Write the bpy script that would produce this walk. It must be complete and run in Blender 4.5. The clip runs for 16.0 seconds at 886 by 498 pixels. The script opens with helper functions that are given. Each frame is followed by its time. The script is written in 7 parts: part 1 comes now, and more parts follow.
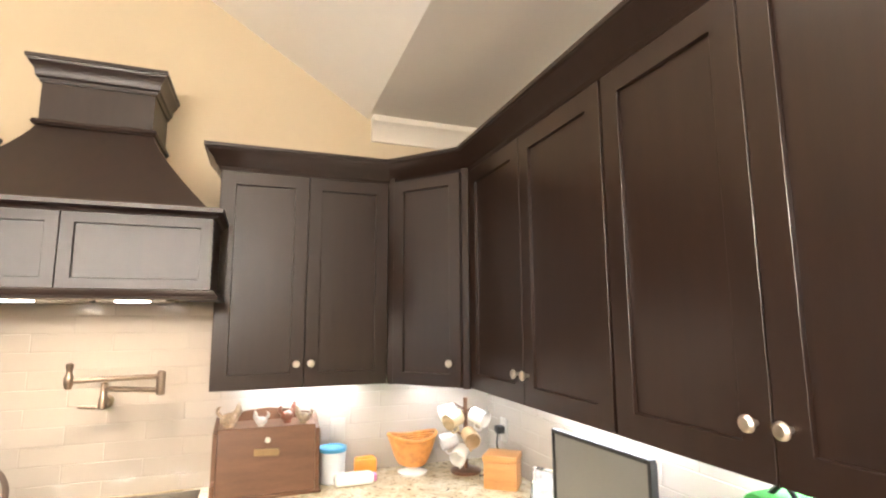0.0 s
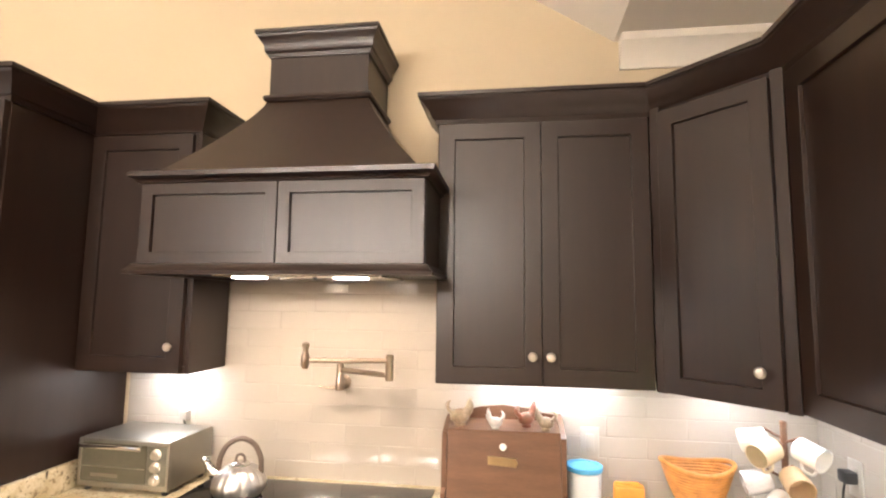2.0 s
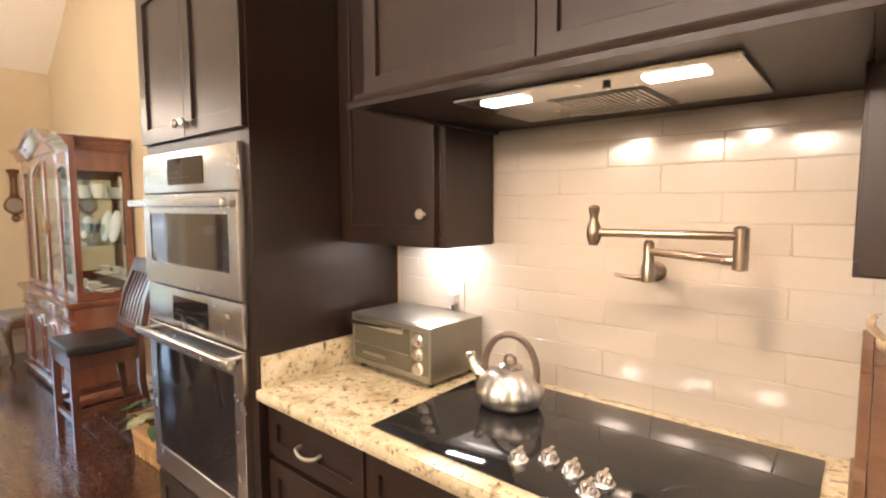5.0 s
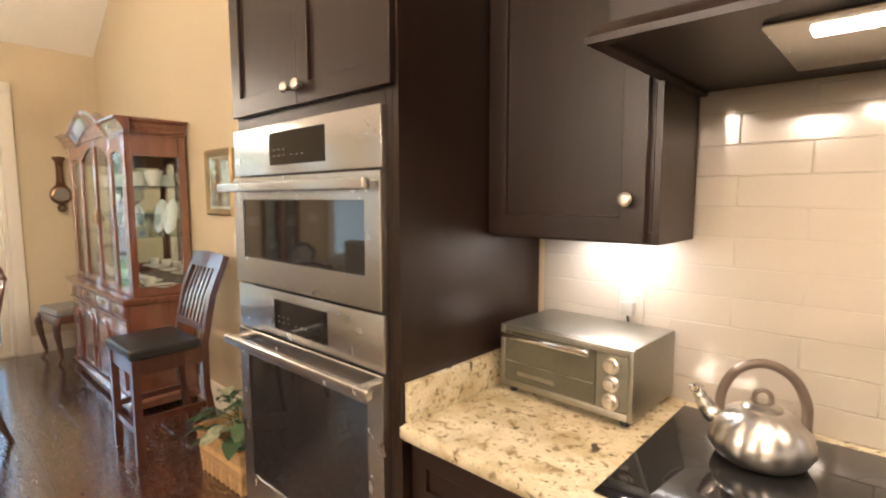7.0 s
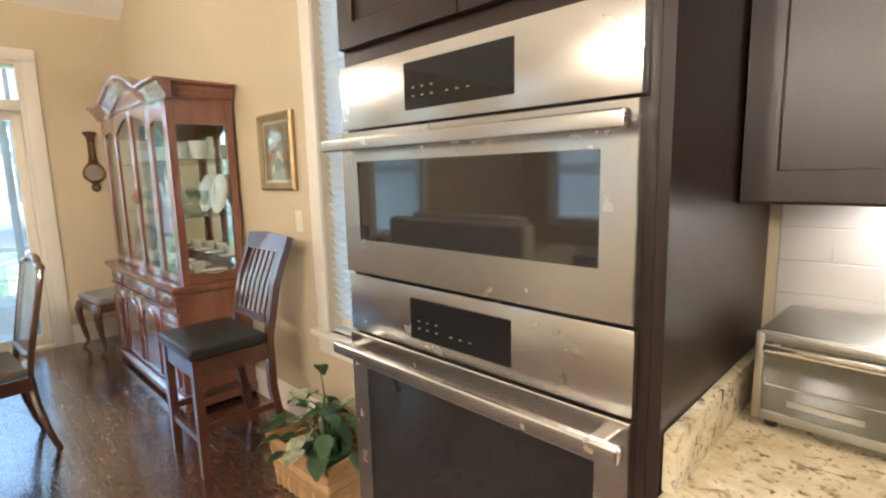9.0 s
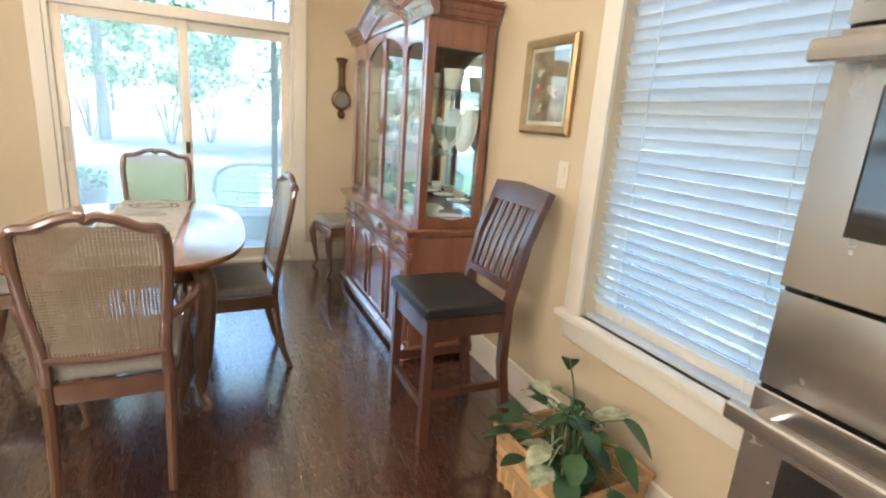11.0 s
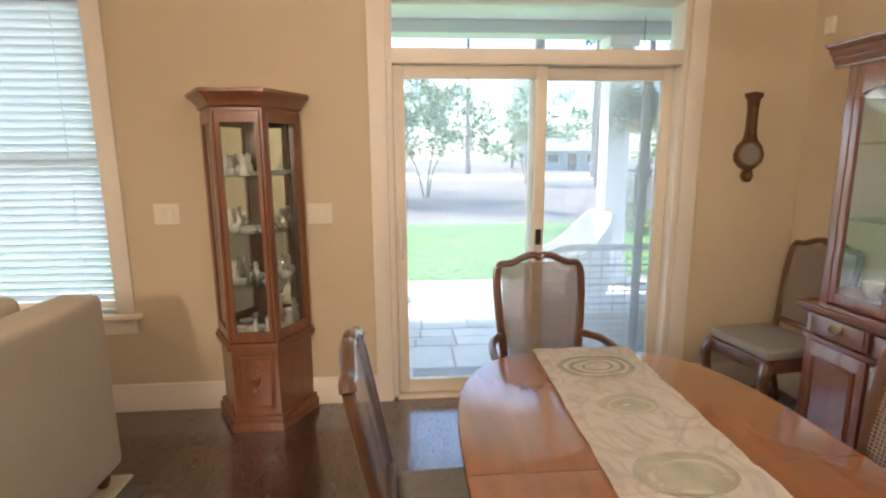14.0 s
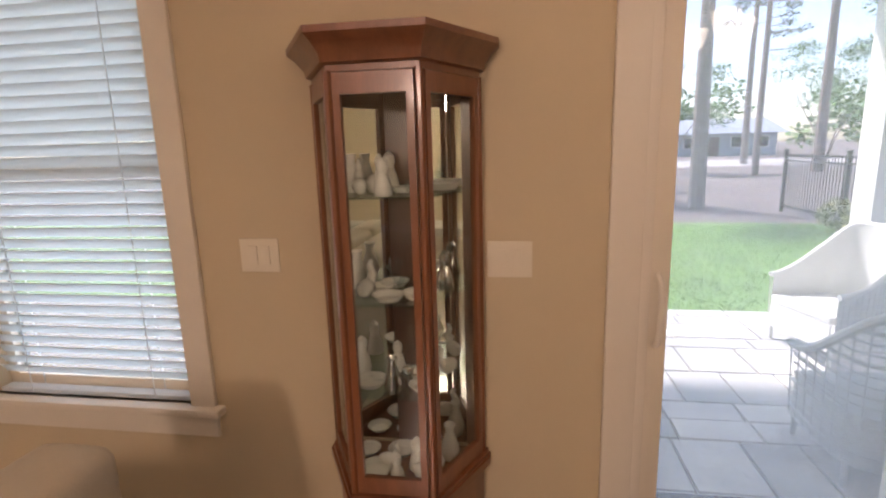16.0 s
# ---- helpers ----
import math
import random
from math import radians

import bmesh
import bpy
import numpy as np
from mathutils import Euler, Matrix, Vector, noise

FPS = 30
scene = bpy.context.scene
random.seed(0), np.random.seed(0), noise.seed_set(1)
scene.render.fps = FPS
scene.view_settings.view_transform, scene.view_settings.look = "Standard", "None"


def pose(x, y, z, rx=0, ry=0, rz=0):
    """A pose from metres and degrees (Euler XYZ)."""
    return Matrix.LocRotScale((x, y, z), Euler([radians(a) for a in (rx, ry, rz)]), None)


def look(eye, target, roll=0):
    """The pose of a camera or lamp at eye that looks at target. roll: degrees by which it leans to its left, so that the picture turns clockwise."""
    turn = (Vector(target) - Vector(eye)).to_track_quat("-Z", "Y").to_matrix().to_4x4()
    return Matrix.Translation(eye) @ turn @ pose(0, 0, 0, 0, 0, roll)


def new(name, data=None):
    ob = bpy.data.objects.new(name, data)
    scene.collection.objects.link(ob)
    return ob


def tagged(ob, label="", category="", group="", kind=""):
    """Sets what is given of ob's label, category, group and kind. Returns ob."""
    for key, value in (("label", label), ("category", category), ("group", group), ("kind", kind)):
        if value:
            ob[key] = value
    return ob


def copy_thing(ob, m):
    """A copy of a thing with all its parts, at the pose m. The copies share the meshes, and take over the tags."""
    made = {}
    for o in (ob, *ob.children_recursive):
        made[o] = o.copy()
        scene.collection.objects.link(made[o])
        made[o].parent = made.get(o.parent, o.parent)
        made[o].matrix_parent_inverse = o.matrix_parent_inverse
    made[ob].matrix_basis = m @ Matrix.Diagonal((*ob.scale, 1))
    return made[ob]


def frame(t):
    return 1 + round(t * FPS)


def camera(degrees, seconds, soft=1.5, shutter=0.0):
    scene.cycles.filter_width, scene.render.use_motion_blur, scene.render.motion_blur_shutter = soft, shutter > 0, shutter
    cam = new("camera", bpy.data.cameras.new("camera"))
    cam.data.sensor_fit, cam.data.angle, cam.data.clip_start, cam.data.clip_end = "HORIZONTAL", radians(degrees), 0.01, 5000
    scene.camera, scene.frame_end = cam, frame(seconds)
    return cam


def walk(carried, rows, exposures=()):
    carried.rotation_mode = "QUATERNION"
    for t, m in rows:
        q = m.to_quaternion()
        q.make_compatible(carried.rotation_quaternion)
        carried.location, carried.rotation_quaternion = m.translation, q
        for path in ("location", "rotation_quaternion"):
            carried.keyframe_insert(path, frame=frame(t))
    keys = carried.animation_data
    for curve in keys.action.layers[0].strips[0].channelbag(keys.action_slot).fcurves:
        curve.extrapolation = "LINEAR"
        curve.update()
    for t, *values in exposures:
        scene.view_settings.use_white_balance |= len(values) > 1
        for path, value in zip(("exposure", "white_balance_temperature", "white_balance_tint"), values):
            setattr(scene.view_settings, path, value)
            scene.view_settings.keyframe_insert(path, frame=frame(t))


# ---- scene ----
cam = camera(82.8, 16.0, soft=2.2)
PATH = [
    (0, (1.801, 1.217, 1.669), (2.474, 3.079, 1.946), -0.3),
    (0.5, (1.774, 1.295, 1.681), (2.27, 3.207, 1.994), -0.1),
    (1, (1.771, 1.45, 1.7), (2.082, 3.398, 2.034), 0.1),
    (1.5, (1.81, 1.589, 1.703), (1.879, 3.563, 2.02), 0.1),
    (2, (1.89, 1.756, 1.668), (1.616, 3.726, 1.874), 0.7),
    (2.5, (1.964, 1.92, 1.629), (1.362, 3.827, 1.674), 1.8),
    (3, (1.913, 2.038, 1.59), (1.147, 3.885, 1.533), 2.0),
    (3.5, (1.845, 2.21, 1.571), (0.927, 3.985, 1.49), 0.8),
    (4, (1.781, 2.326, 1.557), (0.715, 4.014, 1.436), -0.7),
    (4.2, (1.762, 2.38, 1.549), (0.622, 4.018, 1.409), -1.1),
    (6.3, (1.28, 2.455, 1.449), (-0.081, 3.907, 1.254), 0.7),
    (6.5, (1.222, 2.471, 1.489), (-0.144, 3.916, 1.276), 0.5),
    (7, (1.047, 2.412, 1.482), (-0.297, 3.878, 1.28), -0.1),
    (7.5, (0.881, 2.407, 1.471), (-0.47, 3.869, 1.277), -1.3),
    (8, (0.727, 2.445, 1.46), (-0.659, 3.868, 1.228), -3.3),
    (8.2, (0.669, 2.445, 1.456), (-0.723, 3.862, 1.221), -2.9),
    (10.3, (0.026, 2.491, 1.398), (-1.439, 3.745, 0.869), 3.3),
    (10.5, (-0.04, 2.49, 1.387), (-1.591, 3.636, 0.856), 4.0),
    (11, (-0.222, 2.455, 1.396), (-1.982, 3.267, 0.905), 4.2),
    (11.5, (-0.485, 2.363, 1.447), (-2.361, 2.918, 1.031), 2.8),
    (12, (-0.794, 2.258, 1.464), (-2.724, 2.613, 1.079), 1.4),
    (12.5, (-1.125, 2.152, 1.483), (-3.085, 2.318, 1.117), 1.2),
    (13, (-1.409, 1.87, 1.487), (-3.372, 2.051, 1.153), 0.3),
    (13.5, (-1.715, 1.622, 1.524), (-3.672, 1.831, 1.168), -0.9),
    (14, (-2.047, 1.434, 1.511), (-4.01, 1.578, 1.155), -0.4),
    (14.5, (-2.403, 1.192, 1.531), (-4.35, 1.376, 1.113), -0.7),
    (15, (-2.766, 1.051, 1.567), (-4.705, 1.243, 1.119), -2.4),
    (15.5, (-3.138, 1.027, 1.6), (-5.091, 1.008, 1.171), -3.2),
    (16, (-3.432, 0.962, 1.554), (-5.37, 0.66, 1.161), -1.6),
]
walk(cam, [(t, look(eye, target, roll)) for t, eye, target, roll in PATH],
     exposures=[(0, 3.05, 5400, 12), (4.2, 2.85, 5800, 19), (6.3, 2.68, 6050, 17), (8.2, 2.46, 5650, 13), (10.3, 2.85, 5200, 9), (11.5, 2.46, 5250, 9), (12.5, 2.28, 5600, 13), (14, 2.02, 6000, 19), (15, 1.82, 6150, 24), (16, 1.45, 6400, 33)])

# ---- light ----
world = bpy.data.worlds.new("sky")
scene.world = world
world.use_nodes = True
wn = world.node_tree.nodes
sky = wn.new("ShaderNodeTexSky")
sky.sky_type = "NISHITA"
sky.sun_disc = False
sky.sun_elevation, sky.sun_rotation = radians(50), radians(228)
world.node_tree.links.new(sky.outputs[0], wn["Background"].inputs[0])
wn["Background"].inputs[1].default_value = 0.15
sun = new("sun", bpy.data.lights.new("sun", "SUN"))
sun.data.energy, sun.data.angle, sun.data.color = 4.6, radians(4), (1.0, 0.95, 0.86)
sun.matrix_basis = look((-5.3, -4.7, 8.5), (0, 0, 0))
CAN_WATTS, STRIP_WATTS, HOOD_WATTS = 2.45, 0.46, 0.75
WARM, PALE = (1.0, 0.72, 0.445), (1.0, 0.93, 0.82)


def lamp(name, m, size, watts, colour, size_y=None, spread=180):
    ob = new(name, bpy.data.lights.new(name, "AREA"))
    ob.data.shape = "RECTANGLE"
    ob.data.size, ob.data.size_y = size, size_y or size
    ob.data.energy, ob.data.color, ob.data.spread = watts, colour, radians(spread)
    ob.matrix_basis = m
    return ob


# ---- materials ----
def mat(name, base, rough=0.5, metal=0.0, vary=0.12, scale=8.0, stretch=(1, 1, 1), bump=0.0, bump_scale=40.0,
        second=None, coat=0.0, coat_rough=0.12, fine=0.5, island=False, coord="Object"):
    """Two scales of noise drive the colour, one the gloss, one the relief."""
    m = bpy.data.materials.new(name)
    m.use_nodes = True
    n, l = m.node_tree.nodes, m.node_tree.links
    b = n["Principled BSDF"]
    tc, mp = n.new("ShaderNodeTexCoord"), n.new("ShaderNodeMapping")
    mp.inputs["Scale"].default_value = stretch
    l.new(tc.outputs[coord], mp.inputs[0])
    big, small = n.new("ShaderNodeTexNoise"), n.new("ShaderNodeTexNoise")
    big.inputs["Scale"].default_value, big.inputs["Detail"].default_value = scale, 5
    small.inputs["Scale"].default_value, small.inputs["Detail"].default_value = scale * 9, 3
    l.new(mp.outputs[0], big.inputs[0]), l.new(mp.outputs[0], small.inputs[0])
    mix = n.new("ShaderNodeMix")
    mix.inputs[0].default_value = fine * 0.6
    l.new(big.outputs[0], mix.inputs[2]), l.new(small.outputs[0], mix.inputs[3])
    fac = mix.outputs[0]
    if island:
        oi, add = n.new("ShaderNodeObjectInfo"), n.new("ShaderNodeMath")
        add.operation = "MULTIPLY_ADD"
        geo, sm = n.new("ShaderNodeNewGeometry"), n.new("ShaderNodeMath")
        sm.operation = "ADD"
        l.new(oi.outputs["Random"], sm.inputs[0]), l.new(geo.outputs["Random Per Island"], sm.inputs[1])
        fr = n.new("ShaderNodeMath")
        fr.operation = "FRACT"
        l.new(sm.outputs[0], fr.inputs[0])
        l.new(fr.outputs[0], add.inputs[0])
        add.inputs[1].default_value = 0.45
        l.new(fac, add.inputs[2])
        sub = n.new("ShaderNodeMath")
        sub.operation = "SUBTRACT"
        l.new(add.outputs[0], sub.inputs[0])
        sub.inputs[1].default_value = 0.22
        fac = sub.outputs[0]
    ramp = n.new("ShaderNodeValToRGB")
    second = second or [c * (1 + vary) for c in base]
    first = [c * (1 - vary) for c in base]
    ramp.color_ramp.elements[0].position, ramp.color_ramp.elements[1].position = 0.3, 0.7
    ramp.color_ramp.elements[0].color, ramp.color_ramp.elements[1].color = (*first, 1), (*[min(1, c) for c in second], 1)
    l.new(fac, ramp.inputs[0])
    l.new(ramp.outputs[0], b.inputs["Base Color"])
    gl = n.new("ShaderNodeMapRange")
    gl.inputs[3].default_value, gl.inputs[4].default_value = rough * 0.85, min(1, rough * 1.15)
    l.new(small.outputs[0], gl.inputs[0]), l.new(gl.outputs[0], b.inputs["Roughness"])
    b.inputs["Metallic"].default_value, b.inputs["Coat Weight"].default_value = metal, coat
    b.inputs["Coat Roughness"].default_value = coat_rough
    if bump:
        bn, bp = n.new("ShaderNodeTexNoise"), n.new("ShaderNodeBump")
        bn.inputs["Scale"].default_value, bn.inputs["Detail"].default_value = bump_scale, 4
        l.new(mp.outputs[0], bn.inputs[0]), l.new(bn.outputs[0], bp.inputs["Height"])
        bp.inputs["Strength"].default_value, bp.inputs["Distance"].default_value = bump, 0.004
        l.new(bp.outputs[0], b.inputs["Normal"])
    return m


def glow(name, colour, strength):
    m = bpy.data.materials.new(name)
    m.use_nodes = True
    b = m.node_tree.nodes["Principled BSDF"]
    b.inputs["Base Color"].default_value = (*colour, 1)
    b.inputs["Emission Color"].default_value, b.inputs["Emission Strength"].default_value = (*colour, 1), strength
    return m


def clear(name, tint=(1, 1, 1), rough=0.0):
    """Thin pane glass: see-through with a gloss that grows at grazing angles."""
    m = bpy.data.materials.new(name)
    m.use_nodes = True
    n, l = m.node_tree.nodes, m.node_tree.links
    n.remove(n["Principled BSDF"])
    tr, gl, mx, fr = (n.new(k) for k in ("ShaderNodeBsdfTransparent", "ShaderNodeBsdfGlossy", "ShaderNodeMixShader", "ShaderNodeLayerWeight"))
    tr.inputs[0].default_value, gl.inputs["Roughness"].default_value = (*tint, 1), rough
    fr.inputs[0].default_value = 0.5
    pw, ad = n.new("ShaderNodeMath"), n.new("ShaderNodeMath")
    pw.operation, ad.operation = "POWER", "MULTIPLY_ADD"
    pw.inputs[1].default_value, ad.inputs[1].default_value, ad.inputs[2].default_value = 5, 0.9, 0.04
    l.new(fr.outputs["Facing"], pw.inputs[0]), l.new(pw.outputs[0], ad.inputs[0]), l.new(ad.outputs[0], mx.inputs[0])
    l.new(tr.outputs[0], mx.inputs[1]), l.new(gl.outputs[0], mx.inputs[2])
    l.new(mx.outputs[0], n["Material Output"].inputs[0])
    return m


def granite():
    m = mat("granite", (0.52, 0.44, 0.28), 0.18, vary=0.12, scale=14, second=(0.70, 0.63, 0.46), coat=0.3)
    n, l = m.node_tree.nodes, m.node_tree.links
    b = n["Principled BSDF"]
    base = b.inputs["Base Color"].links[0].from_socket
    mp = [k for k in n if k.type == "MAPPING"][0]
    for sc, lo, hi, col in ((9, 0.50, 0.72, (0.42, 0.34, 0.19)), (34, 0.56, 0.68, (0.27, 0.21, 0.12)), (80, 0.60, 0.70, (0.13, 0.10, 0.06)), (21, 0.66, 0.72, (0.09, 0.075, 0.055))):
        t, r, x = n.new("ShaderNodeTexNoise"), n.new("ShaderNodeMapRange"), n.new("ShaderNodeMix")
        t.inputs["Scale"].default_value, t.inputs["Detail"].default_value, t.inputs["Distortion"].default_value = sc, 4, 0.6
        r.inputs[1].default_value, r.inputs[2].default_value = lo, hi
        x.data_type = "RGBA"
        l.new(mp.outputs[0], t.inputs[0]), l.new(t.outputs[0], r.inputs[0]), l.new(r.outputs[0], x.inputs[0])
        l.new(base, x.inputs[6])
        x.inputs[7].default_value = (*col, 1)
        base = x.outputs[2]
    l.new(base, b.inputs["Base Color"])
    return m


PAINT = mat("beige_wall_paint", (0.58, 0.485, 0.33), 0.75, vary=0.03, scale=1.5, bump=0.15, bump_scale=220)
CEIL = mat("ceiling_paint", (0.84, 0.80, 0.73), 0.85, vary=0.02, scale=1.5, bump=0.1, bump_scale=200)
TRIM = mat("cream_trim_paint", (0.74, 0.69, 0.60), 0.4, vary=0.03, scale=3, bump=0.05, bump_scale=60)
ESPRESSO = mat("espresso_stained_wood", (0.017, 0.0085, 0.0056), 0.35, vary=0.25, scale=5, stretch=(6, 6, 0.6), bump=0.03, bump_scale=60, coat=0.06, coat_rough=0.3)
TILE = mat("white_glazed_tile", (0.43, 0.39, 0.335), 0.14, vary=0.02, scale=4, bump=0.05, bump_scale=9, coat=0.3, island=True)
GROUT = mat("pale_grout", (0.39, 0.36, 0.31), 0.9, vary=0.04, scale=30)
ESPRESSO.node_tree.nodes["Principled BSDF"].inputs["IOR"].default_value = 1.5
GRANITE = granite()
STEEL = mat("brushed_stainless_steel", (0.6, 0.585, 0.56), 0.26, 1.0, vary=0.02, scale=2, fine=0.1)
NICKEL = mat("satin_nickel", (0.62, 0.58, 0.52), 0.34, 1.0, vary=0.06, scale=12)
CHROME = mat("chrome", (0.75, 0.74, 0.72), 0.1, 1.0, vary=0.04, scale=12)
BRONZE = mat("bronze_metal", (0.32, 0.22, 0.12), 0.35, 1.0, vary=0.15, scale=14)
BLACKGLASS = mat("black_glass", (0.012, 0.012, 0.013), 0.04, vary=0.1, scale=3)
OVENGLASS = mat("half_mirrored_oven_glass", (0.012, 0.012, 0.014), 0.04, vary=0.1, scale=3)
OVENGLASS.node_tree.nodes["Principled BSDF"].inputs["IOR"].default_value = 1.9
BLACK = mat("black_plastic", (0.02, 0.02, 0.02), 0.4, vary=0.15, scale=20)
IRON = mat("black_painted_iron", (0.015, 0.015, 0.015), 0.45, vary=0.2, scale=15)
CHERRY = mat("red_brown_cherry_wood", (0.19, 0.069, 0.040), 0.25, vary=0.22, scale=4, stretch=(5, 5, 0.7), bump=0.05, bump_scale=50, coat=0.8, coat_rough=0.17)
CHERRY.node_tree.nodes["Principled BSDF"].inputs["Coat IOR"].default_value = 1.9
OAK = mat("honey_brown_wood", (0.205, 0.076, 0.033), 0.3, vary=0.25, scale=4, stretch=(6, 6, 0.8), bump=0.06, bump_scale=60, coat=0.25)
TABLEWOOD = mat("polished_walnut_top", (0.245, 0.095, 0.034), 0.13, vary=0.16, scale=4, stretch=(0.7, 7, 3), bump=0.02, bump_scale=40, coat=1.0)
DARKWOOD = mat("dark_mahogany", (0.075, 0.028, 0.018), 0.3, vary=0.3, scale=5, stretch=(5, 5, 0.8), coat=0.6)
CHAIRWOOD = mat("brown_walnut_chair_wood", (0.105, 0.05, 0.028), 0.3, vary=0.25, scale=5, stretch=(4, 4, 1), coat=0.5)
FLOORWOOD = mat("dark_hand_scraped_floorboard", (0.046, 0.019, 0.012), 0.27, vary=0.35, scale=3.5, stretch=(0.6, 8, 1), bump=0.0,
                second=(0.07, 0.028, 0.017), coat=1.0, coat_rough=0.16, island=True)
FLOORWOOD.node_tree.nodes["Principled BSDF"].inputs["Coat IOR"].default_value = 2.3
BREADWOOD = mat("bread_box_stained_pine", (0.125, 0.062, 0.032), 0.36, vary=0.25, scale=5, stretch=(1, 6, 6), bump=0.05)
CANE = mat("woven_cane", (0.28, 0.22, 0.16), 0.3, vary=0.2, scale=40, coat=0.9, coat_rough=0.28)
FABRIC = mat("grey_beige_upholstery", (0.26, 0.24, 0.21), 0.9, vary=0.15, scale=60, bump=0.4, bump_scale=400)
LEATHER = mat("black_leather", (0.018, 0.016, 0.015), 0.32, vary=0.2, scale=30, bump=0.2, bump_scale=180)
SLIPCOVER = mat("cream_slipcover_cotton", (0.50, 0.44, 0.34), 0.95, vary=0.06, scale=6, bump=0.5, bump_scale=260)
RUG = mat("cream_rug_wool", (0.55, 0.49, 0.38), 1.0, vary=0.15, scale=40, bump=0.6, bump_scale=300)
BLIND = mat("white_faux_wood_slat", (0.74, 0.76, 0.78), 0.45, vary=0.03, scale=4)
# the thin slats let some daylight through
bn_, bl_ = BLIND.node_tree.nodes, BLIND.node_tree.links
thru, both = bn_.new("ShaderNodeBsdfTranslucent"), bn_.new("ShaderNodeMixShader")
thru.inputs[0].default_value, both.inputs[0].default_value = (0.78, 0.87, 0.87, 1), 0.42
bl_.new(bn_["Principled BSDF"].outputs[0], both.inputs[1]), bl_.new(thru.outputs[0], both.inputs[2])
bl_.new(both.outputs[0], bn_["Material Output"].inputs[0])
PANE = clear("window_pane", (0.93, 0.97, 0.96))
DOORPANE = clear("hazy_door_pane", (0.93, 0.97, 0.96))
# washed-out haze over the outdoor view, mixed into door and window glass as milky white
dn, dk = DOORPANE.node_tree.nodes, DOORPANE.node_tree.links
haze_bsdf, haze_mix, haze_noise, haze_range = dn.new("ShaderNodeBsdfTranslucent"), dn.new("ShaderNodeMixShader"), dn.new("ShaderNodeTexNoise"), dn.new("ShaderNodeMapRange")
haze_bsdf.inputs[0].default_value = (0.85, 0.9, 0.92, 1)
haze_noise.inputs["Scale"].default_value = 1.3
haze_range.inputs[3].default_value, haze_range.inputs[4].default_value = 0.16, 0.28
dk.new(haze_noise.outputs[0], haze_range.inputs[0]), dk.new(haze_range.outputs[0], haze_mix.inputs[0])
dk.new(dn["Mix Shader"].outputs[0], haze_mix.inputs[1]), dk.new(haze_bsdf.outputs[0], haze_mix.inputs[2])
dk.new(haze_mix.outputs[0], dn["Material Output"].inputs[0])
SHELFGLASS = clear("shelf_glass", (0.86, 0.94, 0.91))
VINYL = mat("cream_vinyl_door_frame", (0.72, 0.66, 0.55), 0.35, vary=0.02, scale=3)
PORCELAIN = mat("white_porcelain", (0.78, 0.76, 0.71), 0.15, vary=0.04, scale=8, coat=0.4)
MIRROR = mat("mirror", (0.88, 0.88, 0.86), 0.02, 1.0, vary=0.01)
GOLD = mat("worn_gilt", (0.34, 0.24, 0.12), 0.4, 0.6, vary=0.2, scale=20)
PLATE = mat("switch_plate_plastic", (0.72, 0.66, 0.54), 0.4, vary=0.02)
OUTLET = mat("tile_coloured_outlet_plastic", (0.44, 0.415, 0.365), 0.35, vary=0.02)
HOODLIGHT = glow("hood_lamp_glass", (1.0, 0.80, 0.58), 3)
CANLIGHT = glow("can_lamp_glass", (1.0, 0.84, 0.62), 2)
SHADEGLOW = glow("chandelier_shade_glow", (1.0, 0.82, 0.58), 6)
PENDANTGLOW = glow("pendant_globe_glow", (1.0, 0.80, 0.56), 55)
LEDS = glow("led_strip", (1.0, 0.93, 0.80), 4)

# ---- building blocks ----
ORG = {}


def thing(name, label, category, at=(0, 0, 0), group="", kind=""):
    ob = new(name)
    ob.empty_display_size = 0.1
    ob.location = at
    ORG[ob.name] = Vector(at)
    return tagged(ob, label, category, group, kind)


def finish(bm, smooth):
    bmesh.ops.recalc_face_normals(bm, faces=bm.faces)
    if smooth:
        for f in bm.faces:
            f.smooth = True
        for e in bm.edges:
            if len(e.link_faces) == 2 and e.calc_face_angle(0) > radians(smooth):
                e.smooth = False


def part(name, bm, material, parent, label="", smooth=35):
    """One mesh under a thing or under a part. The bmesh is in the thing's world when the thing has a place, else about its origin."""
    finish(bm, smooth)
    org = ORG.get(parent.name, Vector())
    if org.length:
        bmesh.ops.translate(bm, verts=bm.verts, vec=-org)
    me = bpy.data.meshes.new(name)
    bm.to_mesh(me)
    bm.free()
    me.materials.append(material)
    ob = new(name, me)
    ob.parent = parent
    ORG[ob.name] = org
    return tagged(ob, label)


def solid(name, bm, material, label="", category="", group="", kind="", smooth=35):
    """One top-level mesh, in the world."""
    finish(bm, smooth)
    me = bpy.data.meshes.new(name)
    bm.to_mesh(me)
    bm.free()
    me.materials.append(material)
    ob = new(name, me)
    ORG[ob.name] = Vector()
    return tagged(ob, label, category, group, kind)


def box(bm, x0, y0, z0, x1, y1, z1, bevel=0.0, seg=2):
    r = bmesh.ops.create_cube(bm, size=1.0)
    vs = r["verts"]
    for v in vs:
        v.co = Vector(((x0 + x1) / 2 + v.co.x * (x1 - x0), (y0 + y1) / 2 + v.co.y * (y1 - y0), (z0 + z1) / 2 + v.co.z * (z1 - z0)))
    if bevel:
        es = list({e for v in vs for e in v.link_edges})
        bmesh.ops.bevel(bm, geom=es, offset=bevel, segments=seg, profile=0.6, affect="EDGES", clamp_overlap=True)
    return bm


def B(*boxes, bevel=0.0, seg=2):
    bm = bmesh.new()
    for b in boxes:
        box(bm, *b, bevel=bevel, seg=seg)
    return bm


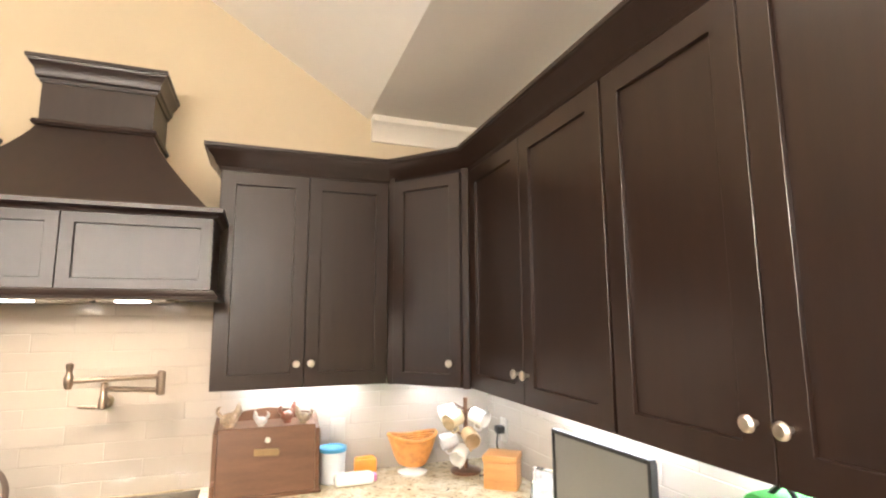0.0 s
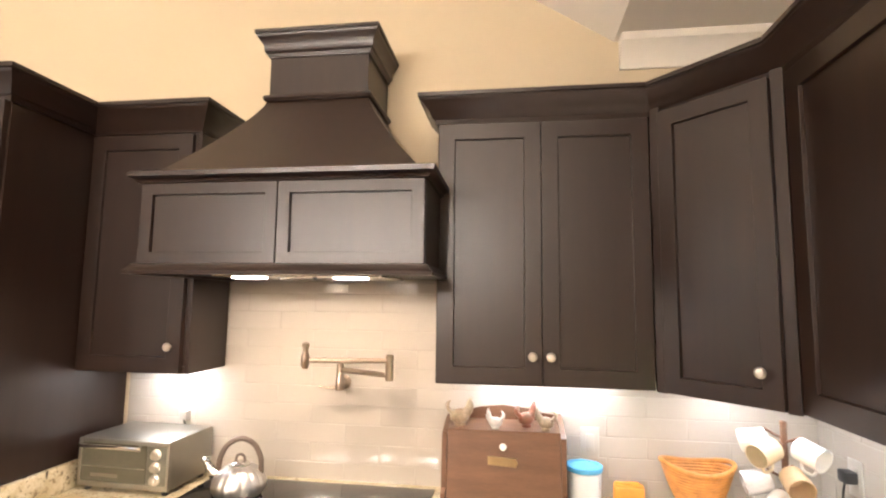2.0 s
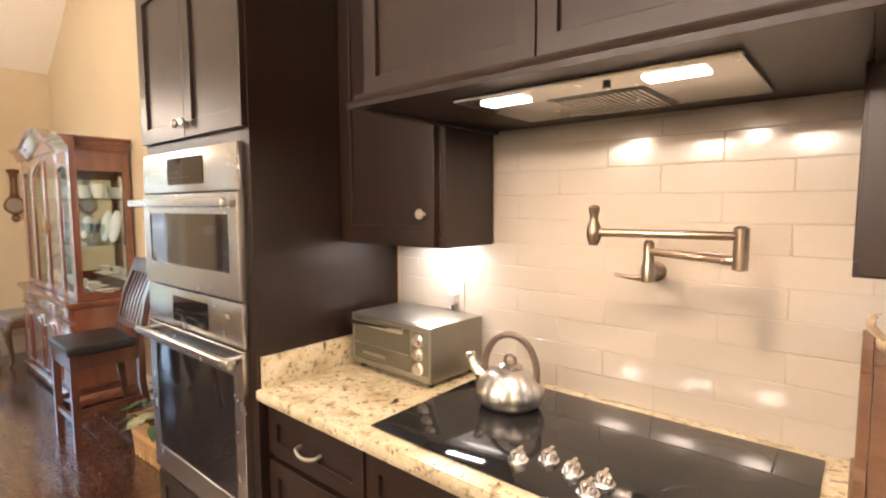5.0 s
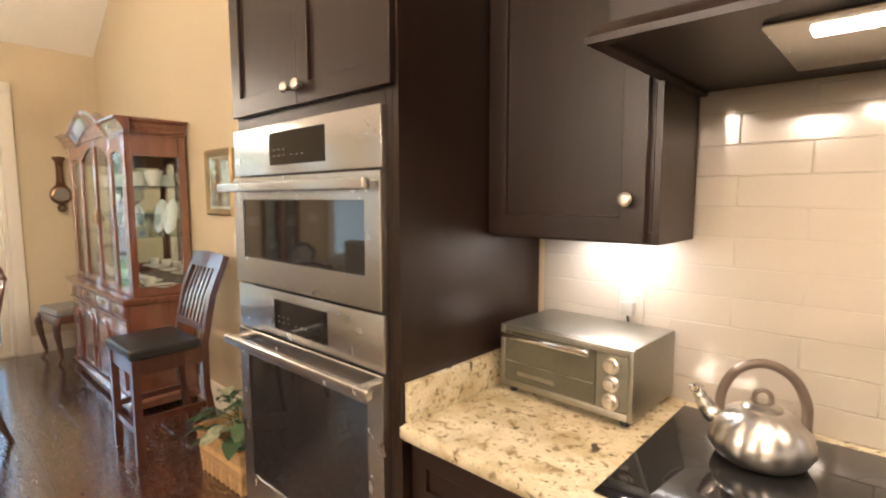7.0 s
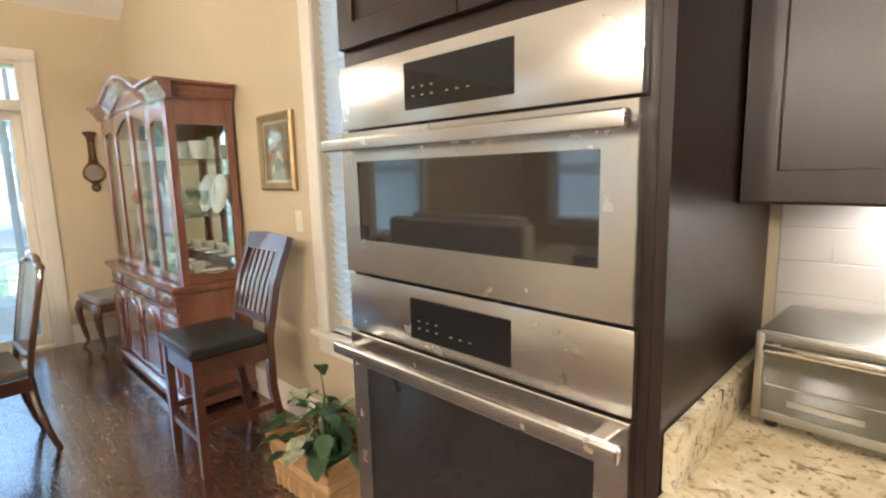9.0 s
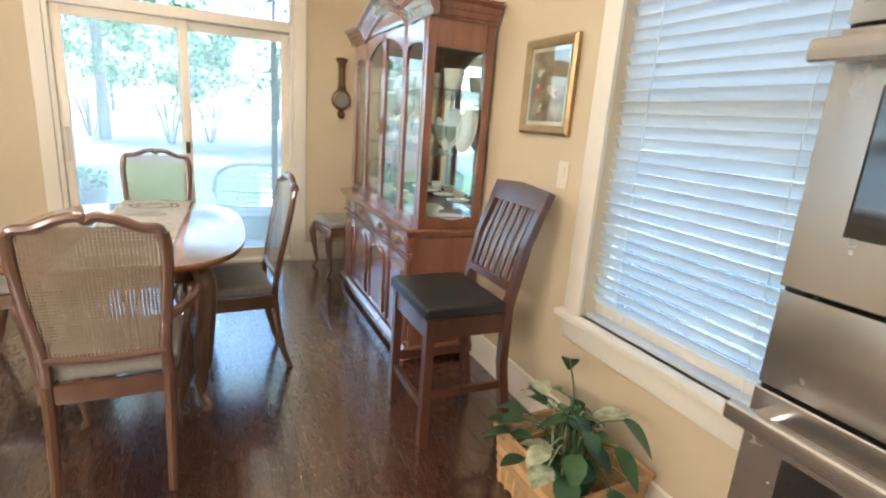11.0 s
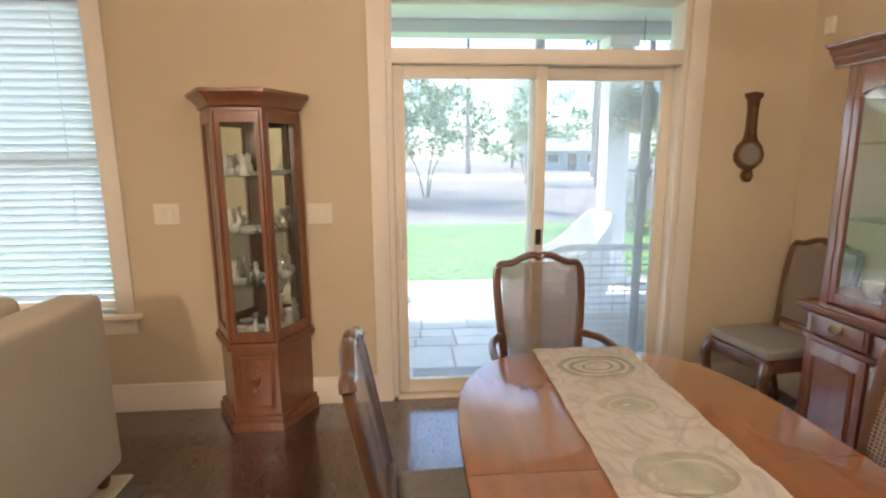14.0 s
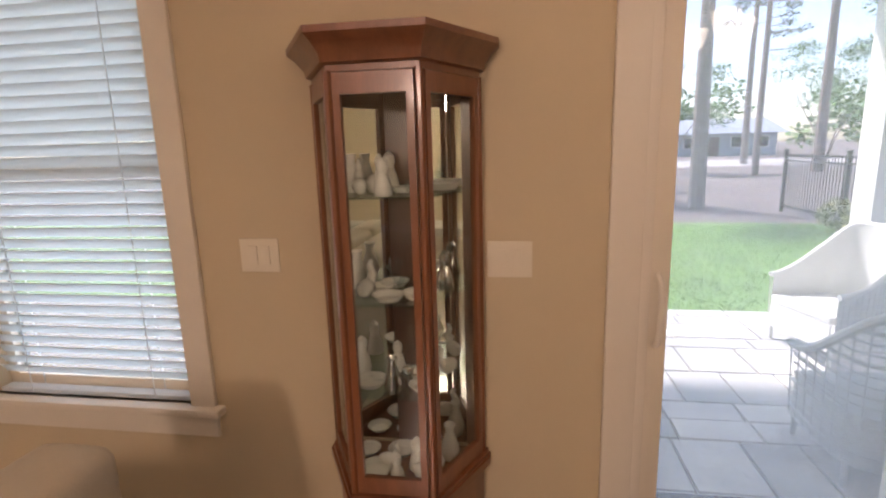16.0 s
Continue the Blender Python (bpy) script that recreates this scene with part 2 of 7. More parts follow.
def prism(bm, poly, lo, hi, axis="z"):
    """A polygon raised from lo to hi along an axis; its points are (x, y), (x, z) or (y, z)."""
    put = {"z": lambda a, b, c: (a, b, c), "y": lambda a, b, c: (a, c, b), "x": lambda a, b, c: (c, a, b)}[axis]
    rows = [[bm.verts.new(put(a, b, c)) for a, b in poly] for c in (lo, hi)]
    bm.faces.new(rows[0]), bm.faces.new(rows[1][::-1])
    for i in range(len(poly)):
        j = (i + 1) % len(poly)
        bm.faces.new((rows[0][i], rows[0][j], rows[1][j], rows[1][i]))
    return bm


def lathe(bm, profile, seg=20, at=(0, 0, 0), axis="z"):
    rings = []
    for r, z in profile:
        ring = []
        for i in range(seg):
            a = 2 * math.pi * i / seg
            p = (r * math.cos(a), r * math.sin(a), z)
            p = {"z": p, "y": (p[0], -p[2], p[1]), "x": (p[2], p[0], p[1])}[axis]
            ring.append(bm.verts.new(Vector(p) + Vector(at)))
        rings.append(ring)
    for a, b in zip(rings, rings[1:]):
        for i in range(seg):
            j = (i + 1) % seg
            bm.faces.new((a[i], a[j], b[j], b[i]))
    bm.faces.new(rings[0][::-1]), bm.faces.new(rings[-1])
    return bm


def smooth_path(pts, n=6):
    """A Catmull-Rom line through the points."""
    P = [Vector(p) for p in pts]
    P = [2 * P[0] - P[1]] + P + [2 * P[-1] - P[-2]]
    out = []
    for i in range(1, len(P) - 2):
        for k in range(n):
            t = k / n
            a, b, c, d = P[i - 1], P[i], P[i + 1], P[i + 2]
            out.append(0.5 * (2 * b + (c - a) * t + (2 * a - 5 * b + 4 * c - d) * t * t + (3 * b - a - 3 * c + d) * t ** 3))
    out.append(P[-2])
    return out


def tube(bm, pts, radius, seg=8, flat=1.0, closed=False):
    """A round or oval bar along points; radius may be one value for each point."""
    pts = [Vector(p) for p in pts]
    n = len(pts)
    rad = radius if isinstance(radius, (list, tuple)) else [radius] * n
    if len(rad) != n:
        rad = [rad[0] + (rad[-1] - rad[0]) * i / (n - 1) if len(rad) == 2 else rad[min(len(rad) - 1, i * len(rad) // n)] for i in range(n)]
    rings, side = [], None
    for i, p in enumerate(pts):
        d = (pts[(i + 1) % n] - pts[i - 1]) if closed else (pts[min(i + 1, n - 1)] - pts[max(i - 1, 0)])
        d.normalize()
        if side is None:
            side = d.cross(Vector((0, 0, 1)) if abs(d.z) < 0.9 else Vector((0, 1, 0))).normalized()
        side = (side - d * side.dot(d)).normalized()
        up = d.cross(side)
        rings.append([bm.verts.new(p + rad[i] * (math.cos(a) * side + flat * math.sin(a) * up)) for a in (2 * math.pi * k / seg for k in range(seg))])
    pairs = list(zip(rings, rings[1:])) + ([(rings[-1], rings[0])] if closed else [])
    for a, b in pairs:
        for i in range(seg):
            j = (i + 1) % seg
            bm.faces.new((a[i], a[j], b[j], b[i]))
    if not closed:
        bm.faces.new(rings[0][::-1]), bm.faces.new(rings[-1])
    return bm


def moulding(bm, path, profile, closed=False):
    """A profile of (out, height) run along a line in plan with mitred corners; out is to the right of the way."""
    P = [Vector((x, y)) for x, y in path]
    n = len(P)
    cols = []
    for i in range(n):
        a = P[i] - P[i - 1] if (i or closed) else P[1] - P[0]
        b = P[(i + 1) % n] - P[i] if (i < n - 1 or closed) else P[-1] - P[-2]
        na, nb = Vector((a.y, -a.x)).normalized(), Vector((b.y, -b.x)).normalized()
        m = (na + nb).normalized()
        m /= max(0.3, m.dot(na))
        cols.append([bm.verts.new((P[i].x + m.x * o, P[i].y + m.y * o, z)) for o, z in profile])
    k = len(profile)
    for i in range(n if closed else n - 1):
        a, b = cols[i], cols[(i + 1) % n]
        for j in range(k):
            bm.faces.new((a[j], b[j], b[(j + 1) % k], a[(j + 1) % k]))
    if not closed:
        bm.faces.new(cols[0]), bm.faces.new(cols[-1][::-1])
    return bm


def blob(bm, at, size, sub=2, rough=0.12, seed=0.0):
    r = bmesh.ops.create_icosphere(bm, subdivisions=sub, radius=1.0)
    for v in r["verts"]:
        k = 1 + rough * noise.noise(v.co * 1.8 + Vector((seed, seed * 2, 0)))
        v.co = Vector((at[0] + v.co.x * size[0] * k, at[1] + v.co.y * size[1] * k, at[2] + v.co.z * size[2] * k))
    return bm


def crown_profile(z0, h, out):
    return [(0, z0), (0.006, z0), (0.012, z0 + 0.15 * h), (0.02, z0 + 0.2 * h), (out * 0.45, z0 + 0.45 * h), (out * 0.8, z0 + 0.72 * h), (out * 0.86, z0 + 0.76 * h),
            (out * 0.9, z0 + 0.84 * h), (out, z0 + 0.86 * h), (out, z0 + h), (0, z0 + h)]


# ---- setting ----
WEST, NORTH, EAST, SOUTH = -5.04, 3.88, 3.03, -3.6
T = 0.16
EAVE_W, EAVE_E, XE, RX, RZ = 2.889, 2.78, 2.32, -1.445, 5.20
DOOR = (1.335, 3.112, 0.0, 2.43)
WIN_W = (-1.16, -0.27, 0.62, 2.40)
WIN_N = (-1.83, -0.92, 0.62, 2.40)
WIN_S = (-4.35, -3.45, 0.62, 2.40)


def holed(bm, axis, u0, u1, z0, z1, lo, hi, holes):
    """A straight wall with openings through it, as blocks side by side."""
    cuts = sorted({u0, u1, *[h[0] for h in holes], *[h[1] for h in holes]})
    for a, b in zip(cuts, cuts[1:]):
        here = [h for h in holes if h[0] <= a and h[1] >= b]
        spans, z = [], z0
        for h in here:
            if h[2] > z:
                spans.append((z, h[2]))
            z = h[3]
        spans.append((z, z1))
        for s, e in spans:
            box(bm, *((lo, a, s, hi, b, e) if axis == "x" else (a, lo, s, b, hi, e)))
    return bm


wall_w = solid("wall_west", holed(bmesh.new(), "x", SOUTH - T, NORTH + T, -0.1, EAVE_W + 0.03, WEST - T, WEST, [WIN_W, (DOOR[0], DOOR[1], -0.1, DOOR[3])]), PAINT, kind="structure",
               label="beige painted wall with a window and sliding door", category="wall")
gable = [(WEST, 2.6), (EAST, 2.6), (EAST, EAVE_E + 0.03), (XE, EAVE_E + 0.03), (RX, RZ + 0.03), (WEST, EAVE_W + 0.03)]
bm = holed(bmesh.new(), "y", WEST, EAST + T, -0.1, 2.6, NORTH, NORTH + T, [WIN_N])
wall_n = solid("wall_north", prism(bm, gable, NORTH, NORTH + T, "y"), PAINT, kind="structure", label="tall beige gable wall behind range and hutch", category="wall")
bm = holed(bmesh.new(), "y", WEST, EAST + T, -0.1, 2.6, SOUTH - T, SOUTH, [WIN_S])
solid("wall_south", prism(bm, gable, SOUTH - T, SOUTH, "y"), PAINT, kind="structure", label="plain beige gable wall with one window", category="wall")
wall_e = solid("wall_east", B((EAST, SOUTH, -0.1, EAST + T, NORTH, EAVE_E + 0.03)), PAINT, kind="structure", label="beige kitchen side wall behind cabinets", category="wall")
bm = bmesh.new()
prism(bm, [(WEST - T, EAVE_W - 0.643 * T), (WEST, EAVE_W), (RX, RZ), (XE, EAVE_E), (EAST + T, EAVE_E), (EAST + T, EAVE_E + 0.2), (XE, EAVE_E + 0.2), (RX, RZ + 0.24), (WEST - T, EAVE_W + 0.2)],
      SOUTH - T, NORTH + T, "y")
solid("ceiling", bm, CEIL, kind="structure", label="vaulted off-white painted ceiling", category="ceiling", smooth=0)
bm = bmesh.new()
prof = [(0, 2.65), (0.012, 2.65), (0.016, 2.68), (0.05, 2.735), (0.07, 2.75), (0.075, EAVE_E), (0, EAVE_E)]
moulding(bm, [(XE + 0.02, NORTH - 0.001), (EAST - 0.001, NORTH - 0.001), (EAST - 0.001, SOUTH)], prof)
solid("trim", bm, TRIM, kind="structure", label="cream crown moulding under the flat ceiling", category="trim")

floor = solid("floor", B((WEST - T, SOUTH - T, -0.14, EAST + T, NORTH + T, -0.012)), mat("floor_joint", (0.012, 0.007, 0.005), 0.8), kind="structure",
              label="dark red-brown hand-scraped hardwood floor", category="floor")

# baseboards and casings
BASEPROF = [(0, 0), (0.016, 0), (0.016, 0.135), (0.011, 0.15), (0.011, 0.165), (0.004, 0.172), (0, 0.172)]
for pts in ([(WEST + 0.001, SOUTH), (WEST + 0.001, DOOR[0] - 0.1)], [(WEST + 0.001, DOOR[1] + 0.1), (WEST + 0.001, NORTH - 0.001), (-0.69, NORTH - 0.001)], [(EAST - 0.001, 0.9), (EAST - 0.001, SOUTH + 0.001), (WEST + 0.02, SOUTH + 0.001)]):
    solid("baseboard", moulding(bmesh.new(), pts, BASEPROF), TRIM, kind="structure", label="tall cream painted baseboard", category="baseboard")


def slat_mesh(w):
    bm = bmesh.new()
    rows = []
    for k in range(5):
        u = -0.025 + 0.0125 * k
        z = 0.0035 * (1 - (u / 0.025) ** 2)
        rows.append((u, z))
    top = [[bm.verts.new((s * w / 2, u, z + 0.0013)) for s in (-1, 1)] for u, z in rows]
    bot = [[bm.verts.new((s * w / 2, u, z - 0.0013)) for s in (-1, 1)] for u, z in rows]
    for a, b in zip(top, top[1:]):
        bm.faces.new((a[0], a[1], b[1], b[0]))
    for a, b in zip(bot, bot[1:]):
        bm.faces.new((a[0], b[0], b[1], a[1]))
    bm.faces.new((top[0][1], top[0][0], bot[0][0], bot[0][1]))
    bm.faces.new((top[-1][0], top[-1][1], bot[-1][1], bot[-1][0]))
    for s in (0, 1):
        bm.faces.new([r[s] for r in top] + [r[s] for r in bot[::-1]])
    finish(bm, 40)
    me = bpy.data.meshes.new("slat")
    bm.to_mesh(me)
    bm.free()
    me.materials.append(BLIND)
    return me


def window(name, hole, m, tilt, blind_label):
    """A double-hung window with casing, sill and apron, and a slatted blind of its own. Local: x along the wall, y into the room, z up."""
    w, z0, z1 = hole[1] - hole[0], hole[2], hole[3]
    win = thing(name, "cream cased double-hung window behind a closed blind", "window", kind="structure")
    h = w / 2
    part("casing", B((-h - 0.1, 0.0, z0 + 0.0, -h, 0.02, z1), (h, 0.0, z0, h + 0.1, 0.02, z1), (-h - 0.115, 0.0, z1, h + 0.115, 0.026, z1 + 0.11), bevel=0.004), TRIM, win)
    part("window_sill", B((-h - 0.13, -0.06, z0 - 0.03, h + 0.13, 0.05, z0), bevel=0.006), TRIM, win)
    part("apron", B((-h - 0.1, 0.0, z0 - 0.125, h + 0.1, 0.018, z0 - 0.031), bevel=0.004), TRIM, win)
    zm = (z0 + z1) / 2
    fr = part("window_frame", B((-h, -0.13, z0, -h + 0.045, -0.07, z1), (h - 0.045, -0.13, z0, h, -0.07, z1), (-h + 0.045, -0.13, z1 - 0.05, h - 0.045, -0.07, z1),
                                (-h + 0.045, -0.13, z0, h - 0.045, -0.07, z0 + 0.06), (-h + 0.045, -0.125, zm - 0.03, h - 0.045, -0.075, zm + 0.03), bevel=0.003), VINYL, win)
    for a, b in ((z0 + 0.06, zm - 0.03), (zm + 0.03, z1 - 0.05)):
        p = part("pane", B((-h + 0.045, -0.102, a, h - 0.045, -0.098, b)), DOORPANE, fr)
        p.visible_shadow = False
    bl = thing("window_blind", blind_label, "blind")
    part("headrail", B((-h + 0.01, -0.065, z1 - 0.055, h - 0.01, -0.01, z1 - 0.002), bevel=0.003), BLIND, bl)
    me = slat_mesh(w - 0.03)
    n = int((z1 - z0 - 0.1) / 0.0435)
    for i in range(n):
        s = new("slat", me)
        s.parent = bl
        s.matrix_basis = pose(0, -0.037, z1 - 0.075 - i * 0.0435, tilt + random.uniform(-2, 2), random.uniform(-0.25, 0.25), 0)
    part("bottom_rail", B((-h + 0.015, -0.062, z0 + 0.003, h - 0.015, -0.012, z0 + 0.022), bevel=0.004), BLIND, bl)
    for x in (-h * 0.62, h * 0.62):
        part("ladder_cord", B((x - 0.0015, -0.067, z0 + 0.01, x + 0.0015, -0.064, z1 - 0.05), (x - 0.0015, -0.010, z0 + 0.01, x + 0.0015, -0.007, z1 - 0.05)), BLIND, bl)
    win.matrix_basis, bl.matrix_basis = m, m
    return win, bl


window("window_1", WIN_W, pose(WEST, (WIN_W[0] + WIN_W[1]) / 2, 0, 0, 0, -90), 54, "white slatted blind, nearly closed, daylight between the slats")
window("window_2", WIN_N, pose((WIN_N[0] + WIN_N[1]) / 2, NORTH, 0, 0, 0, 180), 58, "white slatted blind, nearly closed, glowing with daylight")
window("window_3", WIN_S, pose((WIN_S[0] + WIN_S[1]) / 2, SOUTH, 0, 0, 0, 0), 45, "white slatted blind, nearly closed, in the far window")

lamp("window_daylight", pose(WEST - 0.088, (WIN_W[0] + WIN_W[1]) / 2, (WIN_W[2] + WIN_W[3]) / 2, 0, -90, 0), WIN_W[3] - WIN_W[2] - 0.12, 2.7, (0.81, 0.94, 0.97), WIN_W[1] - WIN_W[0] - 0.1)

# sliding door with transom
door = thing("door_1", "cream framed sliding glass patio door under a transom window", "door", kind="structure")
y0, y1, zt = DOOR[0], DOOR[1], DOOR[3]
X = WEST
part("casing", B((X, y0 - 0.1, 0, X + 0.022, y0, zt), (X, y1, 0, X + 0.022, y1 + 0.1, zt), (X, y0 - 0.103, zt, X + 0.025, y1 + 0.103, zt + 0.10), bevel=0.004), TRIM, door)
part("jamb", B((X - T, y0, -0.02, X, y0 + 0.035, zt), (X - T, y1 - 0.035, -0.02, X, y1, zt), (X - T, y0 + 0.035, zt - 0.035, X, y1 - 0.035, zt),
               (X - T, y0 + 0.035, 2.04, X + 0.006, y1 - 0.035, 2.125), bevel=0.003), TRIM, door)
part("threshold", B((X - T - 0.03, y0, -0.03, X, y1, 0.022), (X - 0.09, y0 + 0.035, 0.022, X - 0.075, y1 - 0.035, 0.034), bevel=0.003), VINYL, door)
p = part("transom_pane", B((X - 0.112, y0 + 0.035, 2.125, X - 0.106, y1 - 0.035, zt - 0.035)), PANE, door)
p.visible_shadow = False
ym = 2.235
for nm, a, b, xx, lab in (("sliding_panel", y0 + 0.036, ym + 0.045, X - 0.075, "cream stile with a pull handle"), ("fixed_panel", ym - 0.045, y1 - 0.036, X - 0.13, "")):
    f = part(nm, B((xx, a, 0.03, xx + 0.042, a + 0.065, 2.038), (xx, b - 0.065, 0.03, xx + 0.042, b, 2.038), (xx, a + 0.065, 1.965, xx + 0.042, b - 0.065, 2.038),
                   (xx, a + 0.065, 0.03, xx + 0.042, b - 0.065, 0.115), bevel=0.004), VINYL, door, lab)
    p = part("pane", B((xx + 0.018, a + 0.065, 0.115, xx + 0.024, b - 0.065, 1.965)), DOORPANE, f)
    p.visible_shadow = False
    if nm == "sliding_panel":
        part("door_handle", tube(bmesh.new(), smooth_path([(xx + 0.04, a + 0.03, 0.90), (xx + 0.075, a + 0.032, 0.93), (xx + 0.085, a + 0.034, 1.02), (xx + 0.075, a + 0.032, 1.11), (xx + 0.04, a + 0.03, 1.14)]), 0.011), TRIM, f, "curved cream pull handle")
        part("latch", B((xx + 0.042, b - 0.052, 0.98, xx + 0.055, b - 0.018, 1.075), bevel=0.004), BLACK, f, "small black latch")
# screen door stacked outside the fixed panel
xx = X - T - 0.025
part("screen_frame", B((xx, 2.93, 0.03, xx + 0.02, 2.985, 2.0), (xx, 3.06, 0.03, xx + 0.02, 3.1, 2.0), bevel=0.002), mat("grey_screen_frame", (0.16, 0.16, 0.155), 0.5, 0.3, vary=0.05), door, "dark metal screen frame")

# switch plates and outlet
def wall_plate(m, label, toggles, plastic=None):
    plastic = plastic or PLATE
    pl = thing("light_switch", label, "switch")
    part("plate", B((-0.036 * max(1, toggles), 0.0, -0.06, 0.036 * max(1, toggles), 0.006, 0.06), bevel=0.003), plastic, pl)
    for i in range(toggles):
        x = (i - (toggles - 1) / 2) * 0.046
        part("rocker", B((x - 0.016, 0.005, -0.034, x + 0.016, 0.010, 0.034), bevel=0.002), plastic, pl)
    pl.matrix_basis = m


wall_plate(pose(WEST, 0.063, 1.205, 0, 0, -90), "cream double rocker light switch on the wall", 2)
wall_plate(pose(WEST, 0.93, 1.195, 0, 0, -90), "cream double light switch beside the patio door", 2)
wall_plate(pose(-2.08, NORTH, 1.20, 0, 0, 180), "cream light switch under the framed picture", 1)
wall_plate(pose(2.19, NORTH - 0.012, 1.12, 0, 0, 180), "white outlet on the tiled backsplash", 1, OUTLET)
wall_plate(pose(0.47, NORTH - 0.012, 1.165, 0, 0, 180), "white outlet on tile above the toaster oven", 1, OUTLET)
wall_plate(pose(EAST - 0.012, 3.66, 1.10, 0, 0, 90), "white outlet on the side backsplash", 1, OUTLET)

# ceiling cans
for x, y in ((1.6, 2.3), (1.6, 0.6), (-0.1, 1.2)):
    zc = EAVE_E + 0.643 * (XE - x) if x > RX else EAVE_W + 0.643 * (x - WEST)
    s = 1 if x > RX else -1
    c = thing("recessed_light", "white recessed ceiling can light, lit", "ceiling light", group="recessed ceiling lights")
    part("trim_ring", lathe(bmesh.new(), [(0.068, -0.012), (0.09, -0.01), (0.095, 0.0), (0.07, 0.002)], 24), TRIM, c)
    part("bulb", lathe(bmesh.new(), [(0.02, -0.004), (0.066, -0.006), (0.066, 0.0), (0.02, 0.001)], 20), CANLIGHT, c)
    c.matrix_basis = pose(x, y, zc, 0, s * 32.7, 0)
    lamp("can_lamp", pose(x, y, zc - 0.05, 0, s * 12, 0), 0.13, CAN_WATTS, WARM, spread=150)

# ---- kitchen ----
def add_knob(parent, p, out):
    bm = bmesh.new()
    lathe(bm, [(0.006, 0), (0.006, 0.012), (0.011, 0.016), (0.0165, 0.022), (0.0165, 0.026), (0.011, 0.031), (0.003, 0.032)], 14)
    q = Vector((0, 0, 1)).rotation_difference(Vector(out)).to_matrix().to_4x4()
    bmesh.ops.transform(bm, matrix=Matrix.Translation(p) @ q, verts=bm.verts)
    part("knob", bm, NICKEL, parent, "round satin nickel knob")


def shaker(u0, u1, z0, z1, m, frame_w=0.06, thick=0.021):
    """A shaker door in a plane: local x across, y out towards the room, z up; then moved by m."""
    bm = bmesh.new()
    g = 0.0015
    u0, u1, z0, z1 = u0 + g, u1 - g, z0 + g, z1 - g
    w, c = frame_w, 0.0012
    rings = [[bm.verts.new(p) for p in ((u0 + o, y, z0 + o), (u1 - o, y, z0 + o), (u1 - o, y, z1 - o), (u0 + o, y, z1 - o))]
             for o, y in ((0, 0), (0, thick - c), (c, thick), (w - c, thick), (w, thick - c), (w + 0.001, thick - 0.011))]
    bm.faces.new(rings[0])
    for r, q in zip(rings, rings[1:]):
        for k in range(4):
            bm.faces.new((r[k], q[k], q[(k + 1) % 4], r[(k + 1) % 4]))
    bm.faces.new(rings[-1][::-1])
    bmesh.ops.recalc_face_normals(bm, faces=bm.faces)
    bmesh.ops.transform(bm, matrix=m, verts=bm.verts)
    return bm


UB, UT = 1.37, 2.365
FY = 3.585
north_face = lambda y: pose(0, y, 0, 0, 0, 180)


def upper_unit(name, label, x0, x1, doors, knobs):
    c = thing(name, label, "cabinet", ((x0 + x1) / 2, NORTH - 0.15, UB), group="wall cabinets")
    part("body", B((x0, FY + 0.022, UB + 0.03, x1 - 0.0165, NORTH - 0.002, UT), bevel=0.002, seg=1), ESPRESSO, c)
    part("side_panel", B((x1 - 0.016, FY + 0.022, UB, x1, NORTH - 0.012, UT), bevel=0.001, seg=1), ESPRESSO, c)
    part("light_rail", B((x0, FY + 0.0225, UB, x1 - 0.0165, FY + 0.04, UB + 0.0295)), ESPRESSO, c)
    for a, b in doors:
        d = part("door", shaker(-b, -a, UB + 0.004, UT - 0.03, north_face(FY + 0.0215)), ESPRESSO, c)
        for kx in knobs:
            if a < kx < b:
                add_knob(d, (kx, FY, 1.478), (0, -1, 0))
    return c


upper_unit("wall_cabinet", "espresso stained wall cabinet with two shaker doors", 1.61, 2.378, ((1.615, 1.994), (1.994, 2.374)), (1.959, 2.022))
upper_unit("wall_cabinet", "narrow espresso wall cabinet beside the oven tower", 0.147, 0.63, ((0.15, 0.605),), (0.565,))
# corner unit with a diagonal door
c = thing("corner_cabinet", "espresso corner wall cabinet with a diagonal door", "cabinet", (2.8, 3.7, UB), group="wall cabinets")
A, D = Vector((2.38, FY)), Vector((2.668, 3.272))
bm = prism(bmesh.new(), [(2.38, NORTH - 0.002), (2.38, FY + 0.022), (2.69, 3.272), (EAST - 0.002, 3.272), (EAST - 0.002, NORTH - 0.002)], UB + 0.03, UT)
part("body", bm, ESPRESSO, c)
part("light_rail", prism(bmesh.new(), [(2.38, FY + 0.022), (2.69, 3.272), (2.705, 3.285), (2.40, FY + 0.04)], UB, UB + 0.0295), ESPRESSO, c)
along = (D - A)
ang = math.degrees(math.atan2(along.y, along.x))
outw = Vector((-along.y, along.x)).normalized() * -1
mid = (A + D) / 2 - Vector((0, 0))
m = pose(mid.x, mid.y, 0, 0, 0, ang + 180)
half = along.length / 2
d = part("door", shaker(-half + 0.035, half - 0.035, UB + 0.004, UT - 0.03, m, 0.055), ESPRESSO, c)
kp = D + (A - D) * 0.2
add_knob(d, (kp.x + outw.x * 0.02, kp.y + outw.y * 0.02, 1.478), (outw.x, outw.y, 0))
part("stile", B((-half, -0.004, UB, -half + 0.034, 0.006, UT), (half - 0.034, -0.004, UB, half, 0.006, UT)), ESPRESSO, c).matrix_basis = Matrix.Translation(-ORG[c.name]) @ m @ Matrix.Translation(ORG[c.name])
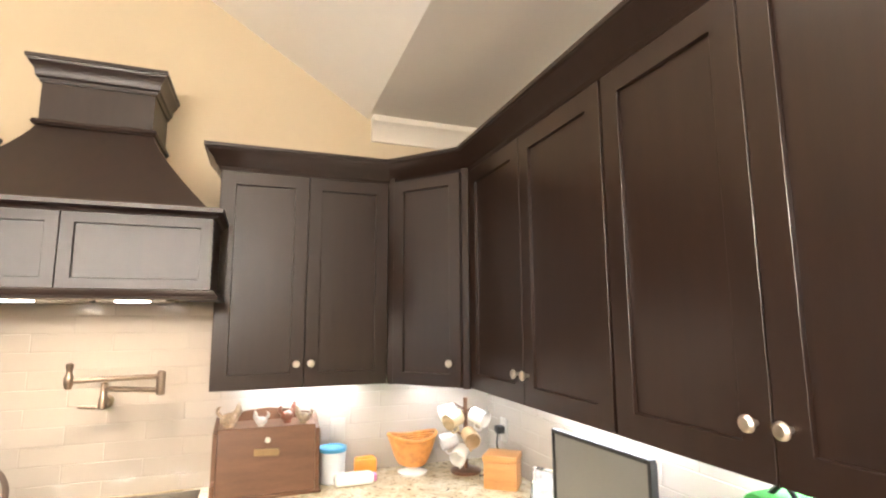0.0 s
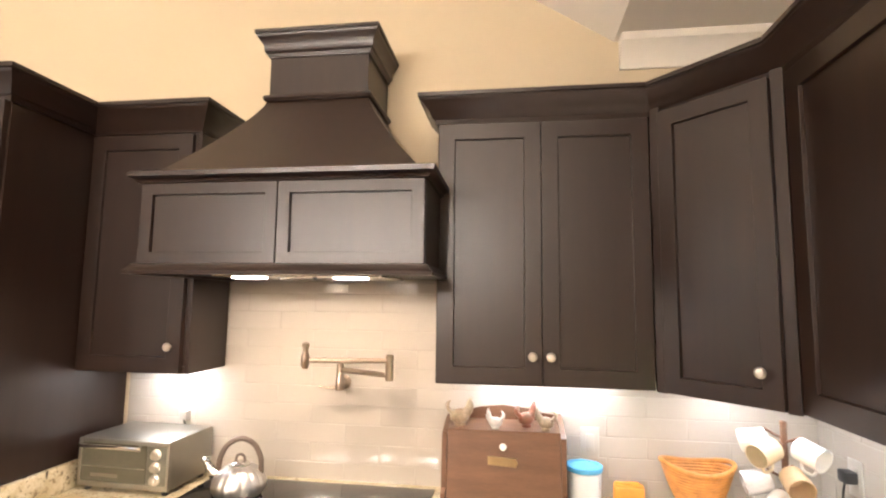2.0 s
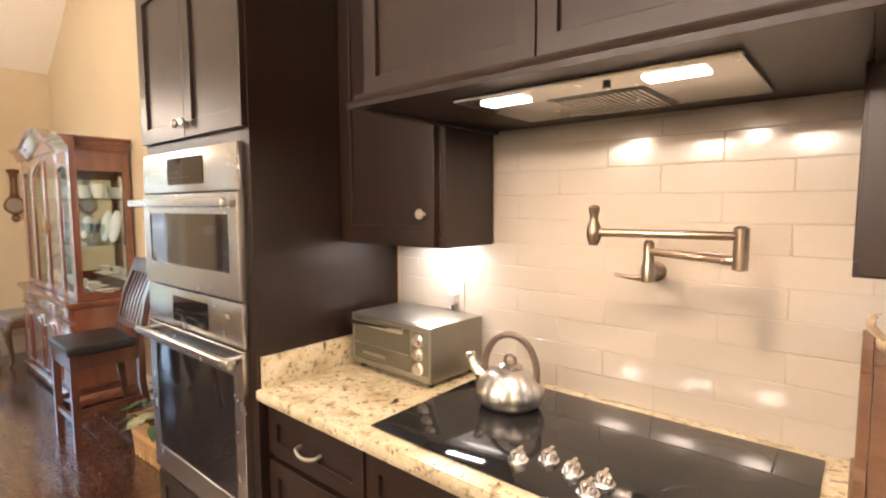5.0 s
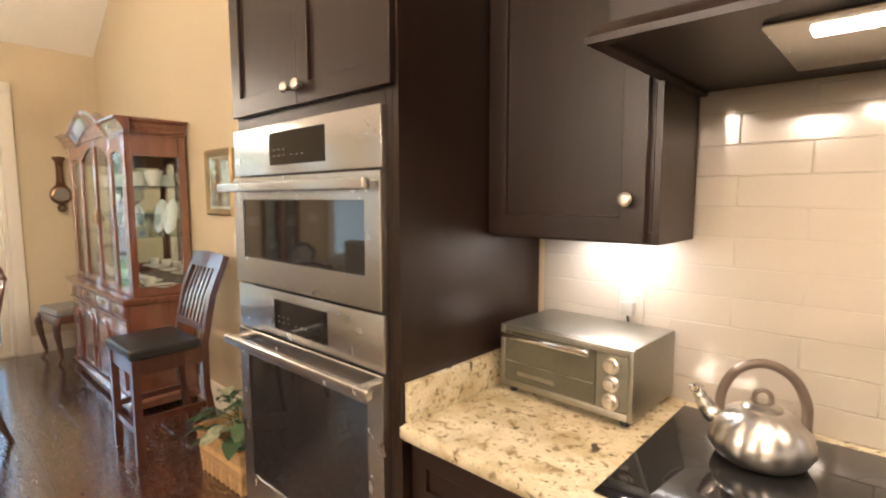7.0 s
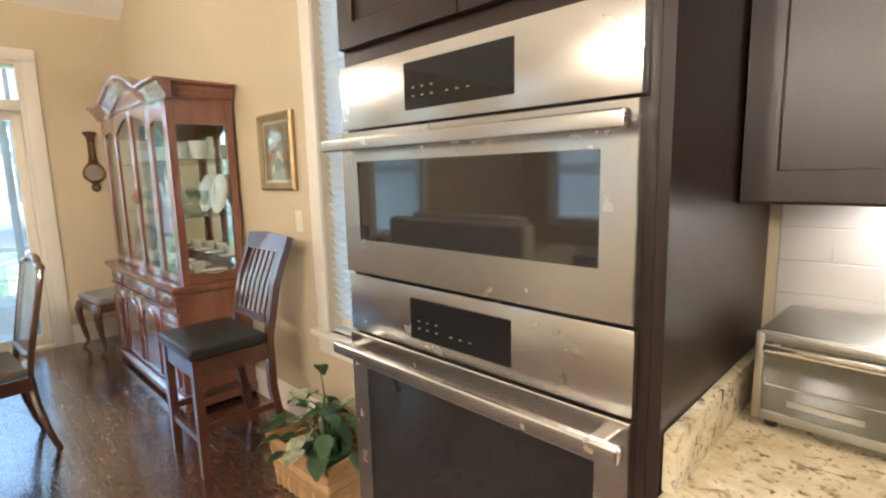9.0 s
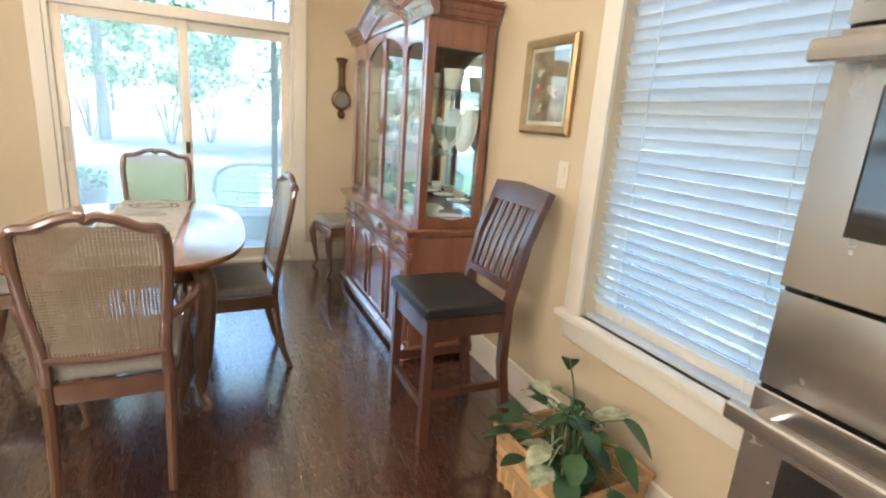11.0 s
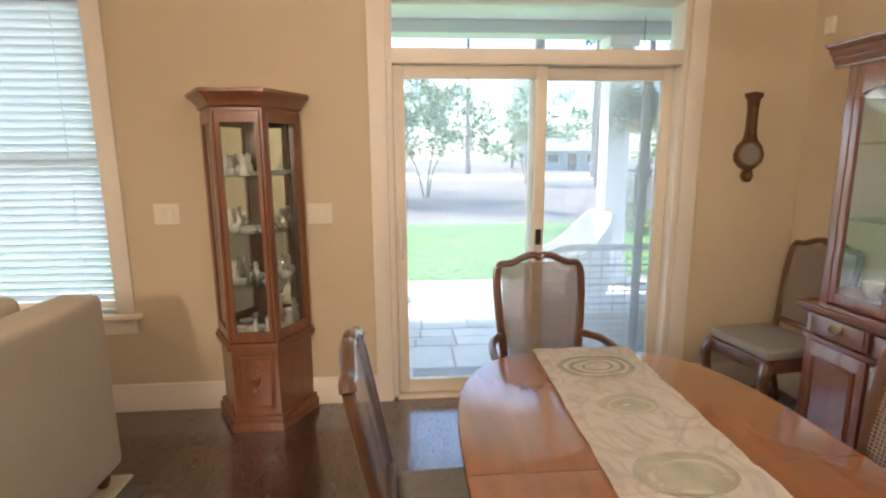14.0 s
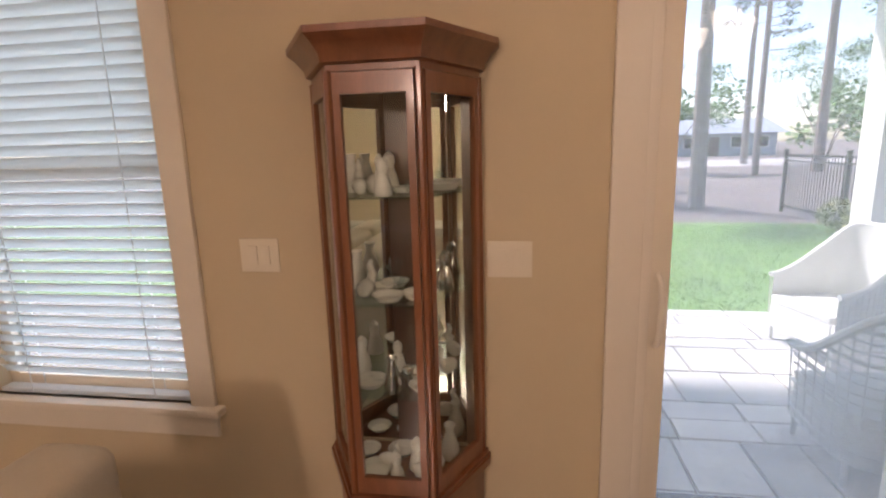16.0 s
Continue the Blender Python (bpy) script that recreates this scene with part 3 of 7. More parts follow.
# run on the side wall
EX = 2.665
east_face = lambda x: pose(x, 0, 0, 0, 0, 90)
for y0, y1, lab in ((2.32, 3.27, "espresso wall cabinet with two tall shaker doors"), (1.46, 2.32, "espresso wall cabinet with tall doors above the monitor"), (0.62, 1.46, "espresso wall cabinet at the end of the run")):
    c = thing("wall_cabinet", lab, "cabinet", (EAST - 0.15, (y0 + y1) / 2, UB), group="wall cabinets")
    part("body", B((EX + 0.022, y0 + 0.001, UB + 0.03, EAST - 0.002, y1 - 0.001, UT), bevel=0.002, seg=1), ESPRESSO, c)
    part("light_rail", B((EX + 0.0225, y0 + 0.001, UB, EX + 0.04, y1 - 0.001, UB + 0.0295)), ESPRESSO, c)
    ymid = (y0 + y1) / 2
    for a, b, k in ((y0 + 0.004, ymid, ymid - 0.033), (ymid, y1 - 0.004, ymid + 0.033)):
        d = part("door", shaker(a, b, UB + 0.004, UT - 0.03, east_face(EX + 0.0215), 0.065), ESPRESSO, c)
        add_knob(d, (EX, k, 1.478), (-1, 0, 0))
CROWN = crown_profile(UT - 0.028, 0.105, 0.07)
solid("crown_moulding", moulding(bmesh.new(), [(1.61, NORTH - 0.003), (1.61, FY + 0.015), (2.385, FY + 0.015), (2.675, 3.28), (2.675, 0.62)][::-1], [(-o, z) for o, z in CROWN]), ESPRESSO,
      "espresso crown moulding along the wall cabinet tops", "moulding")
solid("crown_moulding", moulding(bmesh.new(), [(0.147, FY + 0.015), (0.63, FY + 0.015), (0.63, NORTH - 0.003)], crown_profile(UT - 0.02, 0.118, 0.07)), ESPRESSO, "short espresso crown moulding on the narrow cabinet", "moulding")
# light strips under the wall cabinets
LZ = UB + 0.029
for m, w, k in ((pose(2.02, 3.79, LZ), 0.5, 1.2), (pose(0.45, 3.79, LZ), 0.2, 2.2), (pose(EAST - 0.09, 2.80, LZ, 0, 0, 90), 0.7, 2.0), (pose(EAST - 0.09, 1.89, LZ, 0, 0, 90), 0.7, 2.0),
                (pose(2.72, 3.66, LZ, 0, 0, -45), 0.3, 1.6), (pose(EAST - 0.09, 1.03, LZ, 0, 0, 90), 0.6, 1.6)):
    s = thing("under_cabinet_light", "slim white under-cabinet light bar, lit", "light", group="under-cabinet lights")
    part("housing", B((-w / 2 - 0.01, -0.02, -0.012, w / 2 + 0.01, 0.02, 0), bevel=0.002), TRIM, s)
    part("diffuser", B((-w / 2, -0.015, -0.014, w / 2, 0.015, -0.0121)), LEDS, s)
    s.matrix_basis = m
    lamp("strip_lamp", m @ pose(0, 0, -0.018), w, STRIP_WATTS * k * max(w, 0.3), PALE, 0.03)

# range hood
hood = thing("range_hood", "dark stained wooden range hood with flared top", "range hood", (1.14, 3.6, 1.74))
H0, H1, HY = 0.648, 1.622, 3.27
part("apron_box", B((H0, HY + 0.0215, 1.775, H1, NORTH - 0.002, 2.055)), ESPRESSO, hood)
part("front_panel", shaker(-(H1 - 0.0), -(H0 + H1) / 2, 1.775, 2.055, north_face(HY + 0.021), 0.042), ESPRESSO, hood)
part("front_panel", shaker(-(H0 + H1) / 2, -H0, 1.775, 2.055, north_face(HY + 0.021), 0.042), ESPRESSO, hood)
ring = [(H0, NORTH - 0.004), (H0, HY), (H1, HY), (H1, NORTH - 0.004)]
part("lower_moulding", moulding(bmesh.new(), ring, [(0, 1.745), (0.028, 1.745), (0.03, 1.757), (0.02, 1.765), (0.014, 1.778), (0, 1.782)]), ESPRESSO, hood)
part("upper_moulding", moulding(bmesh.new(), ring, [(0, 2.05), (0.01, 2.052), (0.018, 2.064), (0.032, 2.07), (0.034, 2.086), (0.024, 2.09), (0, 2.09)]), ESPRESSO, hood)
part("upper_shelf", B((H0 - 0.002, HY - 0.002, 2.06, H1 + 0.002, NORTH - 0.004, 2.088)), ESPRESSO, hood)
C0, C1, CY = 0.93, 1.335, 3.575
bm = bmesh.new()
rows = []
for k in range(11):
    t = k / 10
    e = 1 - (1 - t) ** 1.25
    x0, x1, yf = H0 + 0.02 + (C0 - H0 - 0.02) * e, H1 - 0.02 + (C1 - H1 + 0.02) * e, HY + 0.02 + (CY - HY - 0.02) * e
    z = 2.088 + 0.372 * t
    rows.append([bm.verts.new(p) for p in ((x0, NORTH - 0.003, z), (x0, yf, z), (x1, yf, z), (x1, NORTH - 0.003, z))])
for a, b in zip(rows, rows[1:]):
    for i in range(4):
        bm.faces.new((a[i], a[(i + 1) % 4], b[(i + 1) % 4], b[i]))
bm.faces.new(rows[0]), bm.faces.new(rows[-1])
part("flared_top", bm, ESPRESSO, hood)
part("chimney", B((C0, CY, 2.46, C1, NORTH - 0.003, 2.70)), ESPRESSO, hood)
cring = [(C0, NORTH - 0.004), (C0, CY), (C1, CY), (C1, NORTH - 0.004)]
part("neck_moulding", moulding(bmesh.new(), cring, [(0, 2.447), (0.014, 2.45), (0.02, 2.46), (0.014, 2.472), (0, 2.475)]), ESPRESSO, hood)
part("cap_moulding", moulding(bmesh.new(), cring, crown_profile(2.63, 0.10, 0.05)), ESPRESSO, hood)
part("cap_lid", B((C0 - 0.048, CY - 0.048, 2.722, C1 + 0.048, NORTH - 0.003, 2.731)), ESPRESSO, hood)
part("liner", B((H0 + 0.002, HY + 0.002, 1.756, H1 - 0.002, NORTH - 0.004, 1.775)), ESPRESSO, hood)
part("insert", B((0.86, 3.36, 1.744, 1.46, 3.72, 1.757), bevel=0.006), STEEL, hood, "stainless hood insert")
for x in (0.975, 1.345):
    f = part("hood_lamp", B((x - 0.055, 3.39, 1.738, x + 0.055, 3.44, 1.7445), bevel=0.003), HOODLIGHT, hood, "lit lamp glass")
    lamp("hood_bulb", pose(x, 3.415, 1.728), 0.04, HOOD_WATTS, WARM, 0.025)
filt = part("filter", B((1.05, 3.47, 1.7425, 1.27, 3.71, 1.7438)), BLACK, hood, "slatted grease filter")
for i in range(16):
    part("slat", B((1.06 + i * 0.0128, 3.48, 1.739, 1.067 + i * 0.0128, 3.70, 1.7424)), STEEL, filt)
part("button", lathe(bmesh.new(), [(0.008, 1.734), (0.008, 1.745)], 10, (1.22, 3.40, 0)), BLACK, hood)

# oven tower
tower = thing("oven_tower", "tall espresso cabinet with built-in ovens", "cabinet", (-0.28, 3.56, 0))
TX0, TX1, TY = -0.672, 0.145, 3.24
part("side_panel", B((TX1 - 0.02, TY, 0.0, TX1, NORTH - 0.002, UT + 0.02)), ESPRESSO, tower)
part("side_panel", B((TX0, TY, 0.0, TX0 + 0.02, NORTH - 0.002, UT + 0.02)), ESPRESSO, tower)
part("face_frame", B((TX0 + 0.021, TY, 0.1, TX0 + 0.032, TY + 0.02, UT), (TX1 - 0.045, TY, 0.1, TX1 - 0.021, TY + 0.02, UT), (TX0 + 0.033, TY, 1.712, TX1 - 0.046, TY + 0.02, 1.76), (TX0 + 0.033, TY, 0.1, TX1 - 0.046, TY + 0.02, 0.40)), ESPRESSO, tower)
part("body", B((TX0 + 0.021, TY + 0.021, 0.02, TX1 - 0.021, NORTH - 0.003, UT)), ESPRESSO, tower)
xm = (TX0 + TX1) / 2
for a, b, k in ((TX0 + 0.006, xm, xm - 0.03), (xm, TX1 - 0.006, xm + 0.03)):
    d = part("door", shaker(-b, -a, 1.75, UT - 0.012, north_face(TY), 0.058), ESPRESSO, tower)
    add_knob(d, (k, TY - 0.02, 1.80), (0, -1, 0))
part("crown", moulding(bmesh.new(), [(TX0, NORTH - 0.003), (TX0, TY - 0.005), (TX1, TY - 0.005), (TX1, NORTH - 0.003)], crown_profile(UT - 0.018, 0.115, 0.065)), ESPRESSO, tower)
d = part("drawer_front", shaker(-TX1 + 0.006, -TX0 - 0.006, 0.12, 0.375, north_face(TY), 0.055), ESPRESSO, tower)
part("toe_kick", B((TX0 + 0.02, TY + 0.06, 0, TX1 - 0.02, TY + 0.08, 0.1)), ESPRESSO, tower)

OX0, OX1 = -0.664, 0.108


def handle_bar(bm, x0, x1, y, z, h=0.03):
    box(bm, x0, y - 0.012, z - h / 2, x1, y + 0.012, z + h / 2, bevel=0.008, seg=3)
    for x in (x0 + 0.03, x1 - 0.06):
        box(bm, x, y + 0.012, z - h / 2 + 0.004, x + 0.03, TY - 0.02, z + h / 2 - 0.004, bevel=0.003, seg=1)
    return bm


MARKM = mat("faint_display_print", (0.16, 0.16, 0.16), 0.3)


def oven(name, label, z0, z1, zp, glass, disp, hz):
    """A wall oven: door from z0 to zp, control panel from zp to z1."""
    o = thing(name, label, "oven", (xm, TY, z0))
    part("control_panel", B((OX0, TY - 0.024, zp + 0.004, OX1, TY - 0.001, z1), bevel=0.003), STEEL, o)
    part("display", B((disp[0], TY - 0.0262, disp[1], disp[2], TY - 0.0242, disp[3]), bevel=0.0008, seg=1), BLACKGLASS, o, "dark glass display")
    for i in range(9):
        x, z = disp[0] + 0.03 + 0.028 * (i % 3) + 0.10 * (i // 6), disp[1] + 0.026 + 0.018 * (i // 3 % 2)
        part("mark", B((x - 0.004, TY - 0.0266, z, x + 0.004, TY - 0.0263, z + 0.003)), MARKM, o)
    bm = bmesh.new()
    rings = [[bm.verts.new((x, y, z)) for x, z in ((q[0], q[1]), (q[2], q[1]), (q[2], q[3]), (q[0], q[3]))]
             for q, y in (((OX0, z0, OX1, zp - 0.002), TY - 0.001), ((OX0, z0, OX1, zp - 0.002), TY - 0.028), ((OX0 + 0.002, z0 + 0.002, OX1 - 0.002, zp - 0.004), TY - 0.030),
                          (glass, TY - 0.030), (glass, TY - 0.001))]
    for r, q in zip(rings, rings[1:] + rings[:1]):
        for k in range(4):
            bm.faces.new((r[k], q[k], q[(k + 1) % 4], r[(k + 1) % 4]))
    dr = part("oven_door", bm, STEEL, o)
    part("window_glass", B((glass[0], TY - 0.0265, glass[1], glass[2], TY - 0.006, glass[3])), OVENGLASS, dr)
    part("handle", handle_bar(bmesh.new(), OX0 - 0.005, OX1 + 0.005, TY - 0.075, hz), STEEL, dr)
    return o


oven("microwave_oven", "stainless built-in microwave oven with dark glass door", 1.198, 1.708, 1.552, (-0.60, 1.285, 0.047, 1.478), (-0.42, 1.583, -0.125, 1.682), 1.517)
oven("wall_oven", "stainless wall oven with dark glass door", 0.40, 1.19, 1.036, (-0.60, 0.50, 0.047, 0.945), (-0.425, 1.065, -0.135, 1.162), 1.0)
part("vent_slot", B(*[(OX0 + 0.08 + i * 0.1, TY - 0.005, 1.5485, OX0 + 0.16 + i * 0.1, TY - 0.002, 1.5545) for i in range(6)]), BLACK, tower)

# base cabinets
def base_unit(label, x0, x1, fronts, pulls, face, lo, hi, vertical=False):
    c = thing("base_cabinet", label, "cabinet", ((x0 + x1) / 2, 3.5, 0) if face == "n" else (2.7, (x0 + x1) / 2, 0), group="base cabinets")
    if face == "n":
        part("body", B((x0 + 0.001, 3.29, 0.1, x1 - 0.001, NORTH - 0.003, 0.872)), ESPRESSO, c)
        part("toe_kick", B((x0 + 0.001, 3.34, 0, x1 - 0.001, 3.36, 0.1)), ESPRESSO, c)
    else:
        part("body", B((2.40, x0 + 0.001, 0.1, EAST - 0.003, x1 - 0.001, 0.872)), ESPRESSO, c)
        part("toe_kick", B((2.45, x0 + 0.001, 0, 2.47, x1 - 0.001, 0.1)), ESPRESSO, c)
    for a, b, z0, z1 in fronts:
        m = north_face(3.2895) if face == "n" else east_face(2.3995)
        aa, bb = (-b, -a) if face == "n" else (a, b)
        d = part("drawer_front" if z1 - z0 < 0.3 else "door", shaker(aa, bb, z0, z1, m, 0.05), ESPRESSO, c)
        u, z = (a + b) / 2, (z0 + z1) / 2 if z1 - z0 < 0.3 else z1 - 0.08
        if face == "n":
            pts = [(u - 0.05, 3.268, z), (u - 0.045, 3.245, z - 0.004), (u, 3.236, z - 0.012), (u + 0.045, 3.245, z - 0.004), (u + 0.05, 3.268, z)]
        else:
            pts = [(2.378, u - 0.05, z), (2.355, u - 0.045, z - 0.004), (2.346, u, z - 0.012), (2.355, u + 0.045, z - 0.004), (2.378, u + 0.05, z)]
        part("pull", tube(bmesh.new(), smooth_path(pts, 4), 0.006), NICKEL, d, "curved nickel pull")
    return c


for x0, x1 in ((0.146, 0.63), (0.63, 1.60), (1.60, 2.38)):
    lab = "espresso base cabinet with drawers under granite" if x1 < 0.7 else "espresso base cabinet under the cooktop" if x1 < 1.7 else "espresso base cabinet near the corner"
    mid = (x0 + x1) / 2
    low = [(x0 + 0.004, mid, 0.12, 0.67), (mid, x1 - 0.004, 0.12, 0.67)] if x1 > 0.7 else [(x0 + 0.004, x1 - 0.004, 0.12, 0.39), (x0 + 0.004, x1 - 0.004, 0.395, 0.67)]
    base_unit(lab, x0, x1, [(x0 + 0.004, x1 - 0.004, 0.69, 0.855)] + low, 1, "n", 0, 0)
for y0, y1 in ((2.2, 3.2), (1.2, 2.2), (0.6, 1.2)):
    base_unit("espresso base cabinet along the side wall", y0, y1, [(y0 + 0.004, y1 - 0.004, 0.69, 0.855), (y0 + 0.004, (y0 + y1) / 2, 0.12, 0.67), ((y0 + y1) / 2, y1 - 0.004, 0.12, 0.67)], 1, "e", 0, 0)
bm = prism(bmesh.new(), [(0.147, 3.232), (2.335, 3.232), (2.335, 0.58), (EAST - 0.003, 0.58), (EAST - 0.003, NORTH - 0.003), (0.147, NORTH - 0.003)], 0.874, 0.915)
bmesh.ops.bevel(bm, geom=[e for e in bm.edges if abs(e.verts[0].co.z - e.verts[1].co.z) < 1e-6], offset=0.006, segments=2, affect="EDGES")
solid("countertop", bm, GRANITE, "cream speckled granite countertop with dark flecks", "countertop")
solid("counter_upstand", B((0.147, 3.25, 0.9155, 0.169, NORTH - 0.004, 1.018), bevel=0.003), GRANITE, "granite upstand against the oven tower side", "upstand")
# cooktop
ct = thing("cooktop", "black glass electric cooktop set in granite", "cooktop", (1.11, 3.55, 0.915))
part("glass", B((0.64, 3.285, 0.9152, 1.583, 3.825, 0.921), bevel=0.002), BLACKGLASS, ct)
RINGM = mat("printed_burner_ring", (0.03, 0.03, 0.03), 0.12, vary=0.1)
for x, y, r in ((0.83, 3.68, 0.085), (0.83, 3.43, 0.105), (1.40, 3.69, 0.105), (1.42, 3.44, 0.085), (1.12, 3.62, 0.12)):
    bm = bmesh.new()
    for rr in (r, r * 0.62):
        tube(bm, [(x + rr * math.cos(a), y + rr * math.sin(a), 0.9211) for a in [2 * math.pi * i / 40 for i in range(40)]], 0.0009, 4, 0.2, closed=True)
    part("burner_ring", bm, RINGM, ct)
KNOBM = mat("brushed_metal_knob", (0.72, 0.70, 0.67), 0.25, 1.0, vary=0.05)
for x, y in ((1.045, 3.37), (1.10, 3.415), (1.165, 3.40), (1.225, 3.345), (1.235, 3.40)):
    bm = lathe(bmesh.new(), [(0.024, 0), (0.024, 0.006), (0.019, 0.009), (0.0175, 0.02), (0.014, 0.024), (0.004, 0.025)], 18, (x, y, 0.921))
    box(bm, x - 0.005, y - 0.019, 0.93, x + 0.005, y + 0.019, 0.953, bevel=0.003, seg=1)
    part("control_knob", bm, KNOBM, ct, "silver control knob")
# pot filler
TAPMETAL = mat("brushed_bronze_nickel", (0.36, 0.285, 0.22), 0.3, 1.0, vary=0.08, scale=12)
pf = thing("pot_filler", "nickel wall-mounted folding pot filler tap", "tap", (1.18, 3.87, 1.32))
bx, by, bz = 1.18, NORTH - 0.011, 1.32
part("flange", lathe(bmesh.new(), [(0.030, 0), (0.030, 0.006), (0.022, 0.012), (0.014, 0.04), (0.014, 0.078)], 20, (bx, by, bz), "y"), TAPMETAL, pf)
part("valve_body", lathe(bmesh.new(), [(0.012, -0.022), (0.018, -0.018), (0.018, 0.02), (0.014, 0.03), (0.014, 0.085), (0.008, 0.092)], 16, (bx + 0.008, by - 0.085, bz)), TAPMETAL, pf)
part("inner_arm", tube(bmesh.new(), [(bx + 0.008, by - 0.085, bz + 0.062), (1.41, 3.715, bz + 0.056)], 0.0105, 10), TAPMETAL, pf)
part("elbow_joint", lathe(bmesh.new(), [(0.008, -0.052), (0.0165, -0.048), (0.0165, 0.046), (0.009, 0.052)], 14, (1.412, 3.715, bz + 0.085)), TAPMETAL, pf)
part("outer_arm", tube(bmesh.new(), [(1.412, 3.715, bz + 0.113), (1.105, 3.62, bz + 0.117)], 0.0105, 10), TAPMETAL, pf)
part("spout", lathe(bmesh.new(), [(0.010, 1.405), (0.013, 1.412), (0.017, 1.425), (0.017, 1.45), (0.010, 1.465), (0.010, 1.48), (0.014, 1.488), (0.014, 1.5), (0.006, 1.505)], 14, (1.105, 3.62, 0)), TAPMETAL, pf)
part("lever", tube(bmesh.new(), smooth_path([(bx, by - 0.07, bz - 0.008), (bx - 0.03, by - 0.085, bz - 0.012), (bx - 0.08, by - 0.09, bz - 0.006)], 4), [0.009, 0.005]), TAPMETAL, pf)

# kettle
ket = thing("kettle", "ribbed stainless steel kettle with dark arched handle", "kettle")
bm = bmesh.new()
seg = 128
prof = [(0.02, 0.002), (0.085, 0.002), (0.098, 0.012), (0.108, 0.035), (0.106, 0.062), (0.092, 0.09), (0.068, 0.112), (0.046, 0.122), (0.04, 0.124)]
rings = []
for r, z in prof:
    ring = []
    for i in range(seg):
        a = 2 * math.pi * i / seg
        rib = 1 + 0.045 * abs(math.sin(8 * a)) * min(1, max(0, (z - 0.004) / 0.03)) * (1 if z < 0.115 else 0)
        ring.append(bm.verts.new((r * rib * math.cos(a), r * rib * math.sin(a), z)))
    rings.append(ring)
for a, b in zip(rings, rings[1:]):
    for i in range(seg):
        bm.faces.new((a[i], a[(i + 1) % seg], b[(i + 1) % seg], b[i]))
bm.faces.new(rings[0][::-1]), bm.faces.new(rings[-1])
KETSTEEL = mat("hammered_kettle_steel", (0.62, 0.60, 0.57), 0.33, 1.0, vary=0.05, scale=20, bump=0.12, bump_scale=90)
part("body", bm, KETSTEEL, ket, smooth=60)
KETGRIP = mat("bronze_grey_grip", (0.13, 0.10, 0.08), 0.32, 0.4, vary=0.2)
lid = part("lid", lathe(bmesh.new(), [(0.044, 0.122), (0.043, 0.128), (0.03, 0.137), (0.008, 0.141)], 24), STEEL, ket)
part("lid_knob", tube(bmesh.new(), smooth_path([(-0.018, 0, 0.136), (-0.015, 0, 0.158), (0, 0, 0.167), (0.015, 0, 0.158), (0.018, 0, 0.136)], 4), 0.006), KETGRIP, lid)
part("spout", tube(bmesh.new(), smooth_path([(-0.085, 0, 0.075), (-0.115, 0, 0.10), (-0.132, 0, 0.128), (-0.14, 0, 0.142)], 4), [0.024, 0.02, 0.016, 0.014], 12), STEEL, ket)
part("whistle_cap", lathe(bmesh.new(), [(0.012, 0), (0.017, 0.004), (0.017, 0.016), (0.008, 0.02)], 12, (-0.142, 0, 0.138)), CHROME, ket)
part("handle", tube(bmesh.new(), smooth_path([(-0.088, 0, 0.085), (-0.085, 0, 0.15), (-0.055, 0, 0.208), (0, 0, 0.232), (0.055, 0, 0.208), (0.085, 0, 0.15), (0.088, 0, 0.085)], 5), 0.0115, 10, 0.8), KETGRIP, ket, "dark bronze-grey arched handle")
ket.matrix_basis = pose(0.85, 3.64, 0.9213, 0, 0, 12) @ Matrix.Scale(0.9, 4)

# toaster oven
to = thing("toaster_oven", "stainless countertop toaster oven with glass door", "toaster oven")
W, Dp, Hh = 0.40, 0.27, 0.205
SILVER = mat("satin_silver_sheet", (0.34, 0.325, 0.28), 0.42, 1.0, vary=0.06, scale=9)
part("shell", B((-W / 2, 0.012, 0.018, W / 2, Dp, Hh), bevel=0.012), SILVER, to)
part("front_frame", B((-W / 2, 0, 0.02, -W / 2 + 0.016, 0.014, Hh - 0.004), (W / 2 - 0.012, 0, 0.02, W / 2, 0.014, Hh - 0.004), (-W / 2 + 0.016, 0, Hh - 0.022, W / 2 - 0.012, 0.014, Hh - 0.004), (-W / 2 + 0.016, 0, 0.02, W / 2 - 0.012, 0.014, 0.04), bevel=0.003), SILVER, to)
part("control_panel", B((W / 2 - 0.098, 0.002, 0.041, W / 2 - 0.013, 0.012, Hh - 0.023), bevel=0.002), mat("dull_olive_panel", (0.13, 0.125, 0.095), 0.4, vary=0.06), to, "dull grey control panel")
dg = part("glass_door", B((-W / 2 + 0.016, 0.003, 0.04, W / 2 - 0.10, 0.009, Hh - 0.022)), mat("smoked_glass", (0.085, 0.08, 0.055), 0.12, vary=0.2), to, "smoked glass door")
part("door_handle", B((-W / 2 + 0.02, -0.03, Hh - 0.034, W / 2 - 0.104, -0.018, Hh - 0.02), (-W / 2 + 0.03, -0.018, Hh - 0.032, -W / 2 + 0.045, 0.003, Hh - 0.022), (W / 2 - 0.13, -0.018, Hh - 0.032, W / 2 - 0.115, 0.003, Hh - 0.022), bevel=0.003), CHROME, dg)
part("oven_rack", B((-W / 2 + 0.02, 0.0015, 0.094, W / 2 - 0.105, 0.003, 0.097), (-0.14, 0.0015, 0.058, -0.02, 0.003, 0.07)), SILVER, dg)
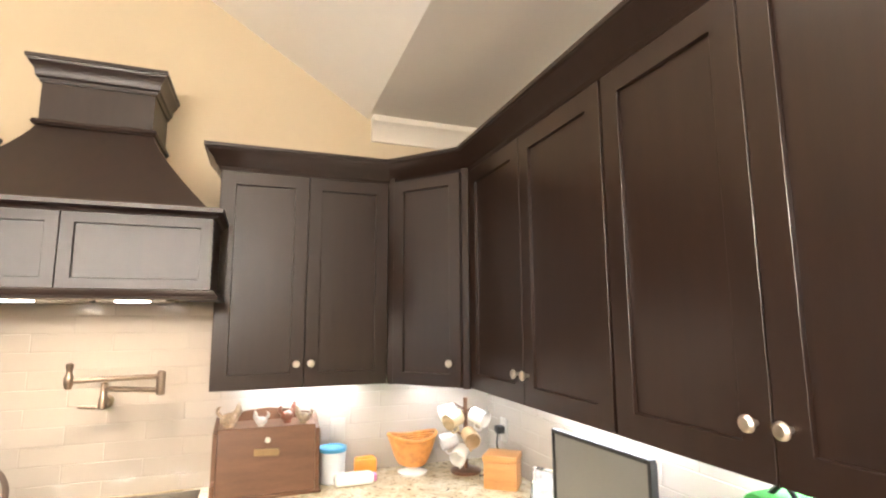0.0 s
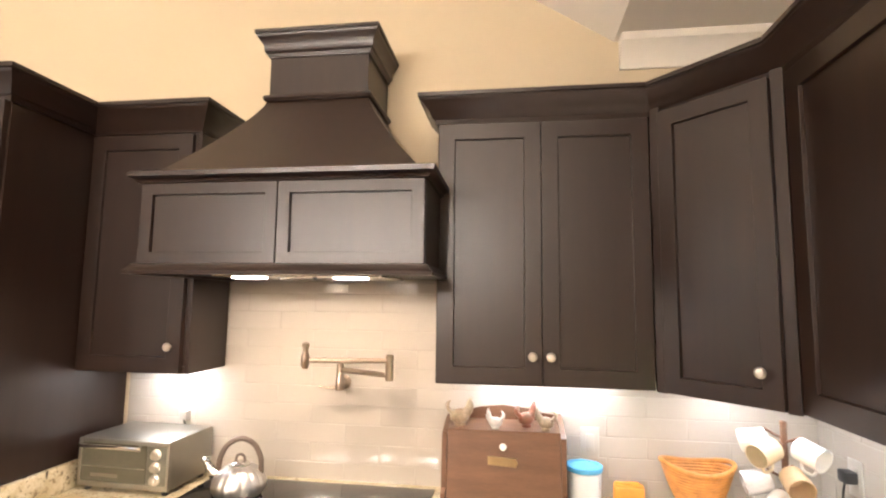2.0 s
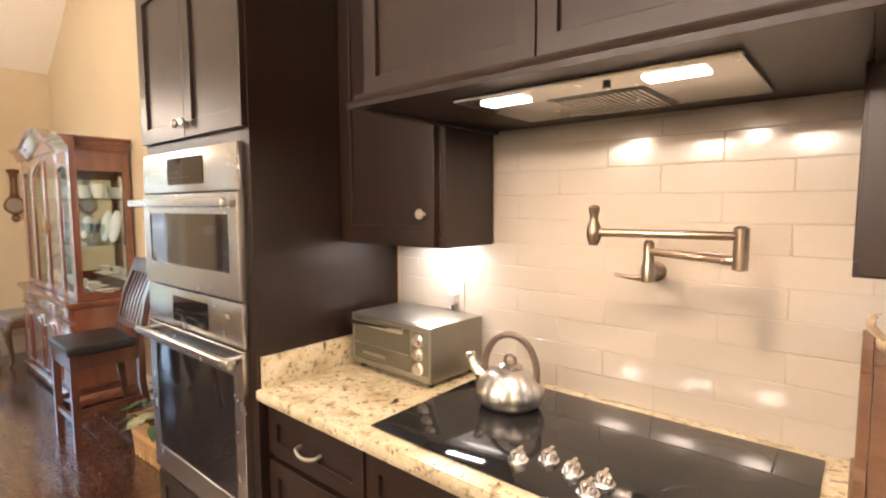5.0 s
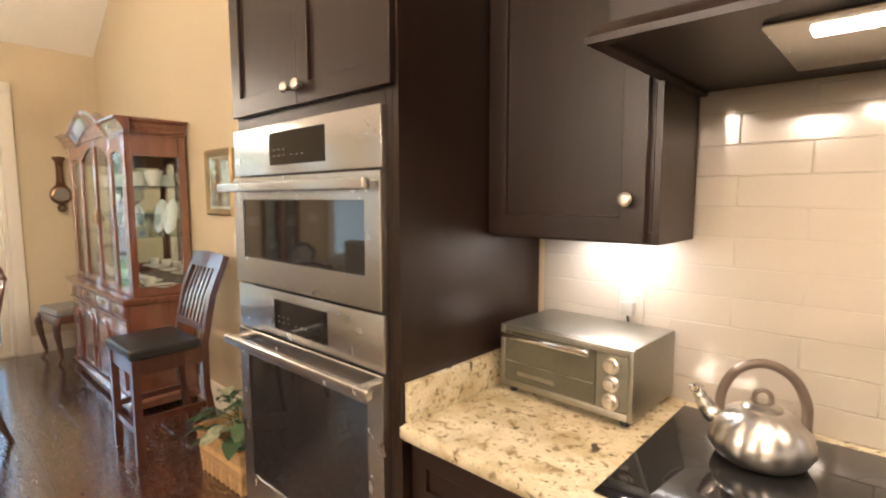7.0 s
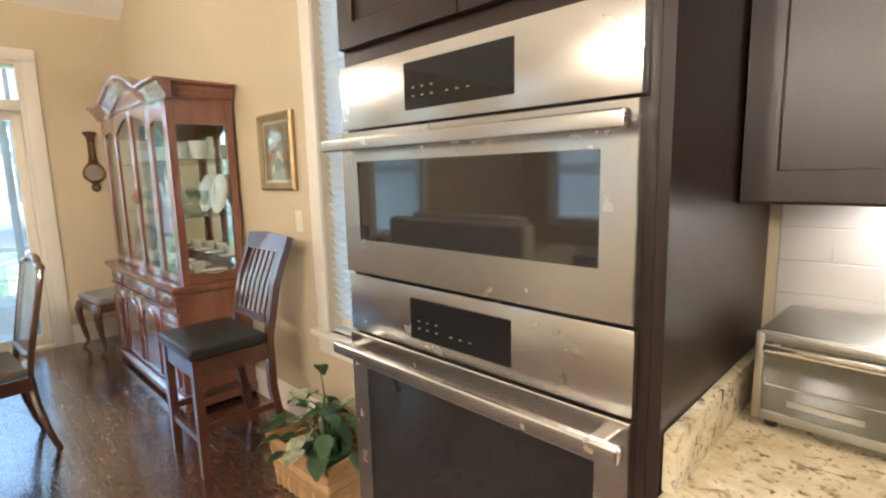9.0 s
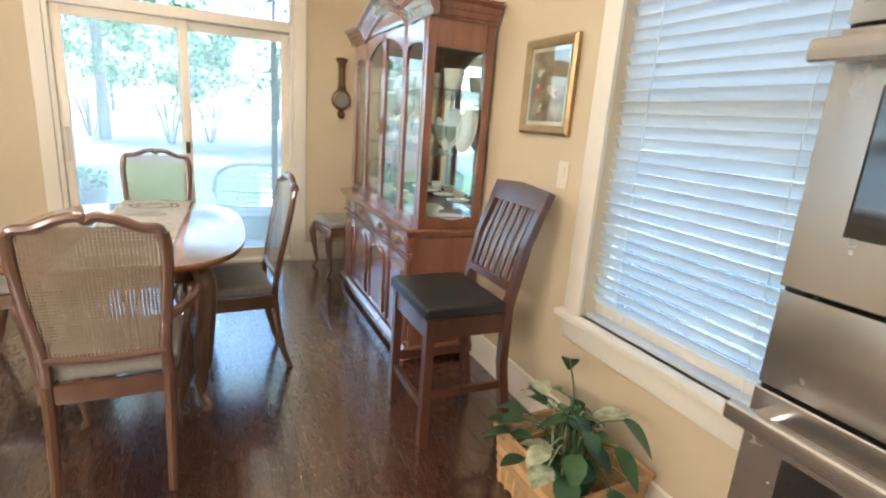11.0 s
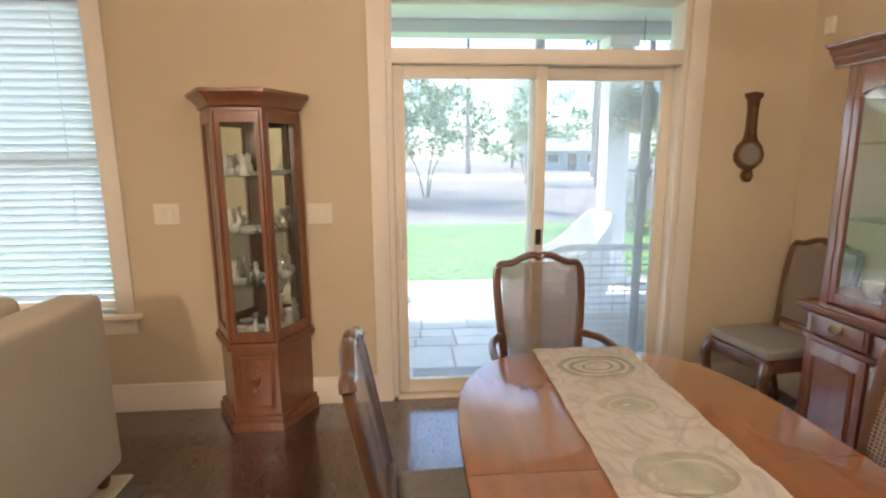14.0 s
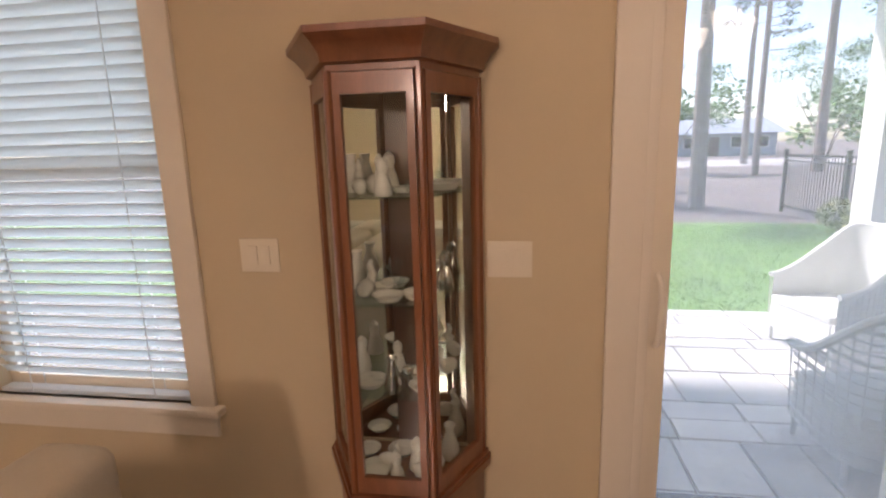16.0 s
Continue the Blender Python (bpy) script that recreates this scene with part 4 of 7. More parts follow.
for i, z in enumerate((0.062, 0.108, 0.154)):
    part("dial", lathe(bmesh.new(), [(0.021, 0), (0.021, 0.006), (0.015, 0.009), (0.013, 0.02), (0.004, 0.022)], 18, (W / 2 - 0.055, 0.0015, z), "y"), NICKEL, to, "satin metal dial")
for sx in (-1, 1):
    for yy in (0.03, Dp - 0.03):
        part("foot", lathe(bmesh.new(), [(0.012, 0), (0.014, 0.019)], 10, (sx * (W / 2 - 0.03), yy, 0)), BLACK, to)
to.matrix_basis = pose(0.395, 3.585, 0.9155, 0, 0, -2)
# plug in the outlet above it
pl = thing("power_plug", "grey plug in the outlet above the toaster oven", "plug", (0.47, 3.86, 1.165))
part("plug_body", B((0.452, 3.825, 1.14, 0.488, 3.857, 1.18), bevel=0.006), mat("grey_plastic", (0.35, 0.34, 0.32), 0.35), pl)
part("cord", tube(bmesh.new(), smooth_path([(0.47, 3.835, 1.142), (0.47, 3.845, 1.12), (0.475, 3.853, 1.05), (0.48, 3.862, 0.95), (0.48, 3.863, 0.92)], 5), 0.004, 6), BLACK, pl)

bp = thing("power_plug", "black plug in the side wall outlet", "plug", (EAST - 0.03, 3.66, 1.10))
part("plug_body", B((EAST - 0.06, 3.635, 1.085, EAST - 0.021, 3.685, 1.125), bevel=0.008), BLACK, bp)
part("cord", tube(bmesh.new(), smooth_path([(EAST - 0.05, 3.66, 1.088), (EAST - 0.06, 3.655, 1.03), (EAST - 0.05, 3.63, 0.96), (EAST - 0.09, 3.58, 0.921), (EAST - 0.2, 3.56, 0.921)], 5), 0.004, 6), BLACK, bp)

# bread box with rooster figures
bb = thing("bread_box", "brown wooden bread box with sloped lid", "bread box", (1.83, 3.72, 0.9155))
side = [(3.615, 0.9155), (NORTH - 0.013, 0.9155), (NORTH - 0.013, 1.225), (3.76, 1.215), (3.645, 1.185), (3.63, 1.0), (3.612, 0.985), (3.612, 0.94)]
for x in (1.607, 2.035):
    part("side_panel", prism(bmesh.new(), [(y, z) for y, z in side], x, x + 0.018, "x"), BREADWOOD, bb)
part("front_door", prism(bmesh.new(), [(3.622, 0.93), (3.64, 0.93), (3.672, 1.19), (3.654, 1.195)], 1.626, 2.034, "x"), BREADWOOD, bb)
part("top_shelf", B((1.626, 3.66, 1.185, 2.034, NORTH - 0.02, 1.20)), BREADWOOD, bb)
part("gallery_back", prism(bmesh.new(), [(1.626, 1.2005), (2.034, 1.2005), (2.034, 1.225), (1.98, 1.23), (1.93, 1.245), (1.83, 1.255), (1.73, 1.245), (1.68, 1.23), (1.626, 1.225)], NORTH - 0.035, NORTH - 0.02, "y"), BREADWOOD, bb)
part("base_board", B((1.6, 3.605, 0.9157, 2.06, NORTH - 0.02, 0.93), bevel=0.004), BREADWOOD, bb)
part("knob", lathe(bmesh.new(), [(0.006, 0), (0.006, 0.012), (0.013, 0.02), (0.010, 0.03), (0.003, 0.032)], 14, (1.83, 3.652, 1.15), "y"), PORCELAIN, bb, "pale round knob")
part("name_plaque", prism(bmesh.new(), [(1.775, 1.088), (1.875, 1.082), (1.882, 1.096), (1.875, 1.112), (1.775, 1.116)], 3.629, 3.64, "y"), GOLD, bb, "cream painted plaque")


bb.location.x += 0.025


def hen(m, colour, comb, label, s=1.0):
    bm = bmesh.new()
    blob(bm, (0, 0, 0.032), (0.038, 0.024, 0.028), 2, 0.06)
    tube(bm, smooth_path([(0.02, 0, 0.04), (0.034, 0, 0.06), (0.036, 0, 0.078), (0.038, 0, 0.088)], 4), [0.018, 0.015, 0.012, 0.009], 10)
    tube(bm, smooth_path([(-0.025, 0, 0.04), (-0.045, 0, 0.062), (-0.04, 0, 0.082), (-0.03, 0, 0.085)], 4), [0.018, 0.016, 0.01, 0.004], 8, 0.5)
    lathe(bm, [(0.02, 0), (0.022, 0.006), (0.014, 0.012)], 12)
    prism(bm, [(0.03, 0.085), (0.034, 0.105), (0.039, 0.094), (0.044, 0.103), (0.046, 0.085)], -0.002, 0.002, "y")
    bmesh.ops.scale(bm, vec=(s, s, s), verts=bm.verts)
    ob = solid("rooster_figurine", bm, mat("glazed_figurine", colour, 0.3, vary=0.45, scale=30, second=comb), label, "figurine", "figurines on the bread box")
    ob.matrix_basis = m


hen(pose(1.690, 3.72, 1.2003, 0, 0, 10), (0.24, 0.16, 0.09), (0.55, 0.45, 0.32), "small brown and cream ceramic rooster on bread box", 1.05)
hen(pose(1.825, 3.69, 1.2003, 0, 0, 190), (0.6, 0.58, 0.55), (0.8, 0.78, 0.75), "small white ceramic hen on bread box", 0.7)
hen(pose(1.940, 3.74, 1.2003, 0, 0, 30), (0.28, 0.19, 0.11), (0.3, 0.08, 0.05), "slim brown ceramic rooster on bread box", 0.9)
hen(pose(2.010, 3.70, 1.2003, 0, 0, 170), (0.26, 0.2, 0.14), (0.5, 0.4, 0.28), "speckled ceramic hen on bread box", 0.8)

# tiled backsplash: courses of long glazed tiles in running bond, each its own piece
def tile_mesh(w, h):
    bm = B((-w / 2, -0.004, -h / 2, w / 2, 0.004, h / 2), bevel=0.0016, seg=1)
    finish(bm, 40)
    me = bpy.data.meshes.new("tile")
    bm.to_mesh(me)
    bm.free()
    me.materials.append(TILE)
    return me


TILES = {}


def tiled(parent, u0, u1, z0, z1, put, pitch_u=0.305, pitch_z=0.0785, start=-0.033):
    row, z = 0, 0.9085
    while z < z1 - 0.01:
        top = min(z + pitch_z, z1)
        if top > z0 + 0.01:
            lo = max(z, z0)
            u = start - (row % 2) * pitch_u / 2
            while u < u1:
                a, b = max(u, u0), min(u + pitch_u, u1)
                if b - a > 0.012:
                    w, h = round(b - a - 0.002, 4), round(top - lo - 0.002, 4)
                    me = TILES.setdefault((w, h), None) or tile_mesh(w, h)
                    TILES[(w, h)] = me
                    t = new("tile", me)
                    t.parent = parent
                    t.matrix_basis = put((a + b) / 2, (lo + top) / 2) @ pose(0, random.uniform(-0.0004, 0.0004), 0, random.uniform(-0.15, 0.15), 0, random.uniform(-0.15, 0.15))
                u += pitch_u
        z += pitch_z
        row += 1


part("grout_bed", B((0.17, NORTH - 0.0092, 0.916, 0.63, NORTH, UB), (0.63, NORTH - 0.0092, 0.916, 1.612, NORTH, 1.752), (1.612, NORTH - 0.0092, 0.916, EAST, NORTH, UB)), GROUT, wall_n)
part("grout_bed", B((EAST - 0.0092, 0.6, 0.916, EAST, NORTH - 0.012, UB)), GROUT, wall_e)

# ---- things on the kitchen counter ----
CT = 0.9155
BLUE = mat("blue_plastic_lid", (0.10, 0.36, 0.62), 0.35, vary=0.08)
CLEARP = mat("translucent_plastic", (0.62, 0.66, 0.68), 0.3, vary=0.08)
ORANGE = mat("orange_packet", (0.80, 0.30, 0.03), 0.4, vary=0.15, scale=20)
cn = thing("storage_canister", "clear plastic canister with a blue lid", "canister", (2.15, 3.74, CT))
part("tub", lathe(bmesh.new(), [(0.052, CT), (0.058, CT + 0.004), (0.062, CT + 0.135), (0.056, CT + 0.14)], 26, (2.15, 3.74, 0)), CLEARP, cn)
part("lid", lathe(bmesh.new(), [(0.066, CT + 0.1405), (0.068, CT + 0.145), (0.067, CT + 0.158), (0.055, CT + 0.16), (0.05, CT + 0.155), (0.004, CT + 0.155)], 26, (2.15, 3.74, 0)), BLUE, cn, "blue snap lid")
pk = solid("snack_packet", blob(B((-0.055, -0.03, 0.0, 0.055, 0.03, 0.075), bevel=0.012), (0.0, 0, 0.078), (0.05, 0.01, 0.01), 2, 0.4), ORANGE, "small orange paper packet on the counter", "packet")
pk.matrix_basis = pose(2.32, 3.80, CT, 0, 0, -8)
rl = thing("wipes_pack", "white soft pack with a pink end", "packet", (2.24, 3.66, CT))
part("pack", B((2.15, 3.63, CT, 2.33, 3.70, CT + 0.05), bevel=0.018, seg=3), PORCELAIN, rl)
part("end_cap", B((2.331, 3.64, CT + 0.01, 2.345, 3.69, CT + 0.04), bevel=0.004), mat("pink_plastic", (0.62, 0.22, 0.42), 0.4), rl)
sc = thing("fruit_basket", "orange-brown woven oval basket on a white stand", "basket", (2.545, 3.74, CT))
part("stand", lathe(bmesh.new(), [(0.07, CT), (0.075, CT + 0.01), (0.03, CT + 0.025), (0.028, CT + 0.035), (0.06, CT + 0.045)], 22, (2.545, 3.74, 0)), PORCELAIN, sc, "white stand")
WOVEN = mat("orange_brown_wicker", (0.50, 0.22, 0.04), 0.5, vary=0.3, scale=30, bump=0.5, bump_scale=120)
bm = bmesh.new()
for k in range(12):
    z, r = CT + 0.05 + k * 0.0105, 0.062 + 0.042 * (k / 11) ** 0.8
    tube(bm, [(2.545 + 1.12 * r * math.cos(a), 3.74 + 0.85 * r * math.sin(a), z + 0.006 * math.cos(2 * a)) for a in [2 * math.pi * i / 28 for i in range(28)]], 0.0064, 6, closed=True)
tagged(part("woven_side", bm, WOVEN, sc), kind="stuff")
part("basket_floor", lathe(bmesh.new(), [(0.06, CT + 0.0455), (0.062, CT + 0.052)], 22, (2.545, 3.74, 0)), WOVEN, sc)
part("rim", tube(bmesh.new(), [(2.545 + 0.122 * math.cos(a), 3.74 + 0.093 * math.sin(a), CT + 0.178 + 0.012 * math.cos(2 * a)) for a in [2 * math.pi * i / 28 for i in range(28)]], 0.009, 8, closed=True), WOVEN, sc)
# mug tree
mt = thing("mug_tree", "wooden mug tree with curved pegs", "mug tree", (2.80, 3.66, CT))
part("base", lathe(bmesh.new(), [(0.075, CT), (0.078, CT + 0.012), (0.06, CT + 0.018)], 22, (2.80, 3.66, 0)), BREADWOOD, mt)
part("post", tube(bmesh.new(), [(2.80, 3.66, CT + 0.01), (2.80, 3.66, CT + 0.36)], 0.011, 10), BREADWOOD, mt)
MUGS = (("plain white mug hung on the mug tree", PORCELAIN, 2.6, 0.30), ("cream mug hung on the mug tree", mat("cream_glaze", (0.62, 0.52, 0.34), 0.2, vary=0.06), 3.6, 0.28), ("white mug with blue and red print", mat("printed_glaze", (0.60, 0.60, 0.62), 0.2, vary=0.3, scale=16, second=(0.75, 0.72, 0.70)), 3.0, 0.17), ("tan stoneware mug on the mug tree", mat("tan_glaze", (0.50, 0.36, 0.20), 0.25, vary=0.1), 4.6, 0.20), ("pale mug on the mug tree", PORCELAIN, 5.2, 0.29), ("white mug low on the mug tree", PORCELAIN, 4.0, 0.12))
for lab, mtl, a, z in MUGS:
    u, v = math.cos(a), math.sin(a)
    part("peg", tube(bmesh.new(), [(2.80, 3.66, CT + z), (2.80 + u * 0.06, 3.66 + v * 0.06, CT + z + 0.03)], 0.005, 6), BREADWOOD, mt)
    mg = thing("mug", lab, "mug", group="mugs on the tree")
    part("cup", lathe(bmesh.new(), [(0.034, 0), (0.038, 0.004), (0.040, 0.085), (0.037, 0.085), (0.034, 0.008), (0.004, 0.006)], 20), mtl, mg)
    part("handle", tube(bmesh.new(), smooth_path([(0.038, 0, 0.07), (0.06, 0, 0.062), (0.062, 0, 0.03), (0.038, 0, 0.02)], 4), 0.005, 6), mtl, mg)
    mg.matrix_basis = Matrix.Translation((2.80 + u * 0.085, 3.66 + v * 0.085, CT + z - 0.015)) @ pose(0, 0, 0, 0, 0, math.degrees(a)) @ pose(0, 0, 0, 0, 105, 0) @ Matrix.Translation((-0.0, 0, -0.04))
# wooden box
wb = thing("wooden_box", "honey-coloured wooden recipe box on the counter", "box")
HONEY = mat("honey_pine", (0.42, 0.20, 0.06), 0.4, vary=0.2, scale=6, stretch=(1, 1, 6))
part("body", B((-0.075, -0.065, 0, 0.075, 0.065, 0.115), bevel=0.004), HONEY, wb)
part("lid", B((-0.079, -0.069, 0.1155, 0.079, 0.069, 0.145), bevel=0.006), HONEY, wb)
wb.matrix_basis = pose(2.875, 3.40, CT, 0, 0, -38)
# photo in a silver frame
ph = thing("photo_frame", "small silver photo frame leaning on the tile", "photo frame")
part("frame", B((-0.06, 0, 0, -0.045, 0.012, 0.15), (0.045, 0, 0, 0.06, 0.012, 0.15), (-0.045, 0, 0.135, 0.045, 0.012, 0.15), (-0.045, 0, 0, 0.045, 0.012, 0.015), bevel=0.002), CHROME, ph)
part("picture", B((-0.045, 0.004, 0.015, 0.045, 0.010, 0.135)), mat("pale_landscape_print", (0.42, 0.42, 0.42), 0.4, vary=0.5, scale=25, second=(0.7, 0.7, 0.72)), ph)
part("strut", B((-0.01, 0.012, 0.02, 0.01, 0.016, 0.12)), BLACK, ph)
ph.matrix_basis = pose(2.90, 3.10, CT, -14, 0, -60)
# monitor
mo = thing("small_monitor", "grey flat screen monitor standing on the counter", "monitor")
part("bezel", B((-0.225, 0, 0.05, -0.212, 0.022, 0.37), (0.212, 0, 0.05, 0.225, 0.022, 0.37), (-0.212, 0, 0.356, 0.212, 0.022, 0.37), (-0.212, 0, 0.05, 0.212, 0.022, 0.068), bevel=0.002), BLACK, mo)
part("screen", B((-0.212, 0.005, 0.068, 0.212, 0.014, 0.356)), mat("grey_screen_glass", (0.20, 0.20, 0.185), 0.35, vary=0.04), mo, "dark grey screen")
part("back_shell", B((-0.212, 0.0142, 0.068, 0.212, 0.04, 0.356), bevel=0.004), BLACK, mo)
part("stand", B((-0.03, 0.02, 0.0, 0.03, 0.034, 0.07), (-0.1, -0.03, 0.0, 0.1, 0.07, 0.012), bevel=0.003), BLACK, mo)
mo.matrix_basis = pose(2.80, 2.60, CT, 0, 0, -86)
gb = thing("green_bag", "bright green fabric lunch bag on the counter", "bag", (2.83, 2.0, CT))
part("bag_body", B((2.76, 1.92, CT, 2.90, 2.06, CT + 0.395), bevel=0.03, seg=3), mat("bright_green_fabric", (0.09, 0.55, 0.06), 0.8, vary=0.15, scale=20), gb)
part("strap", tube(bmesh.new(), smooth_path([(2.80, 1.95, CT + 0.385), (2.81, 1.99, CT + 0.42), (2.81, 2.03, CT + 0.385)], 4), 0.006, 6), BLACK, gb)
gk = thing("water_jug", "grey rounded metal jug beside the green bag", "jug", (2.82, 1.80, CT))
part("jug_body", lathe(bmesh.new(), [(0.06, CT), (0.075, CT + 0.02), (0.08, CT + 0.2), (0.06, CT + 0.33), (0.03, CT + 0.36), (0.004, CT + 0.365)], 22, (2.82, 1.80, 0)), SILVER, gk)

# ---- dining room ----
# china hutch
def hutch():
    h = thing("china_hutch", "red-brown cherry china hutch with glass doors and dishes", "china cabinet", (-3.55, 3.65, 0))
    X0, X1, YB = -4.33, -2.76, 3.858
    F0, F1 = 3.42, 3.47
    zb, zw, zt = 0.10, 0.77, 1.93
    ring = lambda x0, x1, yf: [(x0, YB), (x0, yf), (x1, yf), (x1, YB)]
    part("plinth", moulding(B((X0, F0, 0.03, X1, YB, zb)), ring(X0, X1, F0), [(0, 0.03), (0.02, 0.03), (0.022, 0.075), (0.012, 0.09), (0, 0.10)]), CHERRY, h)
    for x in (X0 + 0.02, X1 - 0.06):
        for y in (F0 - 0.01, YB - 0.06):
            part("foot", lathe(bmesh.new(), [(0.022, 0), (0.034, 0.01), (0.034, 0.03), (0.02, 0.04)], 14, (x + 0.02, y + 0.03, 0)), CHERRY, h)
    part("lower_body", B((X0, F0 + 0.02, zb, X1, YB, zw)), CHERRY, h)
    part("waist_moulding", moulding(B((X0, F0, zw - 0.005, X1, YB, zw + 0.035)), ring(X0, X1, F0), [(0, zw - 0.02), (0.012, zw - 0.015), (0.022, zw), (0.03, zw + 0.012), (0.032, zw + 0.03), (0.02, zw + 0.038), (0, zw + 0.038)]), CHERRY, h)
    w = X1 - X0
    xs = [X0 + 0.03, X0 + 0.03 + w * 0.215, X1 - 0.03 - w * 0.215, X1 - 0.03]
    for i, (a, b) in enumerate(zip(xs, xs[1:])):
        dr = part("drawer", B((a + 0.012, F0, 0.655, b - 0.012, F0 + 0.02, 0.775), (a + 0.03, F0 - 0.006, 0.673, b - 0.03, F0, 0.757), bevel=0.006), CHERRY, h)
        for px in ([(a + b) / 2] if i != 1 else [a + 0.16, b - 0.16]):
            bm = B((px - 0.035, F0 - 0.011, 0.70, px + 0.035, F0 - 0.006, 0.735), bevel=0.002)
            tube(bm, smooth_path([(px - 0.028, F0 - 0.012, 0.722), (px - 0.024, F0 - 0.024, 0.706), (px, F0 - 0.027, 0.70), (px + 0.024, F0 - 0.024, 0.706), (px + 0.028, F0 - 0.012, 0.722)], 3), 0.004, 6)
            part("drawer_pull", bm, BRONZE, dr, "antique brass bail pull")
    part("drawer_rail", moulding(bmesh.new(), [(X0, F0 + 0.018), (X1, F0 + 0.018)], [(0, 0.622), (0.012, 0.625), (0.026, 0.632), (0.026, 0.644), (0.01, 0.65), (0, 0.65)]), CHERRY, h)
    doors = [(xs[0], xs[1]), (xs[1], (xs[1] + xs[2]) / 2), ((xs[1] + xs[2]) / 2, xs[2]), (xs[2], xs[3])]
    for i, (a, b) in enumerate(doors):
        bm = B((a + 0.01, F0 + 0.002, 0.115, b - 0.01, F0 + 0.02, 0.615), bevel=0.003)
        zs0, zs1, m = 0.16, 0.49 if i in (1, 2) else 0.545, (a + b) / 2
        hw = (b - a) / 2 - 0.06
        arch = [(m - hw, zs0), (m + hw, zs0), (m + hw, zs1)]
        if i in (1, 2):
            arch += [(m + hw * math.cos(t), zs1 + 0.085 * math.sin(t)) for t in [math.pi * k / 10 for k in range(1, 10)]]
        arch += [(m - hw, zs1)]
        prism(bm, arch, F0 - 0.006, F0 + 0.003, "y")
        tube(bm, [(x, F0 - 0.003, z) for x, z in arch], 0.011, 6, closed=True)
        d = part("lower_door", bm, CHERRY, h)
        if i in (1, 2):
            px = b - 0.03 if i == 1 else a + 0.03
            part("door_pull", B((px - 0.006, F0 - 0.012, 0.33, px + 0.006, F0 + 0.003, 0.43), bevel=0.002), BRONZE, d, "antique brass drop pull")
    # glazed upper part
    U0, U1 = X0 + 0.02, X1 - 0.02
    part("back_panel", B((U0 + 0.02, YB - 0.012, zw + 0.04, U1 - 0.02, YB - 0.004, zt)), MIRROR, h, "mirrored back")
    part("corner_post", B((U0, F1, zw + 0.036, U0 + 0.045, F1 + 0.045, zt), bevel=0.003), CHERRY, h)
    part("corner_post", B((U1 - 0.045, F1, zw + 0.036, U1, F1 + 0.045, zt), bevel=0.003), CHERRY, h)
    part("back_post", B((U0, YB - 0.05, zw + 0.036, U0 + 0.018, YB - 0.002, zt)), CHERRY, h)
    part("back_post", B((U1 - 0.03, YB - 0.05, zw + 0.036, U1, YB - 0.002, zt)), CHERRY, h)
    for x in (U0 + 0.004, U1 - 0.022):
        part("side_rail", B((x, F1 + 0.046, zw + 0.036, x + 0.018, YB - 0.051, zw + 0.10)), CHERRY, h)
        part("side_rail", B((x, F1 + 0.046, zt - 0.16, x + 0.018, YB - 0.051, zt)), CHERRY, h)
        part("side_pane", B((x + 0.007, F1 + 0.046, zw + 0.10, x + 0.010, YB - 0.051, zt - 0.16)), PANE, h).visible_shadow = False
    ux = [U0 + 0.046, U0 + 0.046 + w * 0.2, -3.545, U1 - 0.046 - w * 0.2, U1 - 0.046]
    for i, (a, b) in enumerate(zip(ux, ux[1:])):
        a, b = a + 0.002, b - 0.002
        s = 0.034
        z0, z1 = zw + 0.042, zt - 0.02
        bm = B((a, F1, z0, a + s, F1 + 0.022, z1), (b - s, F1, z0, b, F1 + 0.022, z1), (a + s, F1, z0, b - s, F1 + 0.022, z0 + 0.05), bevel=0.003)
        n = 12
        rise = (lambda t: 0.03 * math.sin(math.pi * t) ** 0.6) if i in (0, 3) else (lambda t: 0.10 * math.sin(math.pi / 2 * t)) if i == 1 else (lambda t: 0.10 * math.sin(math.pi / 2 * (1 - t)))
        base = z1 - 0.135
        poly = [(a + s, z1)] + [(a + s + (b - a - 2 * s) * k / n, base + rise(k / n)) for k in range(n + 1)] + [(b - s, z1)]
        prism(bm, poly, F1 + 0.001, F1 + 0.021, "y")
        d = part("glass_door", bm, CHERRY, h)
        part("pane", B((a + s, F1 + 0.009, z0 + 0.05, b - s, F1 + 0.012, z1 - 0.02)), PANE, d).visible_shadow = False
        if i in (1, 2):
            px = b - 0.015 if i == 1 else a + 0.015
            bm = B((px - 0.007, F1 - 0.006, 1.28, px + 0.007, F1, 1.40), bevel=0.002)
            tube(bm, smooth_path([(px, F1 - 0.006, 1.36), (px, F1 - 0.02, 1.34), (px, F1 - 0.02, 1.31), (px, F1 - 0.006, 1.29)], 3), 0.004, 6)
            part("door_pull", bm, BRONZE, d, "antique brass door pull")
    part("top_board", B((U0, F1, zt, U1, YB, zt + 0.02)), CHERRY, h)
    zc, hc = zt - 0.02, 0.105
    side = [(0, zc), (0.012, zc), (0.016, zc + 0.10 * hc), (0.010, zc + 0.15 * hc), (0.022, zc + 0.28 * hc), (0.031, zc + 0.40 * hc), (0.026, zc + 0.44 * hc), (0.040, zc + 0.56 * hc),
            (0.051, zc + 0.70 * hc), (0.046, zc + 0.74 * hc), (0.062, zc + 0.84 * hc), (0.070, zc + 0.88 * hc), (0.070, zc + hc), (0, zc + hc)]
    part("side_cornice", moulding(bmesh.new(), [(U1, F1 - 0.001), (U1, YB)], side), CHERRY, h)
    part("side_cornice", moulding(bmesh.new(), [(U0, YB), (U0, F1 - 0.001)], side), CHERRY, h)
